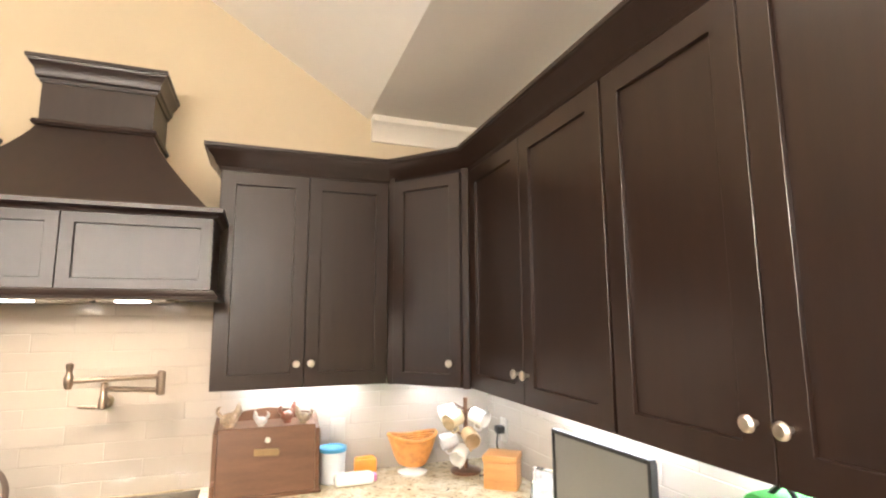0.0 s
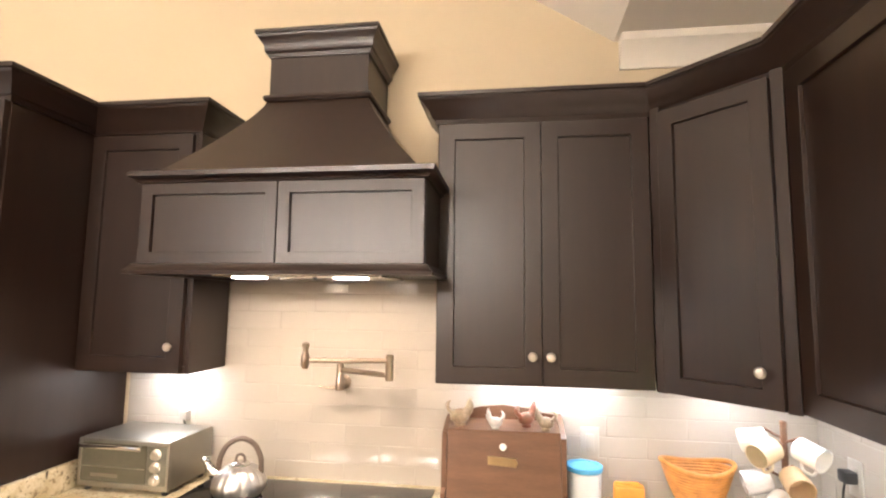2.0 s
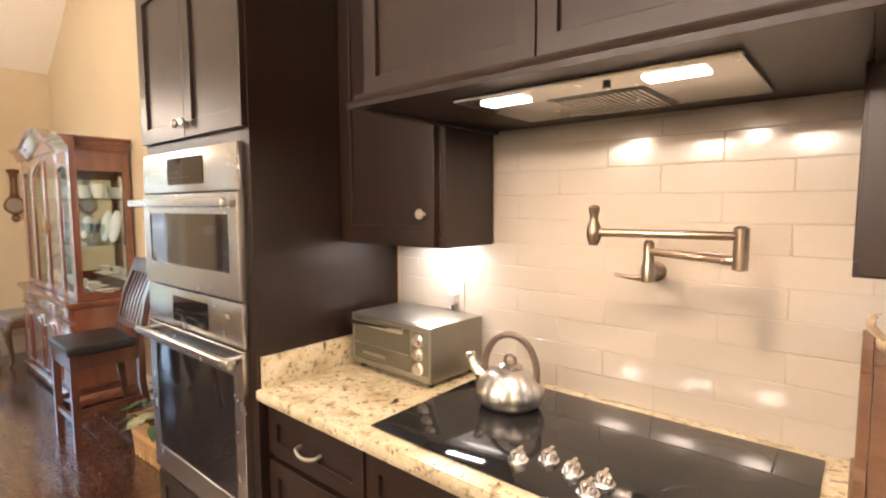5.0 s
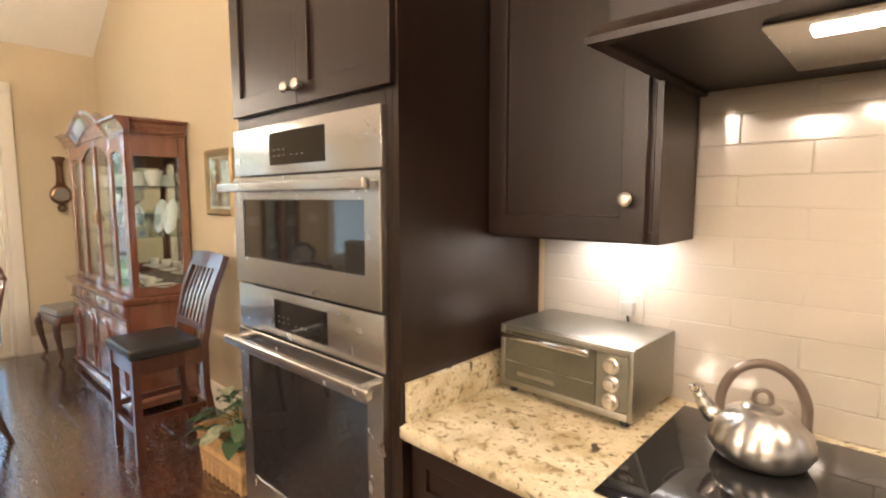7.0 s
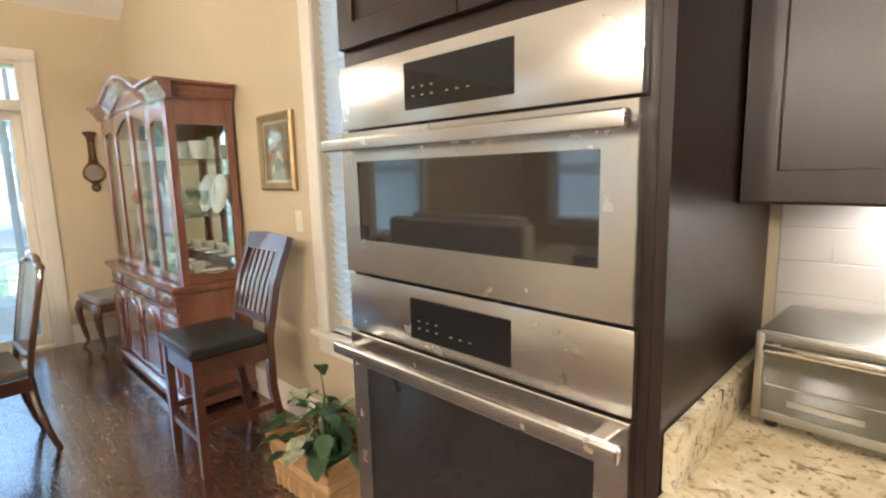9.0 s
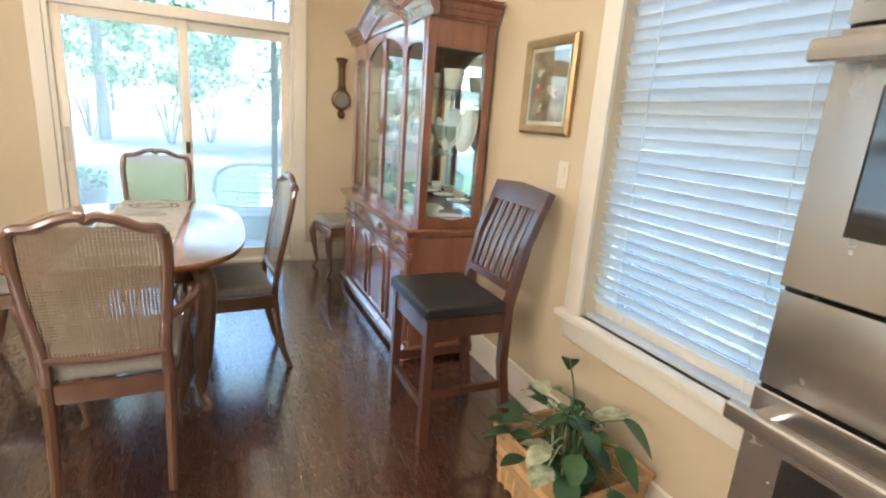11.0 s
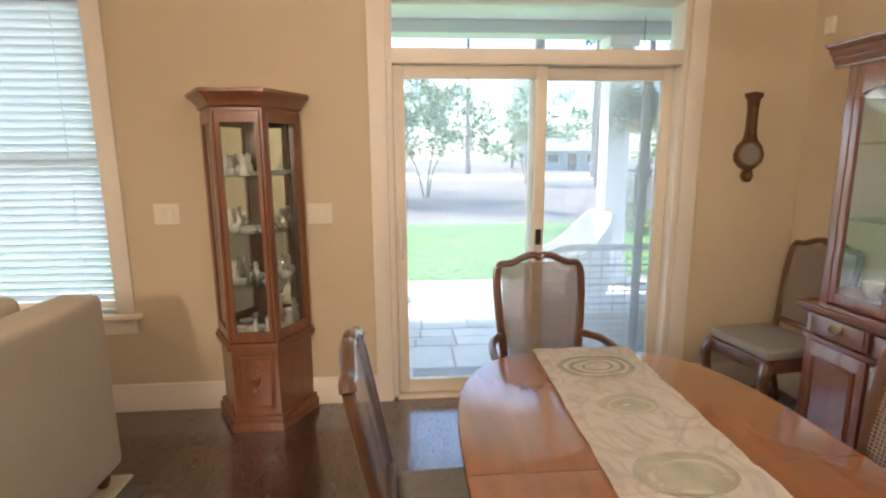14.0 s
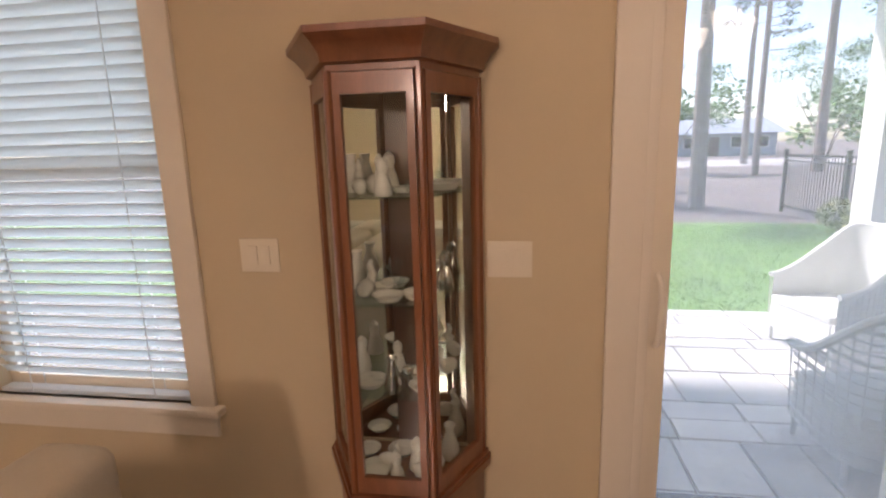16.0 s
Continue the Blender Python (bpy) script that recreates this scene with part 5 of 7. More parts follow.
    # bonnet: the cornice rises in an arch over the middle doors
    n, cols = 48, []
    bm = bmesh.new()
    for k in range(n + 1):
        x = U0 - 0.07 + (U1 - U0 + 0.14) * k / n
        u = abs(x + 3.545) / ((U1 - U0) / 2)
        lift = 0.115 * (0.5 + 0.5 * math.cos(math.pi * min(1, u / 0.66))) ** 0.75 - 0.012 * math.sin(math.pi * min(1, max(0, (u - 0.45) / 0.3)))
        cols.append([bm.verts.new((x, F1 - o, z + lift)) for o, z in side] + [bm.verts.new((x, F1 + 0.02, side[-1][1] + lift)), bm.verts.new((x, F1 + 0.02, zt - 0.02))])
    for a, b in zip(cols, cols[1:]):
        for j in range(len(a)):
            q = (j + 1) % len(a)
            bm.faces.new((a[j], b[j], b[q], a[q]))
    bm.faces.new(cols[0]), bm.faces.new(cols[-1][::-1])
    part("bonnet_cornice", bm, CHERRY, h)
    part("carved_shell", blob(bmesh.new(), (-3.545, F1 - 0.05, zt + 0.19), (0.05, 0.02, 0.02), 2, 0.3), CHERRY, h)
    for z in (1.21, 1.56):
        part("shelf", B((U0 + 0.022, F1 + 0.05, z, U1 - 0.022, YB - 0.015, z + 0.008)), SHELFGLASS, h, "glass shelf")
    part("deck", B((U0 + 0.02, F1 + 0.024, zw + 0.0385, U1 - 0.023, YB - 0.014, zw + 0.046)), CHERRY, h)
    return h


hutch()
DECK = (0.847, 1.2185, 1.5685)


def plate(m, r, label):
    bm = lathe(bmesh.new(), [(0.02, 0), (r * 0.55, 0.002), (r * 0.66, 0.008), (r, 0.018), (r, 0.021), (r * 0.66, 0.012), (r * 0.5, 0.007), (0.02, 0.006)], 28)
    p = solid("plate", bm, PORCELAIN, label, "plate", "dishes in the hutch")
    p.matrix_basis = m


def cup(m, h, r, label, material, name="cup"):
    c = thing(name, label, "cup", group="dishes in the hutch")
    part("bowl", lathe(bmesh.new(), [(r * 0.55, 0), (r * 0.6, 0.006), (r * 0.85, h * 0.4), (r, h), (r - 0.003, h), (r * 0.8, h * 0.42), (0.01, 0.01)], 18), material, c)
    part("handle", tube(bmesh.new(), smooth_path([(r * 0.9, 0, h * 0.8), (r + 0.02, 0, h * 0.75), (r + 0.018, 0, h * 0.4), (r * 0.8, 0, h * 0.3)], 4), 0.003, 6), material, c)
    c.matrix_basis = m


GLASSWARE = clear("crystal", (0.9, 0.95, 0.95))


def goblet(m, label):
    g = solid("goblet", lathe(bmesh.new(), [(0.03, 0), (0.03, 0.003), (0.006, 0.008), (0.005, 0.06), (0.02, 0.075), (0.034, 0.11), (0.032, 0.155), (0.029, 0.155), (0.031, 0.11), (0.016, 0.078), (0.002, 0.072)], 16), GLASSWARE, label, "glass", "dishes in the hutch")
    g.matrix_basis = m


rg = random.Random(11)
for x, r in ((-2.86, 0.125), (-3.06, 0.125), (-3.62, 0.1), (-4.08, 0.1)):
    plate(pose(x, 3.78, DECK[1] + r + 0.005, 80, 0, rg.uniform(-4, 4)), r, "large white porcelain plate stood on the glass shelf")
for x in (-2.93, -3.2, -3.5, -3.75, -4.0, -4.2):
    cup(pose(x, 3.62 + rg.uniform(-0.03, 0.03), DECK[0], 0, 0, rg.uniform(0, 360)), 0.07, 0.045, "white porcelain tea cup on the hutch deck", PORCELAIN)
    plate(pose(x + 0.1, 3.68, DECK[0] + 0.001), 0.085, "small white porcelain saucer on the hutch deck")
for x in (-2.85, -2.98, -3.15, -3.4, -3.7, -3.95, -4.15):
    goblet(pose(x, 3.66, DECK[1]), "clear crystal goblet on the glass shelf")
for x in (-2.9, -3.25, -3.65, -4.05):
    cup(pose(x, 3.68, DECK[2], 0, 0, rg.uniform(0, 360)), 0.11, 0.06, "deep white porcelain jug on the upper glass shelf", PORCELAIN, "jug")

# counter stool
def stool():
    s = thing("counter_stool", "dark mahogany counter stool with black leather seat", "stool")
    w, dd, sh = 0.44, 0.42, 0.60
    for x in (-w / 2, w / 2 - 0.04):
        part("front_leg", prism(bmesh.new(), [(x, -dd / 2), (x + 0.04, -dd / 2), (x + 0.04, -dd / 2 + 0.04), (x, -dd / 2 + 0.04)], 0, sh), DARKWOOD, s)
        bm = bmesh.new()
        pts = [(x + 0.02, dd / 2 + 0.02, 0.0), (x + 0.02, dd / 2 - 0.03, 0.35), (x + 0.02, dd / 2 - 0.03, 0.62), (x + 0.02, dd / 2 + 0.03, 0.9), (x + 0.02, dd / 2 + 0.12, 1.125)]
        prism(bm, [(p[1] + 0.02, p[2]) for p in pts] + [(p[1] - 0.02, p[2]) for p in pts[::-1]], x, x + 0.04, "x")
        part("back_leg", bm, DARKWOOD, s)
    part("apron", B((-w / 2 + 0.04, -dd / 2 + 0.008, sh - 0.09, w / 2 - 0.04, -dd / 2 + 0.03, sh), (-w / 2 + 0.008, -dd / 2 + 0.04, sh - 0.09, -w / 2 + 0.03, dd / 2 - 0.05, sh), (w / 2 - 0.03, -dd / 2 + 0.04, sh - 0.09, w / 2 - 0.008, dd / 2 - 0.05, sh), (-w / 2 + 0.04, dd / 2 - 0.05, sh - 0.09, w / 2 - 0.04, dd / 2 - 0.03, sh)), DARKWOOD, s)
    part("seat", B((-w / 2 - 0.012, -dd / 2 - 0.015, sh + 0.001, w / 2 + 0.012, dd / 2 - 0.055, sh + 0.06), bevel=0.022, seg=3), LEATHER, s, "black leather seat cushion")
    part("stretcher", B((-w / 2 + 0.04, -dd / 2 + 0.01, 0.17, w / 2 - 0.04, -dd / 2 + 0.03, 0.205)), DARKWOOD, s)
    for x in (-w / 2 + 0.01, w / 2 - 0.03):
        part("stretcher", B((x, -dd / 2 + 0.04, 0.23, x + 0.02, dd / 2 - 0.03, 0.265)), DARKWOOD, s)
    part("crest_rail", prism(bmesh.new(), [(-w / 2 - 0.005, 1.045), (w / 2 + 0.005, 1.045), (w / 2 + 0.005, 1.135), (0, 1.15), (-w / 2 - 0.005, 1.135)], 0, 0.028, "y"), DARKWOOD, s).matrix_basis = pose(0, 0.315, 0, 0, 0, 0) @ Matrix.Translation((0, -0.005, 0)) @ pose(0, 0, 1.09, -20) @ Matrix.Translation((0, -0.014, -1.09))
    part("lower_rail", B((-w / 2 + 0.04, dd / 2 - 0.035, 0.69, w / 2 - 0.04, dd / 2 - 0.015, 0.73)), DARKWOOD, s)
    for i in range(6):
        x = -w / 2 + 0.065 + i * (w - 0.16) / 5
        bm = bmesh.new()
        pts = [(dd / 2 - 0.025, 0.72), (dd / 2 + 0.02, 0.88), (dd / 2 + 0.095, 1.06)]
        prism(bm, [(y + 0.006, z) for y, z in pts] + [(y - 0.006, z) for y, z in pts[::-1]], x, x + 0.028, "x")
        part("slat", bm, DARKWOOD, s)
    return s


stool().matrix_basis = pose(-2.20, 3.43, 0, 0, 0, 0)

# cane-back dining chairs
def cane_sheet(bm, inside, z0, z1, x0, x1, y_of, pitch=0.0115, w=0.0038):
    """Open cane weave: crossing strips within an outline."""
    n = int((x1 - x0) / pitch)
    for i in range(n + 1):
        x = x0 + i * pitch
        zs = [z0 + (z1 - z0) * k / 24 for k in range(25) if inside(x, z0 + (z1 - z0) * k / 24)]
        if len(zs) > 2:
            a, b = min(zs), max(zs)
            m = (a + b) / 2
            for p, q in ((a, m), (m, b)):
                vs = [bm.verts.new(c) for c in ((x - w / 2, y_of(p), p), (x + w / 2, y_of(p), p), (x + w / 2, y_of(q), q), (x - w / 2, y_of(q), q))]
                bm.faces.new(vs)
    n = int((z1 - z0) / pitch)
    for i in range(n + 1):
        z = z0 + i * pitch
        xs = [x0 + (x1 - x0) * k / 24 for k in range(25) if inside(x0 + (x1 - x0) * k / 24, z)]
        if len(xs) > 2:
            y = y_of(z) - 0.0012
            vs = [bm.verts.new(c) for c in ((min(xs), y, z - w / 2), (max(xs), y, z - w / 2), (max(xs), y, z + w / 2), (min(xs), y, z + w / 2))]
            bm.faces.new(vs)
    return bm


def cane_chair(arms, label):
    """Faces -y; origin on the floor under the seat's middle."""
    c = thing("dining_chair", label, "chair", group="cane-back dining chairs")
    w = 0.228 if arms else 0.23
    yb = lambda z: 0.20 + max(0, z - 0.44) * 0.20
    sh = 0.43
    for s in (-1, 1):
        part("front_leg", tube(bmesh.new(), smooth_path([(s * (w - 0.03), -0.22, sh - 0.02), (s * (w - 0.015), -0.245, sh - 0.10), (s * (w - 0.035), -0.225, 0.16), (s * (w - 0.05), -0.212, 0.06), (s * (w - 0.035), -0.238, 0.016), (s * (w - 0.035), -0.24, 0.0)], 4), [0.032, 0.032, 0.027, 0.021, 0.016, 0.014, 0.014, 0.017, 0.017], 10), CHAIRWOOD, c)
        part("back_leg", tube(bmesh.new(), smooth_path([(s * (w - 0.045), 0.20, sh), (s * (w - 0.047), 0.212, 0.28), (s * (w - 0.05), 0.25, 0.10), (s * (w - 0.05), 0.285, 0.0)], 4), [0.022, 0.02, 0.017, 0.016], 8), CHAIRWOOD, c)
        part("stile", tube(bmesh.new(), smooth_path([(s * (w - 0.045), yb(0.40), 0.40), (s * (w - 0.05), yb(0.55), 0.55), (s * (w - 0.03), yb(0.75), 0.75), (s * (w - 0.022), yb(0.9), 0.90), (s * (w - 0.03), yb(0.965), 0.965)], 4), 0.021, 8, 0.75), CHAIRWOOD, c)
    crest = [(-w + 0.03, 0.965), (-w + 0.045, 0.982), (-w * 0.6, 0.985), (-w * 0.32, 1.012), (-w * 0.1, 1.02), (0, 1.008), (w * 0.1, 1.02), (w * 0.32, 1.012), (w * 0.6, 0.985), (w - 0.045, 0.982), (w - 0.03, 0.965)]
    part("crest_rail", tube(bmesh.new(), smooth_path([(x, yb(z), z) for x, z in crest], 4), 0.021, 8, 0.8), CHAIRWOOD, c)
    part("bottom_rail", tube(bmesh.new(), smooth_path([(-w + 0.05, yb(0.53), 0.53), (0, yb(0.52), 0.52), (w - 0.05, yb(0.53), 0.53)], 4), 0.019, 8), CHAIRWOOD, c)
    for o in (0.009, -0.011):
        tagged(part("cane_back", cane_sheet(bmesh.new(), lambda x, z: abs(x) < w - 0.045 - 0.02 * (z < 0.6) and z < 0.985 + 0.025 * (1 - abs(x) / w) - 0.012, 0.535, 1.0, -w + 0.03, w - 0.03, lambda z, o=o: yb(z) + o), CANE, c, "open woven cane panel", smooth=0), kind="stuff")
    bm = B((-w + 0.02, -0.235, sh - 0.075, w - 0.02, -0.205, sh), (-w + 0.012, -0.2, sh - 0.07, -w + 0.038, 0.2, sh), (w - 0.038, -0.2, sh - 0.07, w - 0.012, 0.2, sh), (-w + 0.03, 0.185, sh - 0.07, w - 0.03, 0.212, sh), bevel=0.006)
    part("seat_frame", bm, CHAIRWOOD, c)
    part("seat", B((-w + 0.015, -0.235, sh + 0.001, w - 0.015, 0.19, sh + 0.06), bevel=0.026, seg=4), FABRIC, c, "grey upholstered seat")
    if arms:
        for s in (-1, 1):
            a = part("arm", tube(bmesh.new(), smooth_path([(s * (w - 0.035), yb(0.66), 0.66), (s * (w + 0.03), 0.12, 0.668), (s * (w + 0.045), -0.04, 0.66), (s * (w + 0.03), -0.12, 0.645), (s * (w + 0.015), -0.13, 0.63)], 4), 0.018, 8), CHAIRWOOD, c)
            part("arm_post", tube(bmesh.new(), smooth_path([(s * (w + 0.03), -0.1, 0.645), (s * (w + 0.01), -0.07, 0.55), (s * (w - 0.02), -0.06, sh - 0.02)], 4), 0.016, 8), CHAIRWOOD, a)
    return c


arm = cane_chair(True, "walnut armchair with cane back at the table end")
side = cane_chair(False, "walnut side chair with cane back at the table")
arm.matrix_basis = pose(-2.33, 2.09, 0, 0, 0, -90) @ Matrix.Diagonal((1, 1, 1.02, 1))
copy_thing(arm, pose(-4.06, 2.07, 0, 0, 0, 91) @ Matrix.Diagonal((1, 1, 1.01, 1)))
side.matrix_basis = pose(-3.36, 1.59, 0, 0, 0, 182) @ Matrix.Diagonal((1, 1, 1.01, 1))
copy_thing(side, pose(-3.06, 2.50, 0, 0, 0, 4) @ Matrix.Diagonal((1, 1, 1.02, 1)))
spare = copy_thing(side, pose(-4.66, 3.52, 0, 0, 0, 8))
spare["label"] = "spare walnut side chair with cane back in the corner"

# dining table
tb = thing("dining_table", "polished walnut oval dining table with pedestal legs", "table", (-3.14, 2.07, 0))


def oval(a, b, n=56, p=3.0):
    out = []
    for k in range(n):
        t = 2 * math.pi * k / n
        ct, st = math.cos(t), math.sin(t)
        out.append((math.copysign(abs(ct) ** (2 / p), ct) * a, math.copysign(abs(st) ** (2 / p), st) * b))
    return out


TC = Vector((-3.13, 2.075))
bm = bmesh.new()
prev = None
for s, z in ((0.97, 0.728), (0.985, 0.731), (0.99, 0.741), (1.0, 0.745), (1.0, 0.754), (0.996, 0.759), (0.99, 0.76)):
    row = [bm.verts.new((TC.x + x * s, TC.y + y * s, z)) for x, y in oval(0.76, 0.51)]
    if prev:
        for k in range(len(row)):
            bm.faces.new((prev[k], prev[(k + 1) % len(row)], row[(k + 1) % len(row)], row[k]))
    else:
        bm.faces.new(row)
    prev = row
bm.faces.new(prev)
part("tabletop", bm, TABLEWOOD, tb)
part("leaf_seam", B((TC.x - 0.0015, TC.y - 0.5, 0.7598, TC.x + 0.0015, TC.y + 0.5, 0.7604)), DARKWOOD, tb)
part("apron", prism(bmesh.new(), [(TC.x + x, TC.y + y) for x, y in oval(0.64, 0.38)], 0.645, 0.728), CHAIRWOOD, tb)
for sx in (-1, 1):
    for sy in (-1, 1):
        x, y = TC.x + sx * 0.53, TC.y + sy * 0.29
        part("leg", tube(bmesh.new(), smooth_path([(x, y, 0.70), (x + sx * 0.03, y + sy * 0.03, 0.60), (x + sx * 0.005, y + sy * 0.005, 0.25), (x - sx * 0.01, y - sy * 0.01, 0.08), (x + sx * 0.02, y + sy * 0.02, 0.02), (x + sx * 0.02, y + sy * 0.02, 0)], 4),
                         [0.042, 0.045, 0.042, 0.03, 0.022, 0.02, 0.024], 10), CHAIRWOOD, tb)

# runner
RUN = mat("cream_table_runner", (0.84, 0.80, 0.72), 0.7, vary=0.05, scale=9, second=(0.89, 0.86, 0.80), bump=0.3, bump_scale=300)
# faint swirled print in tan and sage
for sc, lo, hi, col in ((7, 0.50, 0.53, (0.52, 0.40, 0.26)), (5, 0.47, 0.50, (0.42, 0.42, 0.37))):
    rn, rl = RUN.node_tree.nodes, RUN.node_tree.links
    rb = rn["Principled BSDF"]
    below = rb.inputs["Base Color"].links[0].from_socket
    sw, up_, dn_, mul, mixc = rn.new("ShaderNodeTexNoise"), rn.new("ShaderNodeMapRange"), rn.new("ShaderNodeMapRange"), rn.new("ShaderNodeMath"), rn.new("ShaderNodeMix")
    sw.inputs["Scale"].default_value, sw.inputs["Detail"].default_value, sw.inputs["Distortion"].default_value = sc, 1, 1.5
    rl.new([k for k in rn if k.type == "MAPPING"][0].outputs[0], sw.inputs[0])
    for rg_, a_, b_ in ((up_, lo, hi), (dn_, hi + 0.06, hi + 0.02)):
        rg_.inputs[1].default_value, rg_.inputs[2].default_value = a_, b_
        rl.new(sw.outputs[0], rg_.inputs[0])
    mul.operation = "MULTIPLY"
    rl.new(up_.outputs[0], mul.inputs[0]), rl.new(dn_.outputs[0], mul.inputs[1])
    half_ = rn.new("ShaderNodeMath")
    half_.operation = "MULTIPLY"
    half_.inputs[1].default_value = 0.3
    rl.new(mul.outputs[0], half_.inputs[0])
    mixc.data_type = "RGBA"
    mixc.inputs[7].default_value = (*col, 1)
    rl.new(half_.outputs[0], mixc.inputs[0]), rl.new(below, mixc.inputs[6]), rl.new(mixc.outputs[2], rb.inputs["Base Color"])
CLOTHS = mat("grey_green_print", (0.33, 0.33, 0.27), 0.85, vary=0.25, scale=14, bump=0.3, bump_scale=300)
PALEPRINT = mat("pale_sage_print", (0.45, 0.44, 0.37), 0.85, vary=0.15, scale=14)
ru = thing("table_runner", "cream table runner printed with grey ovals", "table runner", (TC.x, TC.y, 0.76))


def rz(x, y):
    return 0.7625 + 0.0075 * (noise.noise(Vector((x * 9 + y * 4, y * 5 - x * 2, 0))) + 0.45 * noise.noise(Vector((x * 22, y * 15 + x * 9, 3))) + 1.2)


def draped(outline_x0, outline_x1, hw, lift, skew=0.03):
    bm = bmesh.new()
    nx, ny = 130, 28
    rows = [[bm.verts.new((x := outline_x0 + (outline_x1 - outline_x0) * i / nx, y := 2.085 + (TC.x - x) * skew + hw * (2 * j / ny - 1), rz(x, y) + lift)) for j in range(ny + 1)] for i in range(nx + 1)]
    for a, b in zip(rows, rows[1:]):
        for j in range(ny):
            bm.faces.new((a[j], a[j + 1], b[j + 1], b[j]))
    return bm


bm = draped(-3.885, -2.385, 0.19, 0.0)
bmesh.ops.solidify(bm, geom=bm.faces[:], thickness=0.0015)
part("cloth", bm, RUN, ru)


def oval_print(cx, a, b, material, ring=0.0, off=0.0, turn=0.0):
    bm = bmesh.new()
    lift = 0.0024 if ring else 0.0019
    n = 28
    cy = 2.085 + (TC.x - cx) * 0.03 + off
    def at(r, k):
        t = 2 * math.pi * k / n
        x, y = a * r * math.cos(t), b * r * math.sin(t)
        x, y = x * math.cos(turn) - y * math.sin(turn) + cx, x * math.sin(turn) + y * math.cos(turn) + cy
        return bm.verts.new((x, y, rz(x, y) + lift))
    inner = [at(ring or 0.5, k) for k in range(n)]
    outer = [at(1, k) for k in range(n)]
    for k in range(n):
        bm.faces.new((inner[k], inner[(k + 1) % n], outer[(k + 1) % n], outer[k]))
    if not ring:
        bm.faces.new(inner)
    part("printed_oval", bm, material, ru, smooth=0)


for i, cx in enumerate((-3.70, -3.42, -3.08, -2.74, -2.48)):
    big = i % 2 == 0
    if i == 0:
        for k in (1.0, 0.72, 0.4):
            oval_print(cx, 0.095 * k, 0.14 * k, CLOTHS, 0.84, 0.01 * (1 - k))
        continue
    oval_print(cx, 0.085 if big else 0.06, 0.125 if big else 0.095, CLOTHS, 0.0, 0.0)
    oval_print(cx + 0.012, 0.066 if big else 0.045, 0.10 if big else 0.075, PALEPRINT, 0.82, 0.004)

# chandelier over the table
ch = thing("chandelier", "pale metal chandelier with curved arms, lit", "chandelier", (-3.1, 2.07, 1.9))
cx, cy = -3.1, 2.07
PALEM = mat("antique_silver_metal", (0.55, 0.50, 0.42), 0.35, 0.8, vary=0.15, scale=12)
part("finial", lathe(bmesh.new(), [(0.004, 1.83), (0.008, 1.85), (0.02, 1.885), (0.042, 1.91), (0.044, 1.92), (0.02, 1.93), (0.016, 1.97), (0.016, 2.25), (0.03, 2.28), (0.03, 2.34), (0.012, 2.37), (0.006, 4.10)], 18, (cx, cy, 0)), PALEM, ch)
for k in range(5):
    a = 2 * math.pi * k / 5 + 0.3
    u, v = math.cos(a), math.sin(a)
    ar = part("arm", tube(bmesh.new(), smooth_path([(cx + u * 0.02, cy + v * 0.02, 1.95), (cx + u * 0.12, cy + v * 0.12, 1.93), (cx + u * 0.24, cy + v * 0.24, 2.0), (cx + u * 0.28, cy + v * 0.28, 2.12)], 5), 0.0042, 8), PALEM, ch)
    part("cup", lathe(bmesh.new(), [(0.01, 2.10), (0.03, 2.12), (0.032, 2.13), (0.012, 2.135)], 14, (cx + u * 0.28, cy + v * 0.28, 0)), PALEM, ar)
    part("shade", lathe(bmesh.new(), [(0.028, 2.135), (0.06, 2.17), (0.075, 2.23), (0.085, 2.27), (0.08, 2.27), (0.02, 2.14)], 18, (cx + u * 0.28, cy + v * 0.28, 0)), SHADEGLOW, ar, "lit frosted glass shade")
part("canopy", lathe(bmesh.new(), [(0.01, 4.04), (0.06, 4.06), (0.065, 4.18)], 18, (cx, cy, 0)), PALEM, ch)
ch.location.z += 0.03

# pendants over the island side of the kitchen
for x in (-0.35, 0.45, 1.25):
    p = thing("pendant_light", "warm frosted glass pendant lamp, lit", "pendant light", (x, -0.15, 2.2), group="kitchen pendants")
    zc = EAVE_E + 0.643 * (XE - x)
    part("globe", lathe(bmesh.new(), [(0.03, 2.34), (0.05, 2.32), (0.085, 2.25), (0.10, 2.17), (0.095, 2.14), (0.05, 2.12), (0.01, 2.115)], 22, (x, -0.15, 0)), PENDANTGLOW, p, "lit frosted globe")
    part("stem", tube(bmesh.new(), [(x, -0.15, 2.33), (x, -0.15, zc + 0.02)], 0.006, 8), BRONZE, p)
    part("canopy", lathe(bmesh.new(), [(0.055, zc - 0.05), (0.06, zc + 0.03)], 18, (x, -0.15, 0)), BRONZE, p)
    part("cap", lathe(bmesh.new(), [(0.034, 2.335), (0.034, 2.36), (0.012, 2.38)], 16, (x, -0.15, 0)), BRONZE, p)

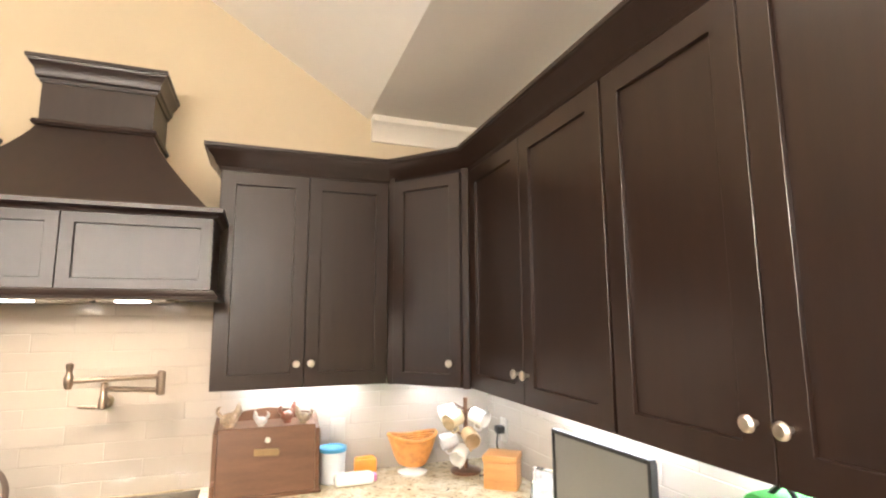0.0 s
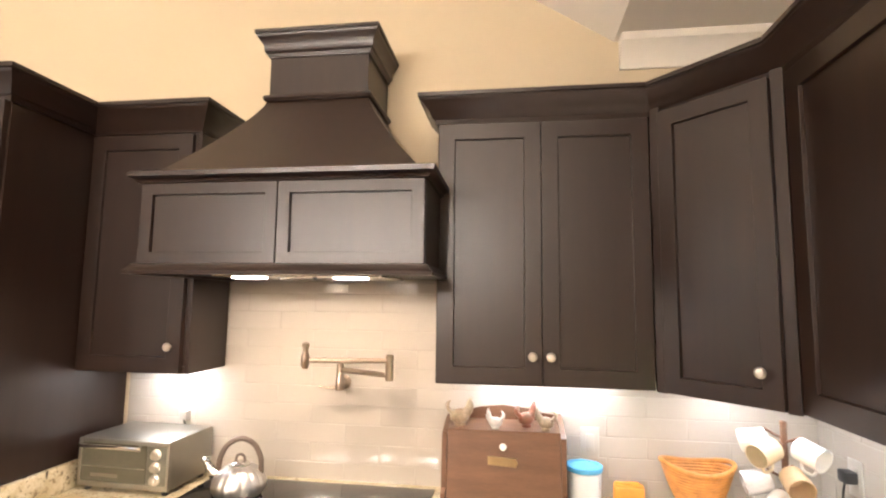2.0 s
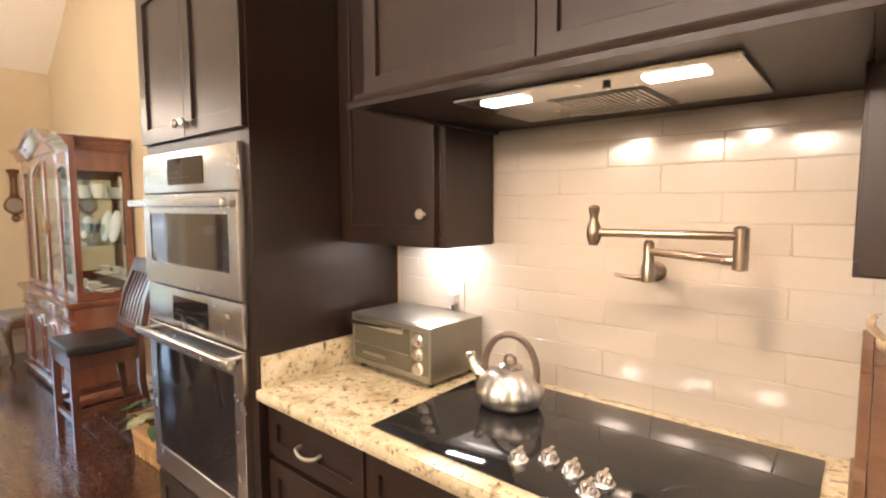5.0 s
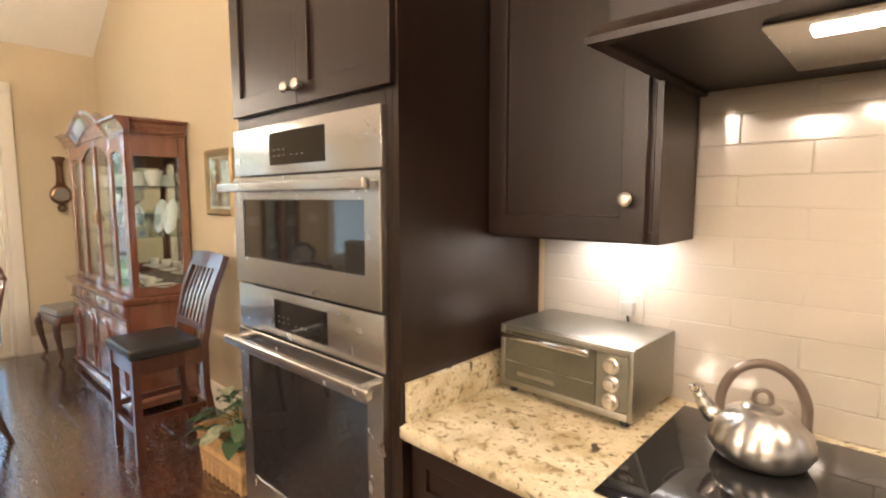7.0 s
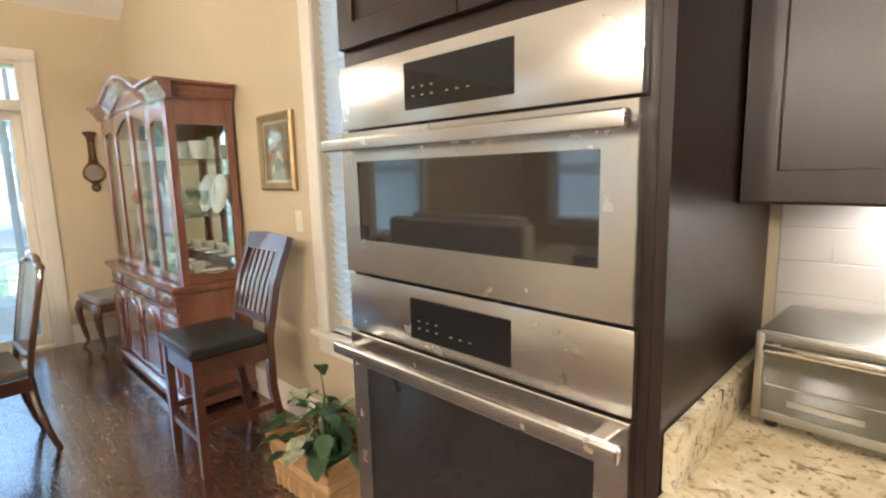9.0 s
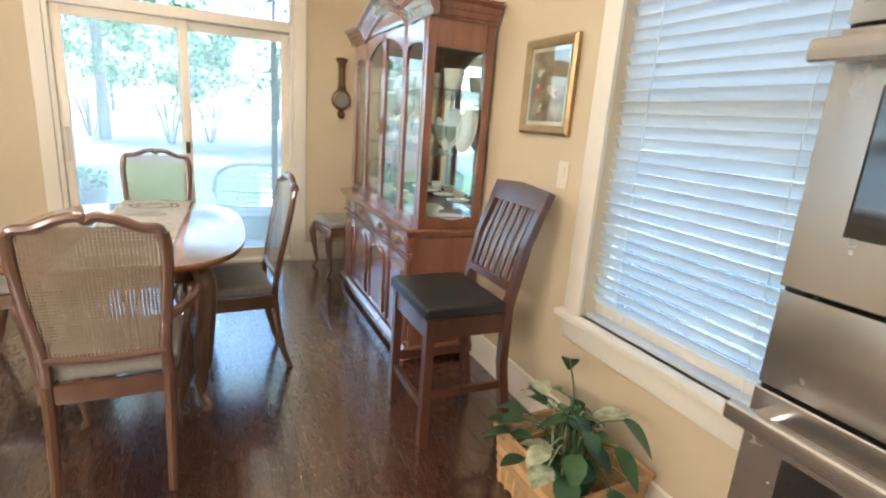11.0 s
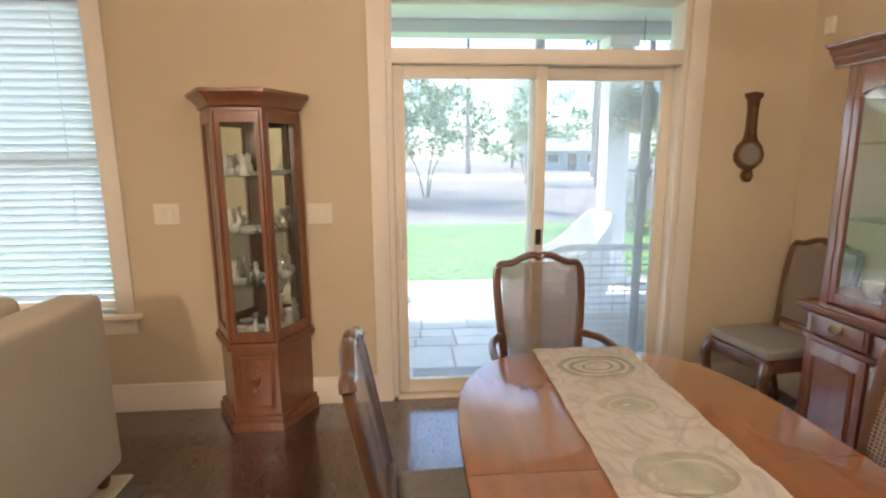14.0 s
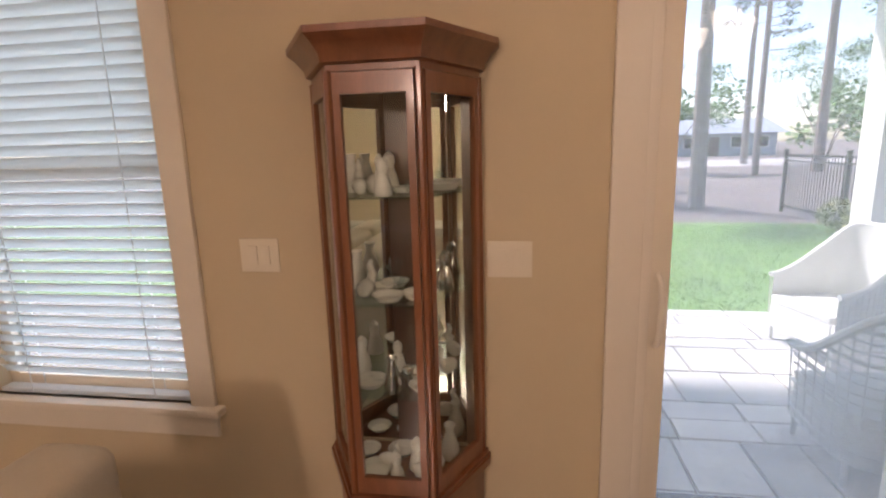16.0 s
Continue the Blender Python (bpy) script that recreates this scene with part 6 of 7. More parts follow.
# barometer
ba = thing("wall_barometer", "dark wooden banjo barometer hung on the wall", "barometer", (WEST, 3.53, 1.36))
prof = [(0.0, 1.352), (0.02, 1.358), (0.036, 1.385), (0.03, 1.41), (0.02, 1.425), (0.045, 1.44), (0.083, 1.475), (0.092, 1.52), (0.075, 1.57), (0.04, 1.61), (0.03, 1.66), (0.028, 1.78), (0.034, 1.84), (0.052, 1.862), (0.052, 1.88), (0.0, 1.89)]
poly = [(3.53 + r, z) for r, z in prof] + [(3.53 - r, z) for r, z in prof[::-1] if r > 0]
bm = prism(bmesh.new(), poly, WEST + 0.002, WEST + 0.026, "x")
part("body", bm, CHAIRWOOD, ba)
part("dial_bezel", lathe(bmesh.new(), [(0.07, 0.0265), (0.076, 0.03), (0.066, 0.034), (0.064, 0.0266)], 26, (WEST, 3.53, 1.52), "x"), BRONZE, ba)
part("dial_face", lathe(bmesh.new(), [(0.01, 0.0268), (0.063, 0.0270), (0.063, 0.0285), (0.01, 0.029)], 26, (WEST, 3.53, 1.52), "x"), mat("aged_dial_card", (0.30, 0.27, 0.23), 0.3, vary=0.1), ba, "aged beige dial")
part("small_dial", lathe(bmesh.new(), [(0.02, 0.0265), (0.022, 0.03), (0.005, 0.031)], 18, (WEST, 3.53, 1.39), "x"), BRONZE, ba)
part("thermometer", B((WEST + 0.0265, 3.52, 1.64, WEST + 0.03, 3.54, 1.80), bevel=0.001), BRONZE, ba)

# motion detector high in the corner
md = thing("alarm_sensor", "small cream alarm sensor high on the wall", "sensor", (-4.91, NORTH, 2.235))
part("casing", B((-4.94, NORTH - 0.032, 2.19, -4.88, NORTH - 0.001, 2.285), bevel=0.007), PLATE, md)
part("lens", B((-4.93, NORTH - 0.036, 2.20, -4.89, NORTH - 0.0325, 2.235), bevel=0.0015), TRIM, md)

# framed picture
px0, px1, pz0, pz1 = -2.455, -2.065, 1.37, 1.80
pic = thing("framed_picture", "gilt framed floral still life on the wall", "picture", ((px0 + px1) / 2, NORTH, pz0))
bm = bmesh.new()
ringp = [(px0, pz0), (px1, pz0), (px1, pz1), (px0, pz1)]
cols = []
for i, (x, z) in enumerate(ringp):
    sx, sz = (1 if x == px0 else -1), (1 if z == pz0 else -1)
    cols.append([bm.verts.new((x + sx * o, NORTH - d, z + sz * o)) for o, d in ((0, 0.002), (0, 0.02), (0.012, 0.032), (0.03, 0.026), (0.042, 0.018), (0.042, 0.004))])
for i in range(4):
    a, b = cols[i], cols[(i + 1) % 4]
    for j in range(6):
        bm.faces.new((a[j], b[j], b[(j + 1) % 6], a[(j + 1) % 6]))
part("picture_frame", bm, GOLD, pic, "worn gilt frame")
part("mat_board", B((px0 + 0.04, NORTH - 0.012, pz0 + 0.04, px1 - 0.04, NORTH - 0.004, pz1 - 0.04)), mat("cream_mat_board", (0.62, 0.54, 0.40), 0.9, vary=0.05), pic)
part("painting", B((px0 + 0.06, NORTH - 0.0145, pz0 + 0.06, px1 - 0.06, NORTH - 0.0122, pz1 - 0.06)), mat("painted_canvas", (0.20, 0.12, 0.065), 0.6, vary=0.6, scale=11, second=(0.46, 0.34, 0.22)), pic)
for i in range(14):
    x, z, r = rg.uniform(px0 + 0.12, px1 - 0.12), rg.uniform(pz0 + 0.11, pz1 - 0.13), rg.uniform(0.01, 0.024)
    part("painted_bloom", lathe(bmesh.new(), [(0.002, 0.0003), (r, 0.0), (r, 0.0008), (0.002, 0.001)], 9, (x, NORTH - 0.0147 - 0.0002 * i, z), "y"), mat("bloom_paint", rg.choice(((0.55, 0.42, 0.28), (0.4, 0.12, 0.06), (0.18, 0.15, 0.08), (0.62, 0.55, 0.42))), 0.7, vary=0.3, scale=60), pic)
part("glazing", B((px0 + 0.04, NORTH - 0.0195, pz0 + 0.04, px1 - 0.04, NORTH - 0.0185, pz1 - 0.04)), PANE, pic).visible_shadow = False

# woven basket planter with houseplant
bk = thing("planter_basket", "tan woven wood-slat basket planter on the floor", "basket")
WICK = mat("tan_woven_splint", (0.46, 0.29, 0.13), 0.6, vary=0.25, scale=18, bump=0.5, bump_scale=80, island=True)
bw, bd, bh = 0.47, 0.36, 0.255
for r in range(6):
    z = 0.006 + r * 0.041
    t = 0.02 * (1 - z / bh)
    for nm, b in (("front", (-bw / 2 + t, -bd / 2 + t, z, bw / 2 - t, -bd / 2 + t + 0.009, z + 0.037)), ("back", (-bw / 2 + t, bd / 2 - t - 0.009, z, bw / 2 - t, bd / 2 - t, z + 0.037)),
                  ("l", (-bw / 2 + t, -bd / 2 + t + 0.009, z, -bw / 2 + t + 0.009, bd / 2 - t - 0.009, z + 0.037)), ("r", (bw / 2 - t - 0.009, -bd / 2 + t + 0.009, z, bw / 2 - t, bd / 2 - t - 0.009, z + 0.037))):
        part("splint", B(b, bevel=0.003, seg=1), WICK, bk)
for i in range(9):
    x = -bw / 2 + 0.035 + i * (bw - 0.08) / 8
    part("upright_weave", B((x, -bd / 2 + 0.016, 0.004, x + 0.014, -bd / 2 + 0.0195, bh - 0.01)), WICK, bk)
    part("upright_weave", B((x, bd / 2 - 0.012, 0.004, x + 0.014, bd / 2 - 0.004, bh - 0.01)), WICK, bk)
part("rim", B((-bw / 2 - 0.006, -bd / 2 - 0.006, bh - 0.022, bw / 2 + 0.006, -bd / 2 + 0.012, bh), (-bw / 2 - 0.006, bd / 2 - 0.012, bh - 0.022, bw / 2 + 0.006, bd / 2 + 0.006, bh), (-bw / 2 - 0.006, -bd / 2 + 0.012, bh - 0.022, -bw / 2 + 0.012, bd / 2 - 0.012, bh), (bw / 2 - 0.012, -bd / 2 + 0.012, bh - 0.022, bw / 2 + 0.006, bd / 2 - 0.012, bh), bevel=0.005), WICK, bk)
part("floor_panel", B((-bw / 2 + 0.03, -bd / 2 + 0.03, 0.001, bw / 2 - 0.03, bd / 2 - 0.03, 0.012)), WICK, bk)
BKM = pose(-1.50, 3.625, 0, 0, 0, 3)
bk.matrix_basis = BKM
LEAF = mat("glossy_green_leaf", (0.028, 0.065, 0.026), 0.35, vary=0.4, scale=12, second=(0.06, 0.13, 0.045), island=True)
VARLEAF = mat("cream_variegated_leaf", (0.10, 0.17, 0.07), 0.4, vary=0.5, scale=25, second=(0.55, 0.56, 0.38))
GREENPOT = mat("green_plastic_pot", (0.05, 0.16, 0.075), 0.4, vary=0.1)
pt = thing("houseplant", "leafy green houseplant in a green pot in the basket", "plant")
part("pot", lathe(bmesh.new(), [(0.07, 0.013), (0.08, 0.02), (0.10, 0.18), (0.108, 0.18), (0.108, 0.205), (0.096, 0.205), (0.09, 0.19), (0.02, 0.188)], 22), GREENPOT, pt, "green plastic pot")


def leaf(bm, p, d, l, w, droop):
    d = Vector(d).normalized()
    side = d.cross(Vector((0, 0, 1))).normalized()
    prev = None
    n = 7
    for k in range(n + 1):
        t = k / n
        c = Vector(p) + d * l * t + Vector((0, 0, -droop * l * t * t))
        ww = w * math.sin(math.pi * min(0.98, 0.08 + t * 0.92)) ** 0.8
        row = [bm.verts.new(c - side * ww + Vector((0, 0, 0.22 * ww))), bm.verts.new(c), bm.verts.new(c + side * ww + Vector((0, 0, 0.22 * ww)))]
        if prev:
            for a in range(2):
                bm.faces.new((prev[a], prev[a + 1], row[a + 1], row[a]))
        prev = row


lr = random.Random(3)
for i in range(38):
    a = lr.uniform(0, 6.283)
    reach, up = lr.uniform(0.04, 0.24), lr.uniform(0.06, 0.24)
    base = Vector((lr.uniform(-0.05, 0.05), lr.uniform(-0.05, 0.05), 0.19))
    tip = base + Vector((math.cos(a) * reach, math.sin(a) * reach * (0.3 if math.sin(a) > 0 else 0.85), up))
    bm = tube(bmesh.new(), smooth_path([base, base + Vector((0, 0, up * 0.7)) + (tip - base) * 0.3, tip], 3), [0.004, 0.0025], 5)
    leaf(bm, tip, (math.cos(a), math.sin(a) * (0.5 if math.sin(a) > 0 else 1), lr.uniform(-0.3, 0.3)), lr.uniform(0.08, 0.15), lr.uniform(0.026, 0.046), lr.uniform(0.2, 0.6))
    part("leaf", bm, VARLEAF if i % 5 == 0 else LEAF, pt)
for a, h in ((2.4, 0.36), (0.5, 0.30), (0.1, 0.22)):
    bm = tube(bmesh.new(), smooth_path([(0, 0, 0.19), (math.cos(a) * 0.08, math.sin(a) * 0.05, 0.19 + h * 0.7), (math.cos(a) * 0.2, math.sin(a) * 0.1, 0.19 + h)], 4), [0.004, 0.0025], 5)
    leaf(bm, (math.cos(a) * 0.2, math.sin(a) * 0.1, 0.19 + h), (math.cos(a), math.sin(a), -0.3), 0.11, 0.035, 0.6)
    part("leaf", bm, LEAF, pt)
pt.matrix_basis = pose(-1.47, 3.6, 0)

# curio cabinet
def curio():
    c = thing("curio_cabinet", "honey-brown six-sided curio cabinet with glass panes", "curio cabinet", (WEST + 0.16, 0.58, 0))
    yl, yr, fl, fr, xf = 0.30, 0.85, 0.452, 0.714, WEST + 0.30
    cyy = (yl + yr) / 2
    def ring(o):
        # in plan, wall side open; order so that out is away from the cabinet
        return [(WEST + 0.004, yr + o), (WEST + 0.035 + o * 0.6, yr + o), (xf + o, fr + o * 0.5), (xf + o, fl - o * 0.5), (WEST + 0.035 + o * 0.6, yl - o), (WEST + 0.004, yl - o)]
    def slab(o, z0, z1):
        return prism(bmesh.new(), ring(o), z0, z1)
    path = ring(0)[::-1]
    mould = lambda prof: moulding(bmesh.new(), path, [(-q, z) for q, z in prof])
    part("plinth", slab(0.018, 0.0, 0.055), OAK, c)
    part("base_moulding", slab(0.008, 0.055, 0.085), OAK, c)
    part("lower_body", slab(-0.012, 0.085, 0.475), OAK, c)
    part("waist_moulding", slab(0.012, 0.475, 0.50), OAK, c)
    part("waist_ledge", slab(0.004, 0.50, 0.515), OAK, c)
    d = part("lower_door", B((xf - 0.014, fl + 0.03, 0.12, xf - 0.004, fr - 0.03, 0.44), bevel=0.003), OAK, c)
    bm = bmesh.new()
    prism(bm, [((fl + fr) / 2 + 0.062 * math.cos(t), 0.28 + 0.10 * math.sin(t)) for t in [2 * math.pi * k / 24 for k in range(24)]], xf - 0.004, xf + 0.001, "x")
    part("oval_moulding", bm, OAK, d)
    part("door_moulding", tube(bmesh.new(), [(xf - 0.004, y, z) for y, z in ((fl + 0.045, 0.14), (fr - 0.045, 0.14), (fr - 0.045, 0.42), (fl + 0.045, 0.42))], 0.007, 6, closed=True), OAK, d)
    part("carved_urn", lathe(bmesh.new(), [(0.012, -0.06), (0.022, -0.05), (0.008, -0.035), (0.026, 0.0), (0.03, 0.03), (0.012, 0.045), (0.006, 0.06)], 12, (xf - 0.008, (fl + fr) / 2, 0.285)), CHERRY, d)
    R = ring(-0.015)
    for i, (x, y) in enumerate(R):
        if 0 < i < 5:
            part("post", prism(bmesh.new(), [(x + 0.012 * math.cos(t), y + 0.012 * math.sin(t)) for t in [math.pi / 4 * k + 0.4 for k in range(8)]], 0.515, 1.76), OAK, c)
    def panel(p, q, nm, lab=""):
        p, q = Vector(p), Vector(q)
        u = (q - p).normalized()
        p, q = p + u * 0.014, q - u * 0.014
        nrm = Vector((u.y, -u.x))
        def bar(a, b, z0, z1, th=0.009):
            return [(a + nrm * th).to_tuple(), (b + nrm * th).to_tuple(), (b - nrm * th).to_tuple(), (a - nrm * th).to_tuple()], z0, z1
        bm = bmesh.new()
        l = (q - p).length
        s = min(0.021, l * 0.15)
        for poly, z0, z1 in (bar(p, p + u * s, 0.52, 1.755), bar(q - u * s, q, 0.52, 1.755), bar(p + u * s, q - u * s, 1.70, 1.755), bar(p + u * s, q - u * s, 0.52, 0.575)):
            prism(bm, poly, z0, z1)
        f = part(nm, bm, OAK, c, lab)
        poly, z0, z1 = bar(p + u * s, q - u * s, 0.575, 1.70, 0.0015)
        part("pane", prism(bmesh.new(), poly, z0, z1), PANE, f).visible_shadow = False
        return f
    for i, nm in ((1, "diagonal_frame"), (2, "glass_door"), (3, "diagonal_frame")):
        f = panel(R[i], R[i + 1], nm)
    part("back_mirror", B((WEST + 0.003, yl + 0.03, 0.53, WEST + 0.006, yr - 0.03, 1.75)), MIRROR, c, "mirrored back")
    part("back_mullion", B((WEST + 0.0065, cyy - 0.04, 0.53, WEST + 0.014, cyy + 0.04, 1.75), (WEST + 0.0065, yl + 0.03, 0.53, WEST + 0.014, yl + 0.07, 1.75), (WEST + 0.0065, yr - 0.07, 0.53, WEST + 0.014, yr - 0.03, 1.75)), DARKWOOD, c)
    part("head_rail", slab(-0.010, 1.757, 1.775), OAK, c)
    bm = bmesh.new()
    prev = None
    for o, z in ((-0.008, 1.775), (0.004, 1.78), (0.008, 1.80), (0.03, 1.828), (0.045, 1.84), (0.05, 1.845), (0.05, 1.862)):
        row = [bm.verts.new((x, y, z)) for x, y in ring(o)]
        if prev:
            for k in range(6):
                bm.faces.new((prev[k], prev[(k + 1) % 6], row[(k + 1) % 6], row[k]))
        else:
            bm.faces.new(row)
        prev = row
    bm.faces.new(prev)
    part("cornice", bm, OAK, c)
    zs = (0.82, 1.11, 1.42)
    for z in zs:
        part("shelf", prism(bmesh.new(), ring(-0.035), z, z + 0.006), SHELFGLASS, c, "glass shelf")
    return (0.5155,) + tuple(z + 0.0062 for z in zs)


LEVELS = curio()
# keepsakes in the curio
def figurine(m, kind, label):
    bm = bmesh.new()
    if kind == 0:
        lathe(bm, [(0.022, 0), (0.026, 0.01), (0.02, 0.04), (0.012, 0.06), (0.016, 0.075), (0.014, 0.09), (0.004, 0.10)], 14)
        name, cat = "bell_figurine", "figurine"
    elif kind == 1:
        lathe(bm, [(0.018, 0), (0.032, 0.004), (0.045, 0.02), (0.043, 0.02), (0.03, 0.007), (0.005, 0.006)], 18)
        name, cat = "small_dish", "dish"
    elif kind == 2:
        blob(bm, (0, 0, 0.024), (0.035, 0.02, 0.024), 2, 0.15)
        tube(bm, smooth_path([(0.02, 0, 0.03), (0.035, 0, 0.055), (0.025, 0, 0.08), (0.035, 0, 0.09)], 3), [0.012, 0.009, 0.006], 8)
        name, cat = "swan_figurine", "figurine"
    else:
        lathe(bm, [(0.02, 0), (0.022, 0.006), (0.03, 0.03), (0.018, 0.07), (0.012, 0.09), (0.018, 0.11), (0.016, 0.112), (0.004, 0.09)], 16)
        name, cat = "small_vase", "vase"
    o = solid(name, bm, (PORCELAIN, CHROME, GLASSWARE)[hash_pick()], label, cat, "keepsakes in the curio")
    o.matrix_basis = m


picks = random.Random(8)
hash_pick = lambda: picks.choice((0, 0, 0, 0, 1, 2))
words = {0: "white porcelain bell figurine in the curio", 1: "small pale dish in the curio", 2: "white porcelain swan in the curio", 3: "small pale vase in the curio"}
for li, z in enumerate(LEVELS):
    for j, (dx, yy) in enumerate(((0.19, 0.50), (0.225, 0.58), (0.20, 0.67), (0.08, 0.44), (0.08, 0.73), (0.07, 0.56), (0.14, 0.53), (0.15, 0.63))):
        k = ((1, 0, 2, 1, 3, 1, 2, 0), (1, 3, 1, 0, 2, 0, 1, 2), (2, 1, 1, 3, 0, 1, 1, 2), (2, 0, 2, 3, 1, 0, 2, 1))[li][j]
        figurine(pose(WEST + dx, yy, z, 0, 0, picks.uniform(0, 360)) @ Matrix.Scale(picks.uniform(1.0, 1.3), 4), k, words[k])

SOFA = pose(-4.33, -0.12, 0)
# slipcovered sofa on a rug
sf = thing("sofa", "cream slipcovered sofa on a pale rug", "sofa")
L, Dp = 2.0, 0.92
bm = B((0, 0, 0.10, L, 0.20, 0.935), bevel=0.05, seg=4)
for v in bm.verts:
    if v.co.z > 0.6:
        v.co.z += 0.022 * noise.noise(Vector((v.co.x * 3, v.co.y * 3, 1)))
part("back", bm, SLIPCOVER, sf, smooth=60)
for i in range(3):
    part("back_cushion", B((0.2 + i * 0.535, -0.2, 0.45, 0.2 + i * 0.535 + 0.52, 0.01, 0.985), bevel=0.06, seg=4), SLIPCOVER, sf, smooth=60)
    part("seat_cushion", B((0.2 + i * 0.535, -0.72, 0.30, 0.2 + i * 0.535 + 0.525, -0.201, 0.47), bevel=0.04, seg=3), SLIPCOVER, sf, smooth=60)
part("seat_deck", B((0.02, -0.70, 0.10, L - 0.02, -0.001, 0.299), bevel=0.02), SLIPCOVER, sf)
for x in (0.0, L - 0.19):
    part("arm", B((x, -0.72, 0.101, x + 0.19, -0.002, 0.64), bevel=0.05, seg=4), SLIPCOVER, sf, smooth=60)
for x in (0.06, L - 0.06):
    for y in (-0.64, 0.12):
        part("foot", lathe(bmesh.new(), [(0.022, 0), (0.036, 0.04), (0.034, 0.09), (0.025, 0.10)], 14, (x, y, 0.013)), DARKWOOD, sf, "dark turned foot")
sf.matrix_basis = SOFA
solid("area_rug", B((-4.36, -2.6, 0.001, -1.9, 0.09, 0.0125), bevel=0.004), RUG, "pale cream wool rug under the sofa", "rug")

# ---- outdoors ----
def far_mat(name, c, **k):
    return mat(name, c, 0.95, **k)


MULCH = far_mat("pine_straw_mulch", (0.125, 0.098, 0.088), vary=0.35, scale=0.8, second=(0.20, 0.165, 0.15), bump=0.6, bump_scale=12)
GRASS = far_mat("lawn_grass", (0.085, 0.20, 0.035), vary=0.3, scale=0.7, second=(0.15, 0.30, 0.055))
ROADM = far_mat("pale_concrete_road", (0.42, 0.40, 0.37), vary=0.1, scale=0.6)
STONE = mat("grey_flagstone", (0.52, 0.515, 0.51), 0.4, vary=0.22, scale=3, second=(0.70, 0.67, 0.63), bump=0.35, bump_scale=14, island=True)
BARK = far_mat("pine_bark", (0.27, 0.225, 0.20), vary=0.3, scale=9, stretch=(3, 3, 0.6), bump=0.8, bump_scale=14)
TREELEAF = far_mat("tree_leaf", (0.12, 0.25, 0.08), vary=0.3, scale=2, second=(0.20, 0.36, 0.13), island=True)
PINELEAF = far_mat("pine_needles", (0.045, 0.09, 0.04), vary=0.4, scale=2, second=(0.08, 0.14, 0.06), island=True)
SHRUBLEAF = far_mat("yellow_green_shrub_leaf", (0.16, 0.22, 0.04), vary=0.4, scale=4, second=(0.32, 0.34, 0.07), island=True)
DARKLEAF = far_mat("dark_shrub_leaf", (0.03, 0.07, 0.03), vary=0.4, scale=4, second=(0.06, 0.12, 0.04), island=True)
PORCHPAINT = mat("pale_blue_porch_paint", (0.56, 0.62, 0.63), 0.6, vary=0.04, scale=2)
WHITEP = mat("white_exterior_paint", (0.74, 0.75, 0.74), 0.5, vary=0.03, scale=2)
WICKER = mat("white_wicker", (0.70, 0.70, 0.67), 0.55, vary=0.1, scale=30)
GZ = -0.12
solid("ground", B((-420, -300, -1.0, 300, 300, GZ - 0.02)), MULCH, "brown pine straw ground reaching the horizon", "ground", kind="structure")
solid("lawn", prism(bmesh.new(), [(-8.5, -14), (-8.5, 12), (-13.6, 12), (-14.5, 6), (-14.7, 2), (-14.2, -3), (-14.9, -14)], GZ - 0.05, GZ - 0.005), GRASS, "bright green mown lawn beyond the patio", "lawn", kind="structure")
gr = random.Random(5)
verts, faces = [], []
for i in range(26000):
    x, y = -8.55 - 5.7 * gr.random() ** 1.3, gr.uniform(-1.5, 7)
    a, h, s = gr.uniform(0, 6.28), gr.uniform(0.012, 0.03), 0.005
    lx, ly = gr.uniform(-0.02, 0.02), gr.uniform(-0.02, 0.02)
    k = len(verts)
    verts += [(x - s * math.cos(a), y - s * math.sin(a), GZ - 0.006), (x + s * math.cos(a), y + s * math.sin(a), GZ - 0.006), (x + lx, y + ly, GZ + h)]
    faces.append((k, k + 1, k + 2))
me = bpy.data.meshes.new("grass")
me.from_pydata(verts, [], faces)
me.materials.append(GRASS)
tagged(new("grass", me), "short green grass blades on the lawn", "grass", kind="stuff")
solid("road", B((-52, -200, GZ - 0.1, -40, 200, GZ - 0.012)), ROADM, "pale road beyond the pine straw bed", "road", kind="structure")
patio = solid("patio", B((-8.5, -5.0, -0.4, WEST - T, 6.5, -0.10)), mat("patio_joint_sand", (0.20, 0.18, 0.15), 0.95, vary=0.2, scale=20), "grey flagstone patio outside the sliding door", "patio", kind="structure")

# porch
porch = thing("porch_roof", "pale blue porch ceiling carried on a beam", "porch roof", (-6.8, 1, 3.0), kind="structure")
part("porch_ceiling", B((-8.6, -3.4, 3.08, WEST - T - 0.002, 6.5, 3.16)), PORCHPAINT, porch)
part("beam", B((-8.45, -3.4, 2.93, -8.15, 6.5, 3.078), bevel=0.01), PORCHPAINT, porch)
part("roofing", B((-8.9, -3.5, 3.162, WEST - T - 0.002, 6.7, 3.26)), BARK, porch)
for y in (4.05, -0.05):
    col = thing("porch_column", "square white porch column with base and cap", "column", (-8.3, y, -0.1), group="porch columns")
    part("shaft", B((-8.3 - 0.14, y - 0.14, 0.12, -8.3 + 0.14, y + 0.14, 2.80), bevel=0.008), WHITEP, col)
    part("base", B((-8.3 - 0.18, y - 0.18, -0.075, -8.3 + 0.18, y + 0.18, 0.12), bevel=0.012), WHITEP, col)
    part("capital", B((-8.3 - 0.18, y - 0.18, 2.80, -8.3 + 0.18, y + 0.18, 2.928), bevel=0.012), WHITEP, col)
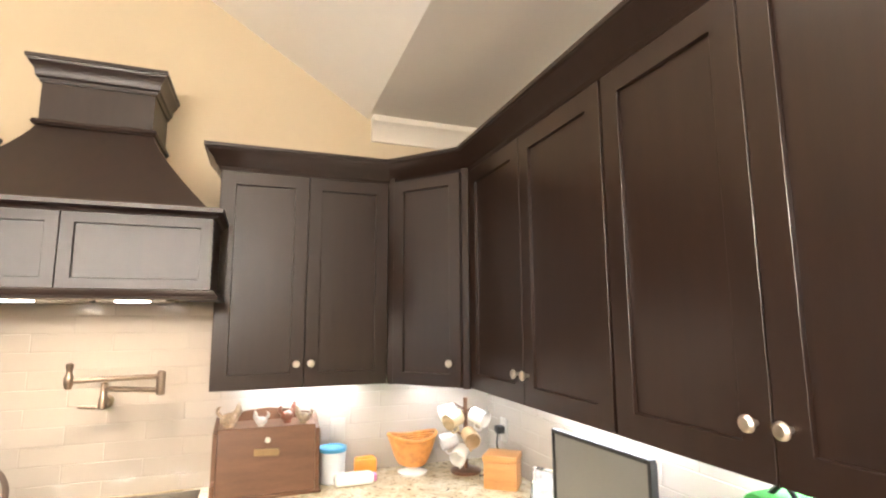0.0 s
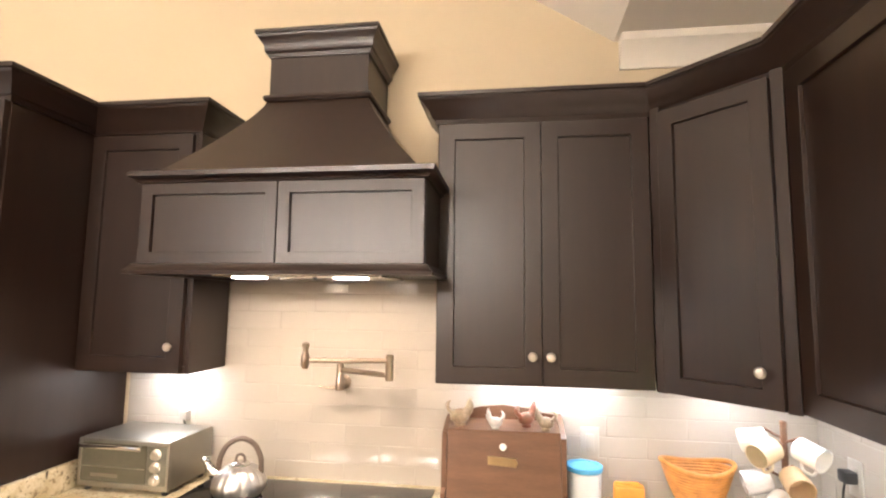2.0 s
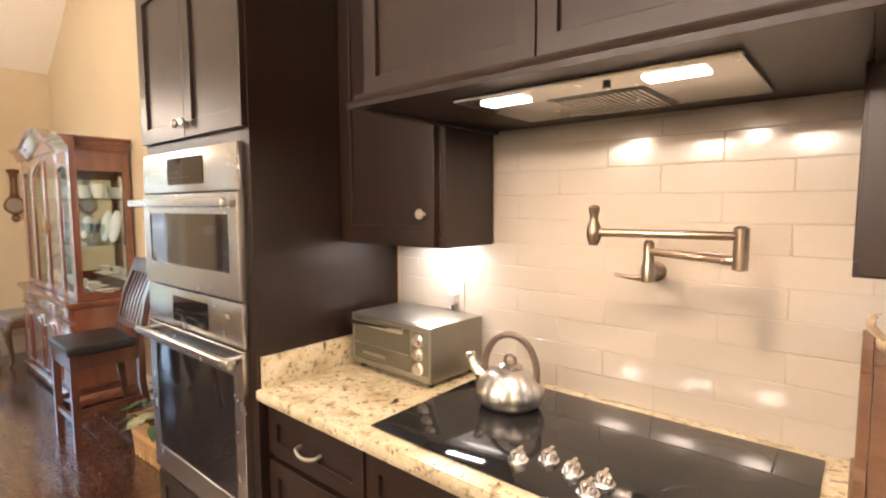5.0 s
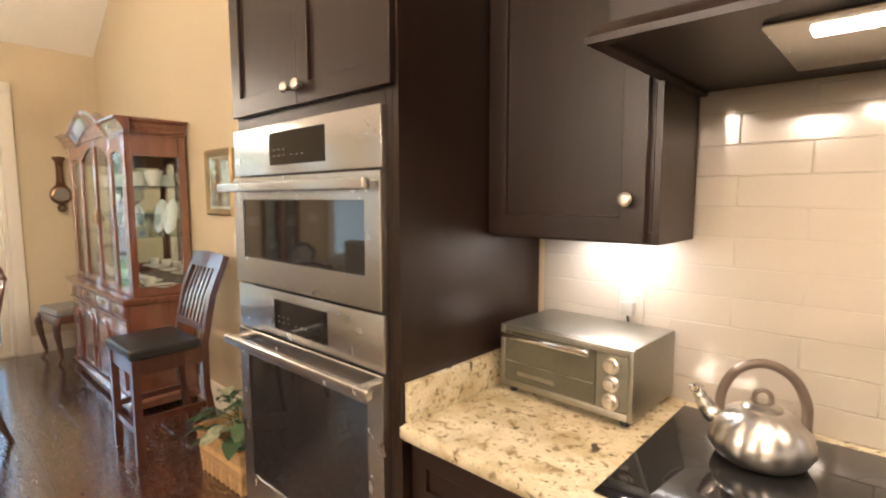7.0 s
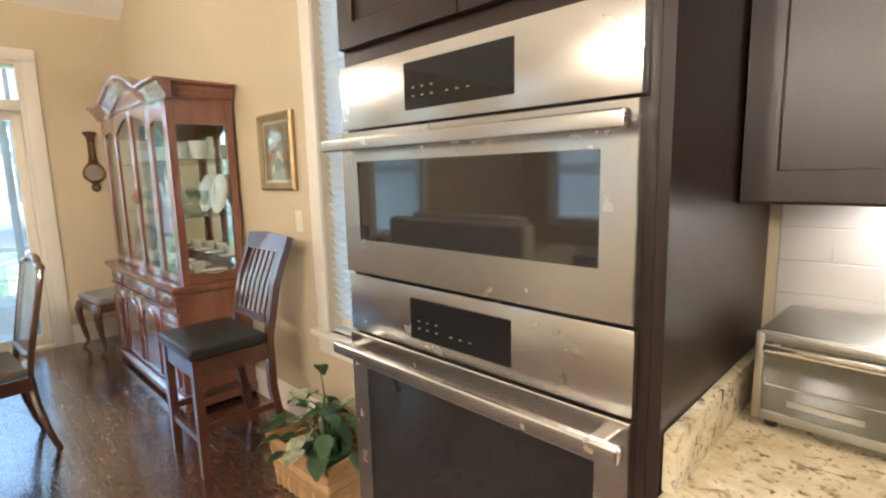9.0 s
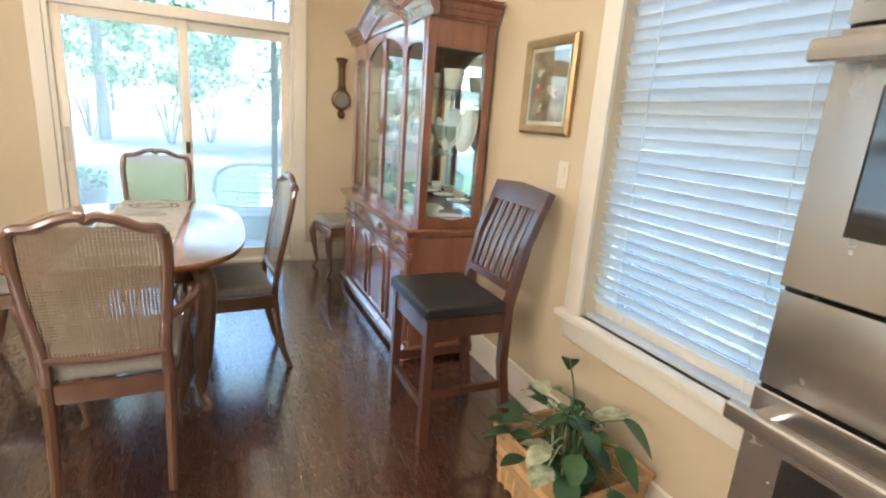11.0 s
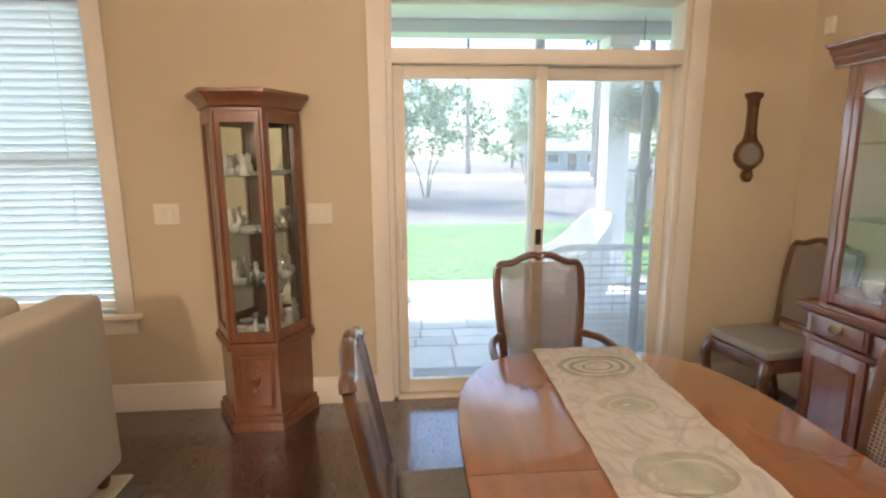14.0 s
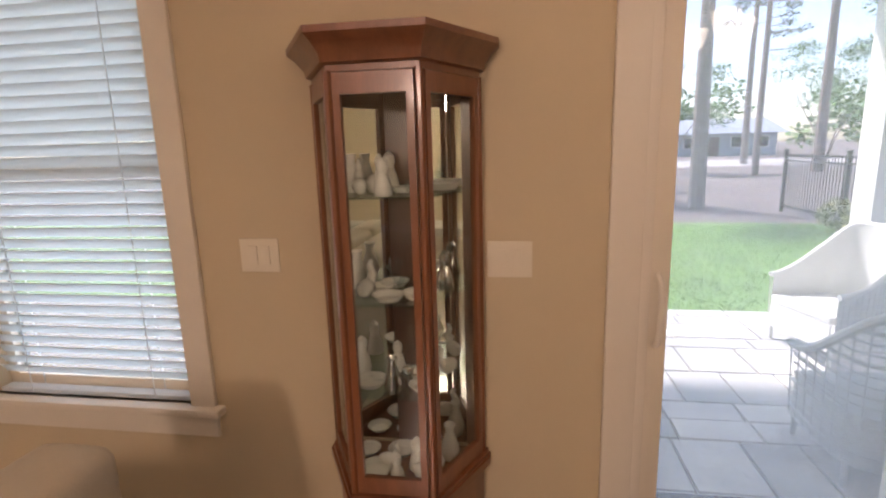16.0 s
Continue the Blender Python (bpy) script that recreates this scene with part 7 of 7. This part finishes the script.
solid("door_mat", B((-5.66, 1.46, -0.079, -5.27, 2.04, -0.066), (-5.64, 1.48, -0.066, -5.29, 2.02, -0.060), bevel=0.003), mat("dark_coir_mat", (0.06, 0.06, 0.065), 0.95, vary=0.3, scale=50), "dark grey door mat on the patio", "door mat")

# hanging fern
fn = thing("hanging_fern", "lush green fern in a hanging basket", "plant", (-7.95, 4.2, 1.75))
part("pot", lathe(bmesh.new(), [(0.08, 1.78), (0.14, 1.86), (0.15, 1.93), (0.14, 1.93), (0.02, 1.9)], 18, (-7.95, 4.2, 0)), BRONZE, fn)
bm = bmesh.new()
for k in range(3):
    a = k * 2.1
    tube(bm, [(-7.95 + 0.14 * math.cos(a), 4.2 + 0.14 * math.sin(a), 1.93), (-7.95, 4.2, 2.35)], 0.003, 5)
tube(bm, [(-7.95, 4.2, 2.34), (-7.95, 4.2, 3.08)], 0.004, 5)
part("chain", bm, IRON, fn)
bm = bmesh.new()
for i in range(430):
    a, r, up = gr.uniform(0, 6.28), gr.uniform(0.24, 0.58), gr.uniform(0.06, 0.42)
    pts = smooth_path([(-7.95, 4.2, 1.92), (-7.95 + 0.6 * r * math.cos(a), 4.2 + 0.6 * r * math.sin(a), 1.92 + up), (-7.95 + r * math.cos(a), 4.2 + r * math.sin(a), 1.92 + up * 0.3 - gr.uniform(0, 0.26))], 6)
    for k in range(1, len(pts)):
        p, d = pts[k], (pts[k] - pts[k - 1]).normalized()
        s = d.cross(Vector((0, 0, 1))).normalized() * 0.048 * (1.1 - k / len(pts))
        for sg in (-1, 1):
            bm.faces.new([bm.verts.new(q) for q in (p, p + s * sg + d * 0.012, p + s * sg * 0.9 + d * 0.026)])
part("fronds", bm, DARKLEAF, fn, smooth=0)

# wicker seats
def wicker(name, label, w, m, ha=0.60, hb=0.90, step=1, bar=0.0055, fibre=WICKER):
    """A rounded wicker seat that faces -y."""
    c = thing(name, label, "patio chair", group="wicker patio seats")
    d, sh = 0.6, 0.38
    path = [(-w / 2, -d / 2 + 0.02), (-w / 2 - 0.01, 0.0), (-w / 2 + 0.05, d / 2 - 0.08), (-w / 4, d / 2), (0, d / 2 + 0.02), (w / 4, d / 2), (w / 2 - 0.05, d / 2 - 0.08), (w / 2 + 0.01, 0.0), (w / 2, -d / 2 + 0.02)]
    line = smooth_path([(x, y, 0) for x, y in path], 7)
    n = len(line)
    top = [ha + (hb - ha) * (0.5 - 0.5 * math.cos(math.pi * min(1, max(0, (0.5 - abs(i / (n - 1) - 0.5)) / 0.36)))) for i in range(n)]
    bm = bmesh.new()
    for i in range(0, n, step):
        tube(bm, [(line[i].x, line[i].y, 0.12), (line[i].x * 1.03, line[i].y * 1.03, top[i])], 0.0045, 4)
    for k in range(15):
        z = 0.13 + k * 0.05
        run = [(p.x, p.y, z) for p, t in zip(line, top) if t > z]
        if len(run) > 3:
            tube(bm, run, bar if k % 3 == 1 else 0.0055, 5)
    part("woven_shell", bm, fibre, c)
    bm = bmesh.new()
    low = sh if step > 1 else None
    wall = [[bm.verts.new((p.x * q, p.y * q, z)) for q, z in ((0.985, 0.12), (0.985, low or t - 0.01), (0.97, low or t - 0.01), (0.97, 0.12))] for p, t in zip(line, top)]
    for a, b in zip(wall, wall[1:]):
        for k in range(4):
            bm.faces.new((a[k], b[k], b[(k + 1) % 4], a[(k + 1) % 4]))
    bm.faces.new(wall[0]), bm.faces.new(wall[-1][::-1])
    part("woven_lining", bm, fibre, c)
    part("rolled_edge", tube(bmesh.new(), [(p.x * 1.03, p.y * 1.03, t) for p, t in zip(line, top)], 0.024, 8), fibre, c)
    part("seat", B((-w / 2 + 0.03, -d / 2, sh - 0.06, w / 2 - 0.03, d / 2 - 0.06, sh), bevel=0.02), fibre, c)
    part("skirt", B((-w / 2 + 0.03, -d / 2 + 0.005, 0.12, w / 2 - 0.03, -d / 2 + 0.02, sh - 0.061)), fibre, c)
    for x in (-w / 2 + 0.03, w / 2 - 0.03):
        for y in (-d / 2 + 0.03, d / 2 - 0.12):
            part("leg", tube(bmesh.new(), [(x, y, 0), (x, y, 0.14)], 0.016, 8), fibre, c)
    c.matrix_basis = m


# the loveseat's grey is white wicker with the porch shade put into its colour
wicker("wicker_loveseat", "wicker loveseat on the patio, colour greyed for porch shade", 1.28, pose(-6.0, 3.10, -0.08, 0, 0, -90), 0.54, 0.92, 2, 0.011, mat("shade_grey_wicker", (0.42, 0.44, 0.44), 0.6, vary=0.15, scale=30))
wicker("wicker_chair", "white wicker armchair near the porch column", 0.66, pose(-7.55, 3.37, -0.08, 0, 0, 12), 0.54, 0.96)
# planter beyond the door
pp = thing("patio_planter", "dark pot of leafy plants on the patio", "planter", (-7.9, 1.0, -0.08))
part("pot", lathe(bmesh.new(), [(0.13, -0.078), (0.17, 0.1), (0.19, 0.24), (0.17, 0.24), (0.02, 0.2)], 20, (-7.9, 0.98, 0)), IRON, pp)


def leaves(bm, rnd, n, centre, size, s, shell=0.35):
    for i in range(n):
        v = Vector((rnd.gauss(0, 1), rnd.gauss(0, 1), rnd.gauss(0, 1))).normalized() * rnd.uniform(shell, 1.0)
        p = Vector((centre[0] + v.x * size[0], centre[1] + v.y * size[1], centre[2] + v.z * size[2]))
        a = Vector((rnd.uniform(-1, 1), rnd.uniform(-1, 1), rnd.uniform(-0.6, 0.6))).normalized()
        b = a.cross(Vector((rnd.uniform(-1, 1), rnd.uniform(-1, 1), 1))).normalized()
        k = s * rnd.uniform(0.6, 1.3)
        q = [bm.verts.new(p + a * k), bm.verts.new(p + b * k * 0.5), bm.verts.new(p - a * k), bm.verts.new(p - b * k * 0.5)]
        bm.faces.new(q)


tr = random.Random(21)
bm = bmesh.new()
leaves(bm, tr, 420, (-7.9, 0.98, 0.36), (0.26, 0.26, 0.18), 0.04)
part("foliage", bm, DARKLEAF, pp, smooth=0)


def tree(name, label, at, stems, crowns, leaf_mat, leaf_size, count, bark=BARK):
    """stems: lines of points with radii; crowns: clumps (centre, size) that hold the leaves."""
    t = thing(name, label, "tree", at)
    bm = bmesh.new()
    for pts, r0, r1 in stems:
        sp = smooth_path([Vector(at) + Vector(p) for p in pts], 4)
        tube(bm, sp, [r0, r1], 9)
    part("trunk", bm, bark, t)
    bm = bmesh.new()
    for c, s in crowns:
        leaves(bm, tr, count, Vector(at) + Vector(c), s, leaf_size)
    part("crown", bm, leaf_mat, t, smooth=0)


def myrtle(at, h, seed, n=4):
    r = random.Random(seed)
    stems, crowns = [], []
    for i in range(n):
        a = i * 6.28 / n + r.uniform(-0.4, 0.4)
        e = (math.cos(a) * h * 0.28, math.sin(a) * h * 0.28, h * 0.6)
        stems.append(([(math.cos(a) * 0.08, math.sin(a) * 0.08, -0.05), (e[0] * 0.3, e[1] * 0.3, h * 0.25), (e[0] * 0.7, e[1] * 0.7, h * 0.45), e], 0.05, 0.015))
        for k in range(4):
            crowns.append(((e[0] * r.uniform(0.3, 1.5), e[1] * r.uniform(0.3, 1.5), h * r.uniform(0.42, 0.98)), (h * 0.15, h * 0.15, h * 0.085)))
    for k in range(5):
        crowns.append(((r.uniform(-0.2, 0.2) * h, r.uniform(-0.25, 0.25) * h, h * r.uniform(0.6, 1.0)), (h * 0.13, h * 0.13, h * 0.08)))
    tree("crepe_myrtle", "multi-stemmed green crepe myrtle in the pine straw", at, stems, crowns, TREELEAF, 0.085, 230)


def pine(at, h, r, seed, low=0.45):
    rr = random.Random(seed)
    lean = rr.uniform(-0.3, 0.3)
    stems = [([(0, 0, -0.1), (lean * 0.2, lean * 0.1, h * 0.3), (lean * 0.5, -lean * 0.2, h * 0.7), (lean, 0, h)], r, r * 0.3)]
    crowns = []
    for k in range(16):
        z = h * rr.uniform(low, 1.0)
        a, l = rr.uniform(0, 6.28), h * rr.uniform(0.05, 0.16)
        stems.append(([(lean * z / h, 0, z), (math.cos(a) * l * 0.6 + lean * z / h, math.sin(a) * l * 0.6, z + 0.1), (math.cos(a) * l + lean * z / h, math.sin(a) * l, z + 0.25)], r * 0.18, r * 0.05))
        crowns.append(((math.cos(a) * l + lean * z / h, math.sin(a) * l, z + 0.2), (0.9, 0.9, 0.45)))
    tree("pine_tree", "tall bare-stemmed pine tree with sparse needles", at, stems, crowns, PINELEAF, 0.14, 90)


myrtle((-22.0, 0.95, GZ - 0.03), 5.6, 1)
myrtle((-23.6, 2.3, GZ - 0.03), 4.6, 2, 3)
myrtle((-24.5, -2.0, GZ - 0.03), 5.2, 3)
myrtle((-33.0, 9.0, GZ - 0.03), 6.0, 4)
myrtle((-25.5, 15.5, GZ - 0.03), 7.0, 5)
myrtle((-40.0, 20.5, GZ - 0.03), 8.0, 6)
for x, y, h, r in ((-17.0, 5.4, 17, 0.20), (-23.0, -1.3, 18, 0.22), (-43, 16.9, 20, 0.25), (-32, 16.0, 19, 0.27), (-36, -6, 20, 0.25), (-30, 12.2, 19, 0.16), (-55, 8, 22, 0.3), (-58, 24, 22, 0.3), (-26, 14.5, 18, 0.2), (-62, -14, 22, 0.3)):
    pine((x, y, GZ - 0.03), h, r, int(x * 7 + y))
for i in range(16):
    x, y, h = -75 - 10 * tr.random(), -70 + i * 10 + tr.uniform(-3, 3), tr.uniform(7, 12)
    cr = [((tr.uniform(-2.5, 2.5), tr.uniform(-4, 4), h * tr.uniform(0.2, 0.9)), (2.2, 2.6, 1.6)) for k in range(12)]
    tree("far_tree", "distant leafy green tree beyond the road", (x, y, GZ - 0.05), [([(0, 0, -0.1), (0.1, 0, h * 0.5), (0, 0, h * 0.85)], 0.25, 0.08)], cr, TREELEAF, 0.5, 60)

# fence
fe = thing("metal_fence", "black metal picket fence beside the lawn", "fence", (-11.5, 7.1, GZ))
fy, fz = 7.1, GZ - 0.02
for i in range(90):
    x = -16.4 + i * 0.105
    if i % 22 == 0:
        part("post", B((x - 0.03, fy - 0.03, fz, x + 0.03, fy + 0.03, fz + 1.42), (x - 0.036, fy - 0.036, fz + 1.42, x + 0.036, fy + 0.036, fz + 1.45)), IRON, fe)
    else:
        part("picket", B((x - 0.008, fy - 0.008, fz + 0.08, x + 0.008, fy + 0.008, fz + 1.36)), IRON, fe)
for z in (0.14, 1.18, 1.3):
    part("rail", B((-16.4, fy - 0.014, fz + z, -7.0, fy + 0.014, fz + z + 0.03)), IRON, fe)
for i in range(7):
    x = -13.2 + i * 0.75
    sh = thing("shrub", "yellow-green rounded shrub along the fence", "shrub", (x, 6.55, GZ), group="shrubs along the fence")
    bm = bmesh.new()
    leaves(bm, tr, 420, (x, 6.55, GZ + 0.32), (0.42, 0.36, 0.32), 0.05, 0.5)
    part("foliage", bm, SHRUBLEAF, sh, smooth=0)
    part("stem", tube(bmesh.new(), [(x, 6.55, GZ - 0.03), (x, 6.55, GZ + 0.3)], [0.03, 0.015], 7), BARK, sh)
# house across the road
hs = thing("far_house", "low blue-grey house with grey roof across the road", "house", (-70, 20, GZ))
part("wall", B((-75, 18.5, GZ - 0.03, -65, 29, 2.3)), mat("blue_grey_siding", (0.36, 0.40, 0.44), 0.8, vary=0.08), hs)
bm = prism(bmesh.new(), [(-76, 2.3), (-64, 2.3), (-70, 4.1)], 17.8, 29.8, "y")
part("roof", bm, mat("grey_shingle_roof", (0.27, 0.31, 0.36), 0.9, vary=0.2, scale=1), hs)
for y in (20, 25, 27.4):
    wdw = part("window", B((-64.99, y - 0.7, 0.8, -64.93, y + 0.7, 1.9)), BLACKGLASS, hs)
    part("window_frame", B((-64.99, y - 0.8, 0.7, -64.92, y - 0.71, 2.0), (-64.99, y + 0.71, 0.7, -64.92, y + 0.8, 2.0), (-64.99, y - 0.71, 1.91, -64.92, y + 0.71, 2.0), (-64.99, y - 0.71, 0.7, -64.92, y + 0.71, 0.79)), WHITEP, wdw)
part("door", B((-64.99, 21.9, GZ, -64.92, 23.0, 1.95)), DARKWOOD, hs)

# flagstones
sr = random.Random(9)
x = WEST - T - 0.035
while x > -8.4:
    dpt = sr.choice((0.22, 0.34, 0.34, 0.46))
    x0 = max(-8.49, x - dpt)
    y = -1.6 + sr.uniform(0, 0.4)
    while y < 6.4:
        w = sr.choice((0.3, 0.36, 0.45, 0.55, 0.68))
        bm = bmesh.new()
        poly = [(x - 0.008 - sr.uniform(0, 0.008), y + 0.008 + sr.uniform(0, 0.006)), (x - 0.008, y + w - 0.008 - sr.uniform(0, 0.006)), (x0 + 0.008, y + w - 0.008), (x0 + 0.008 + sr.uniform(0, 0.006), y + 0.008)]
        prism(bm, poly, -0.11, -0.082 + sr.uniform(0, 0.004))
        part("flagstone", bm, STONE, patio, smooth=0)
        y += w
    x = x0

# ---- pieces of walls and floors ----
north_put = lambda u, z: pose(u, NORTH - 0.0065, z)
ROW = 0.9085 + 6 * 0.0785
tiled(wall_n, 0.17, EAST - 0.006, 0.9165, ROW, north_put)
tiled(wall_n, 0.63, 1.61, ROW, 1.744, north_put)
tiled(wall_e, 0.62, NORTH - 0.012, 0.9165, UB - 0.002, lambda u, z: pose(EAST - 0.0065, u, z, 0, 0, 90))


def plank_mesh(l, w):
    bm = B((-l / 2, -w / 2, -0.011, l / 2, w / 2, 0.0), bevel=0.0008, seg=1)
    finish(bm, 0)
    me = bpy.data.meshes.new("floorboard")
    bm.to_mesh(me)
    bm.free()
    me.materials.append(FLOORWOOD)
    return me


PW = 0.127
rng = random.Random(4)
lengths = (0.9, 1.2, 1.5, 1.8)
plank = {l: plank_mesh(l - 0.002, PW - 0.0009) for l in lengths}
rest = bmesh.new()
made = 0
y = NORTH - PW / 2
while y > SOUTH:
    x = WEST - rng.uniform(0, 0.8)
    while x < EAST:
        l = rng.choice(lengths)
        near = x >= WEST and x + l / 2 < 0.3 and y > 0.0
        if near and made < 300:
            o = new("floorboard", plank[l])
            o.parent = floor
            o.matrix_basis = pose(x + l / 2, y, rng.uniform(-0.0006, 0.0004))
            made += 1
        else:
            a, b = max(x, WEST), min(x + l, EAST)
            if b - a > 0.02:
                box(rest, a + 0.001, y - PW / 2 + 0.00045, -0.011, b - 0.001, y + PW / 2 - 0.00045, rng.uniform(-0.0006, 0.0002))
        x += l
    y -= PW
r = part("floorboards", rest, FLOORWOOD, floor, smooth=0)
tagged(r, kind="stuff")
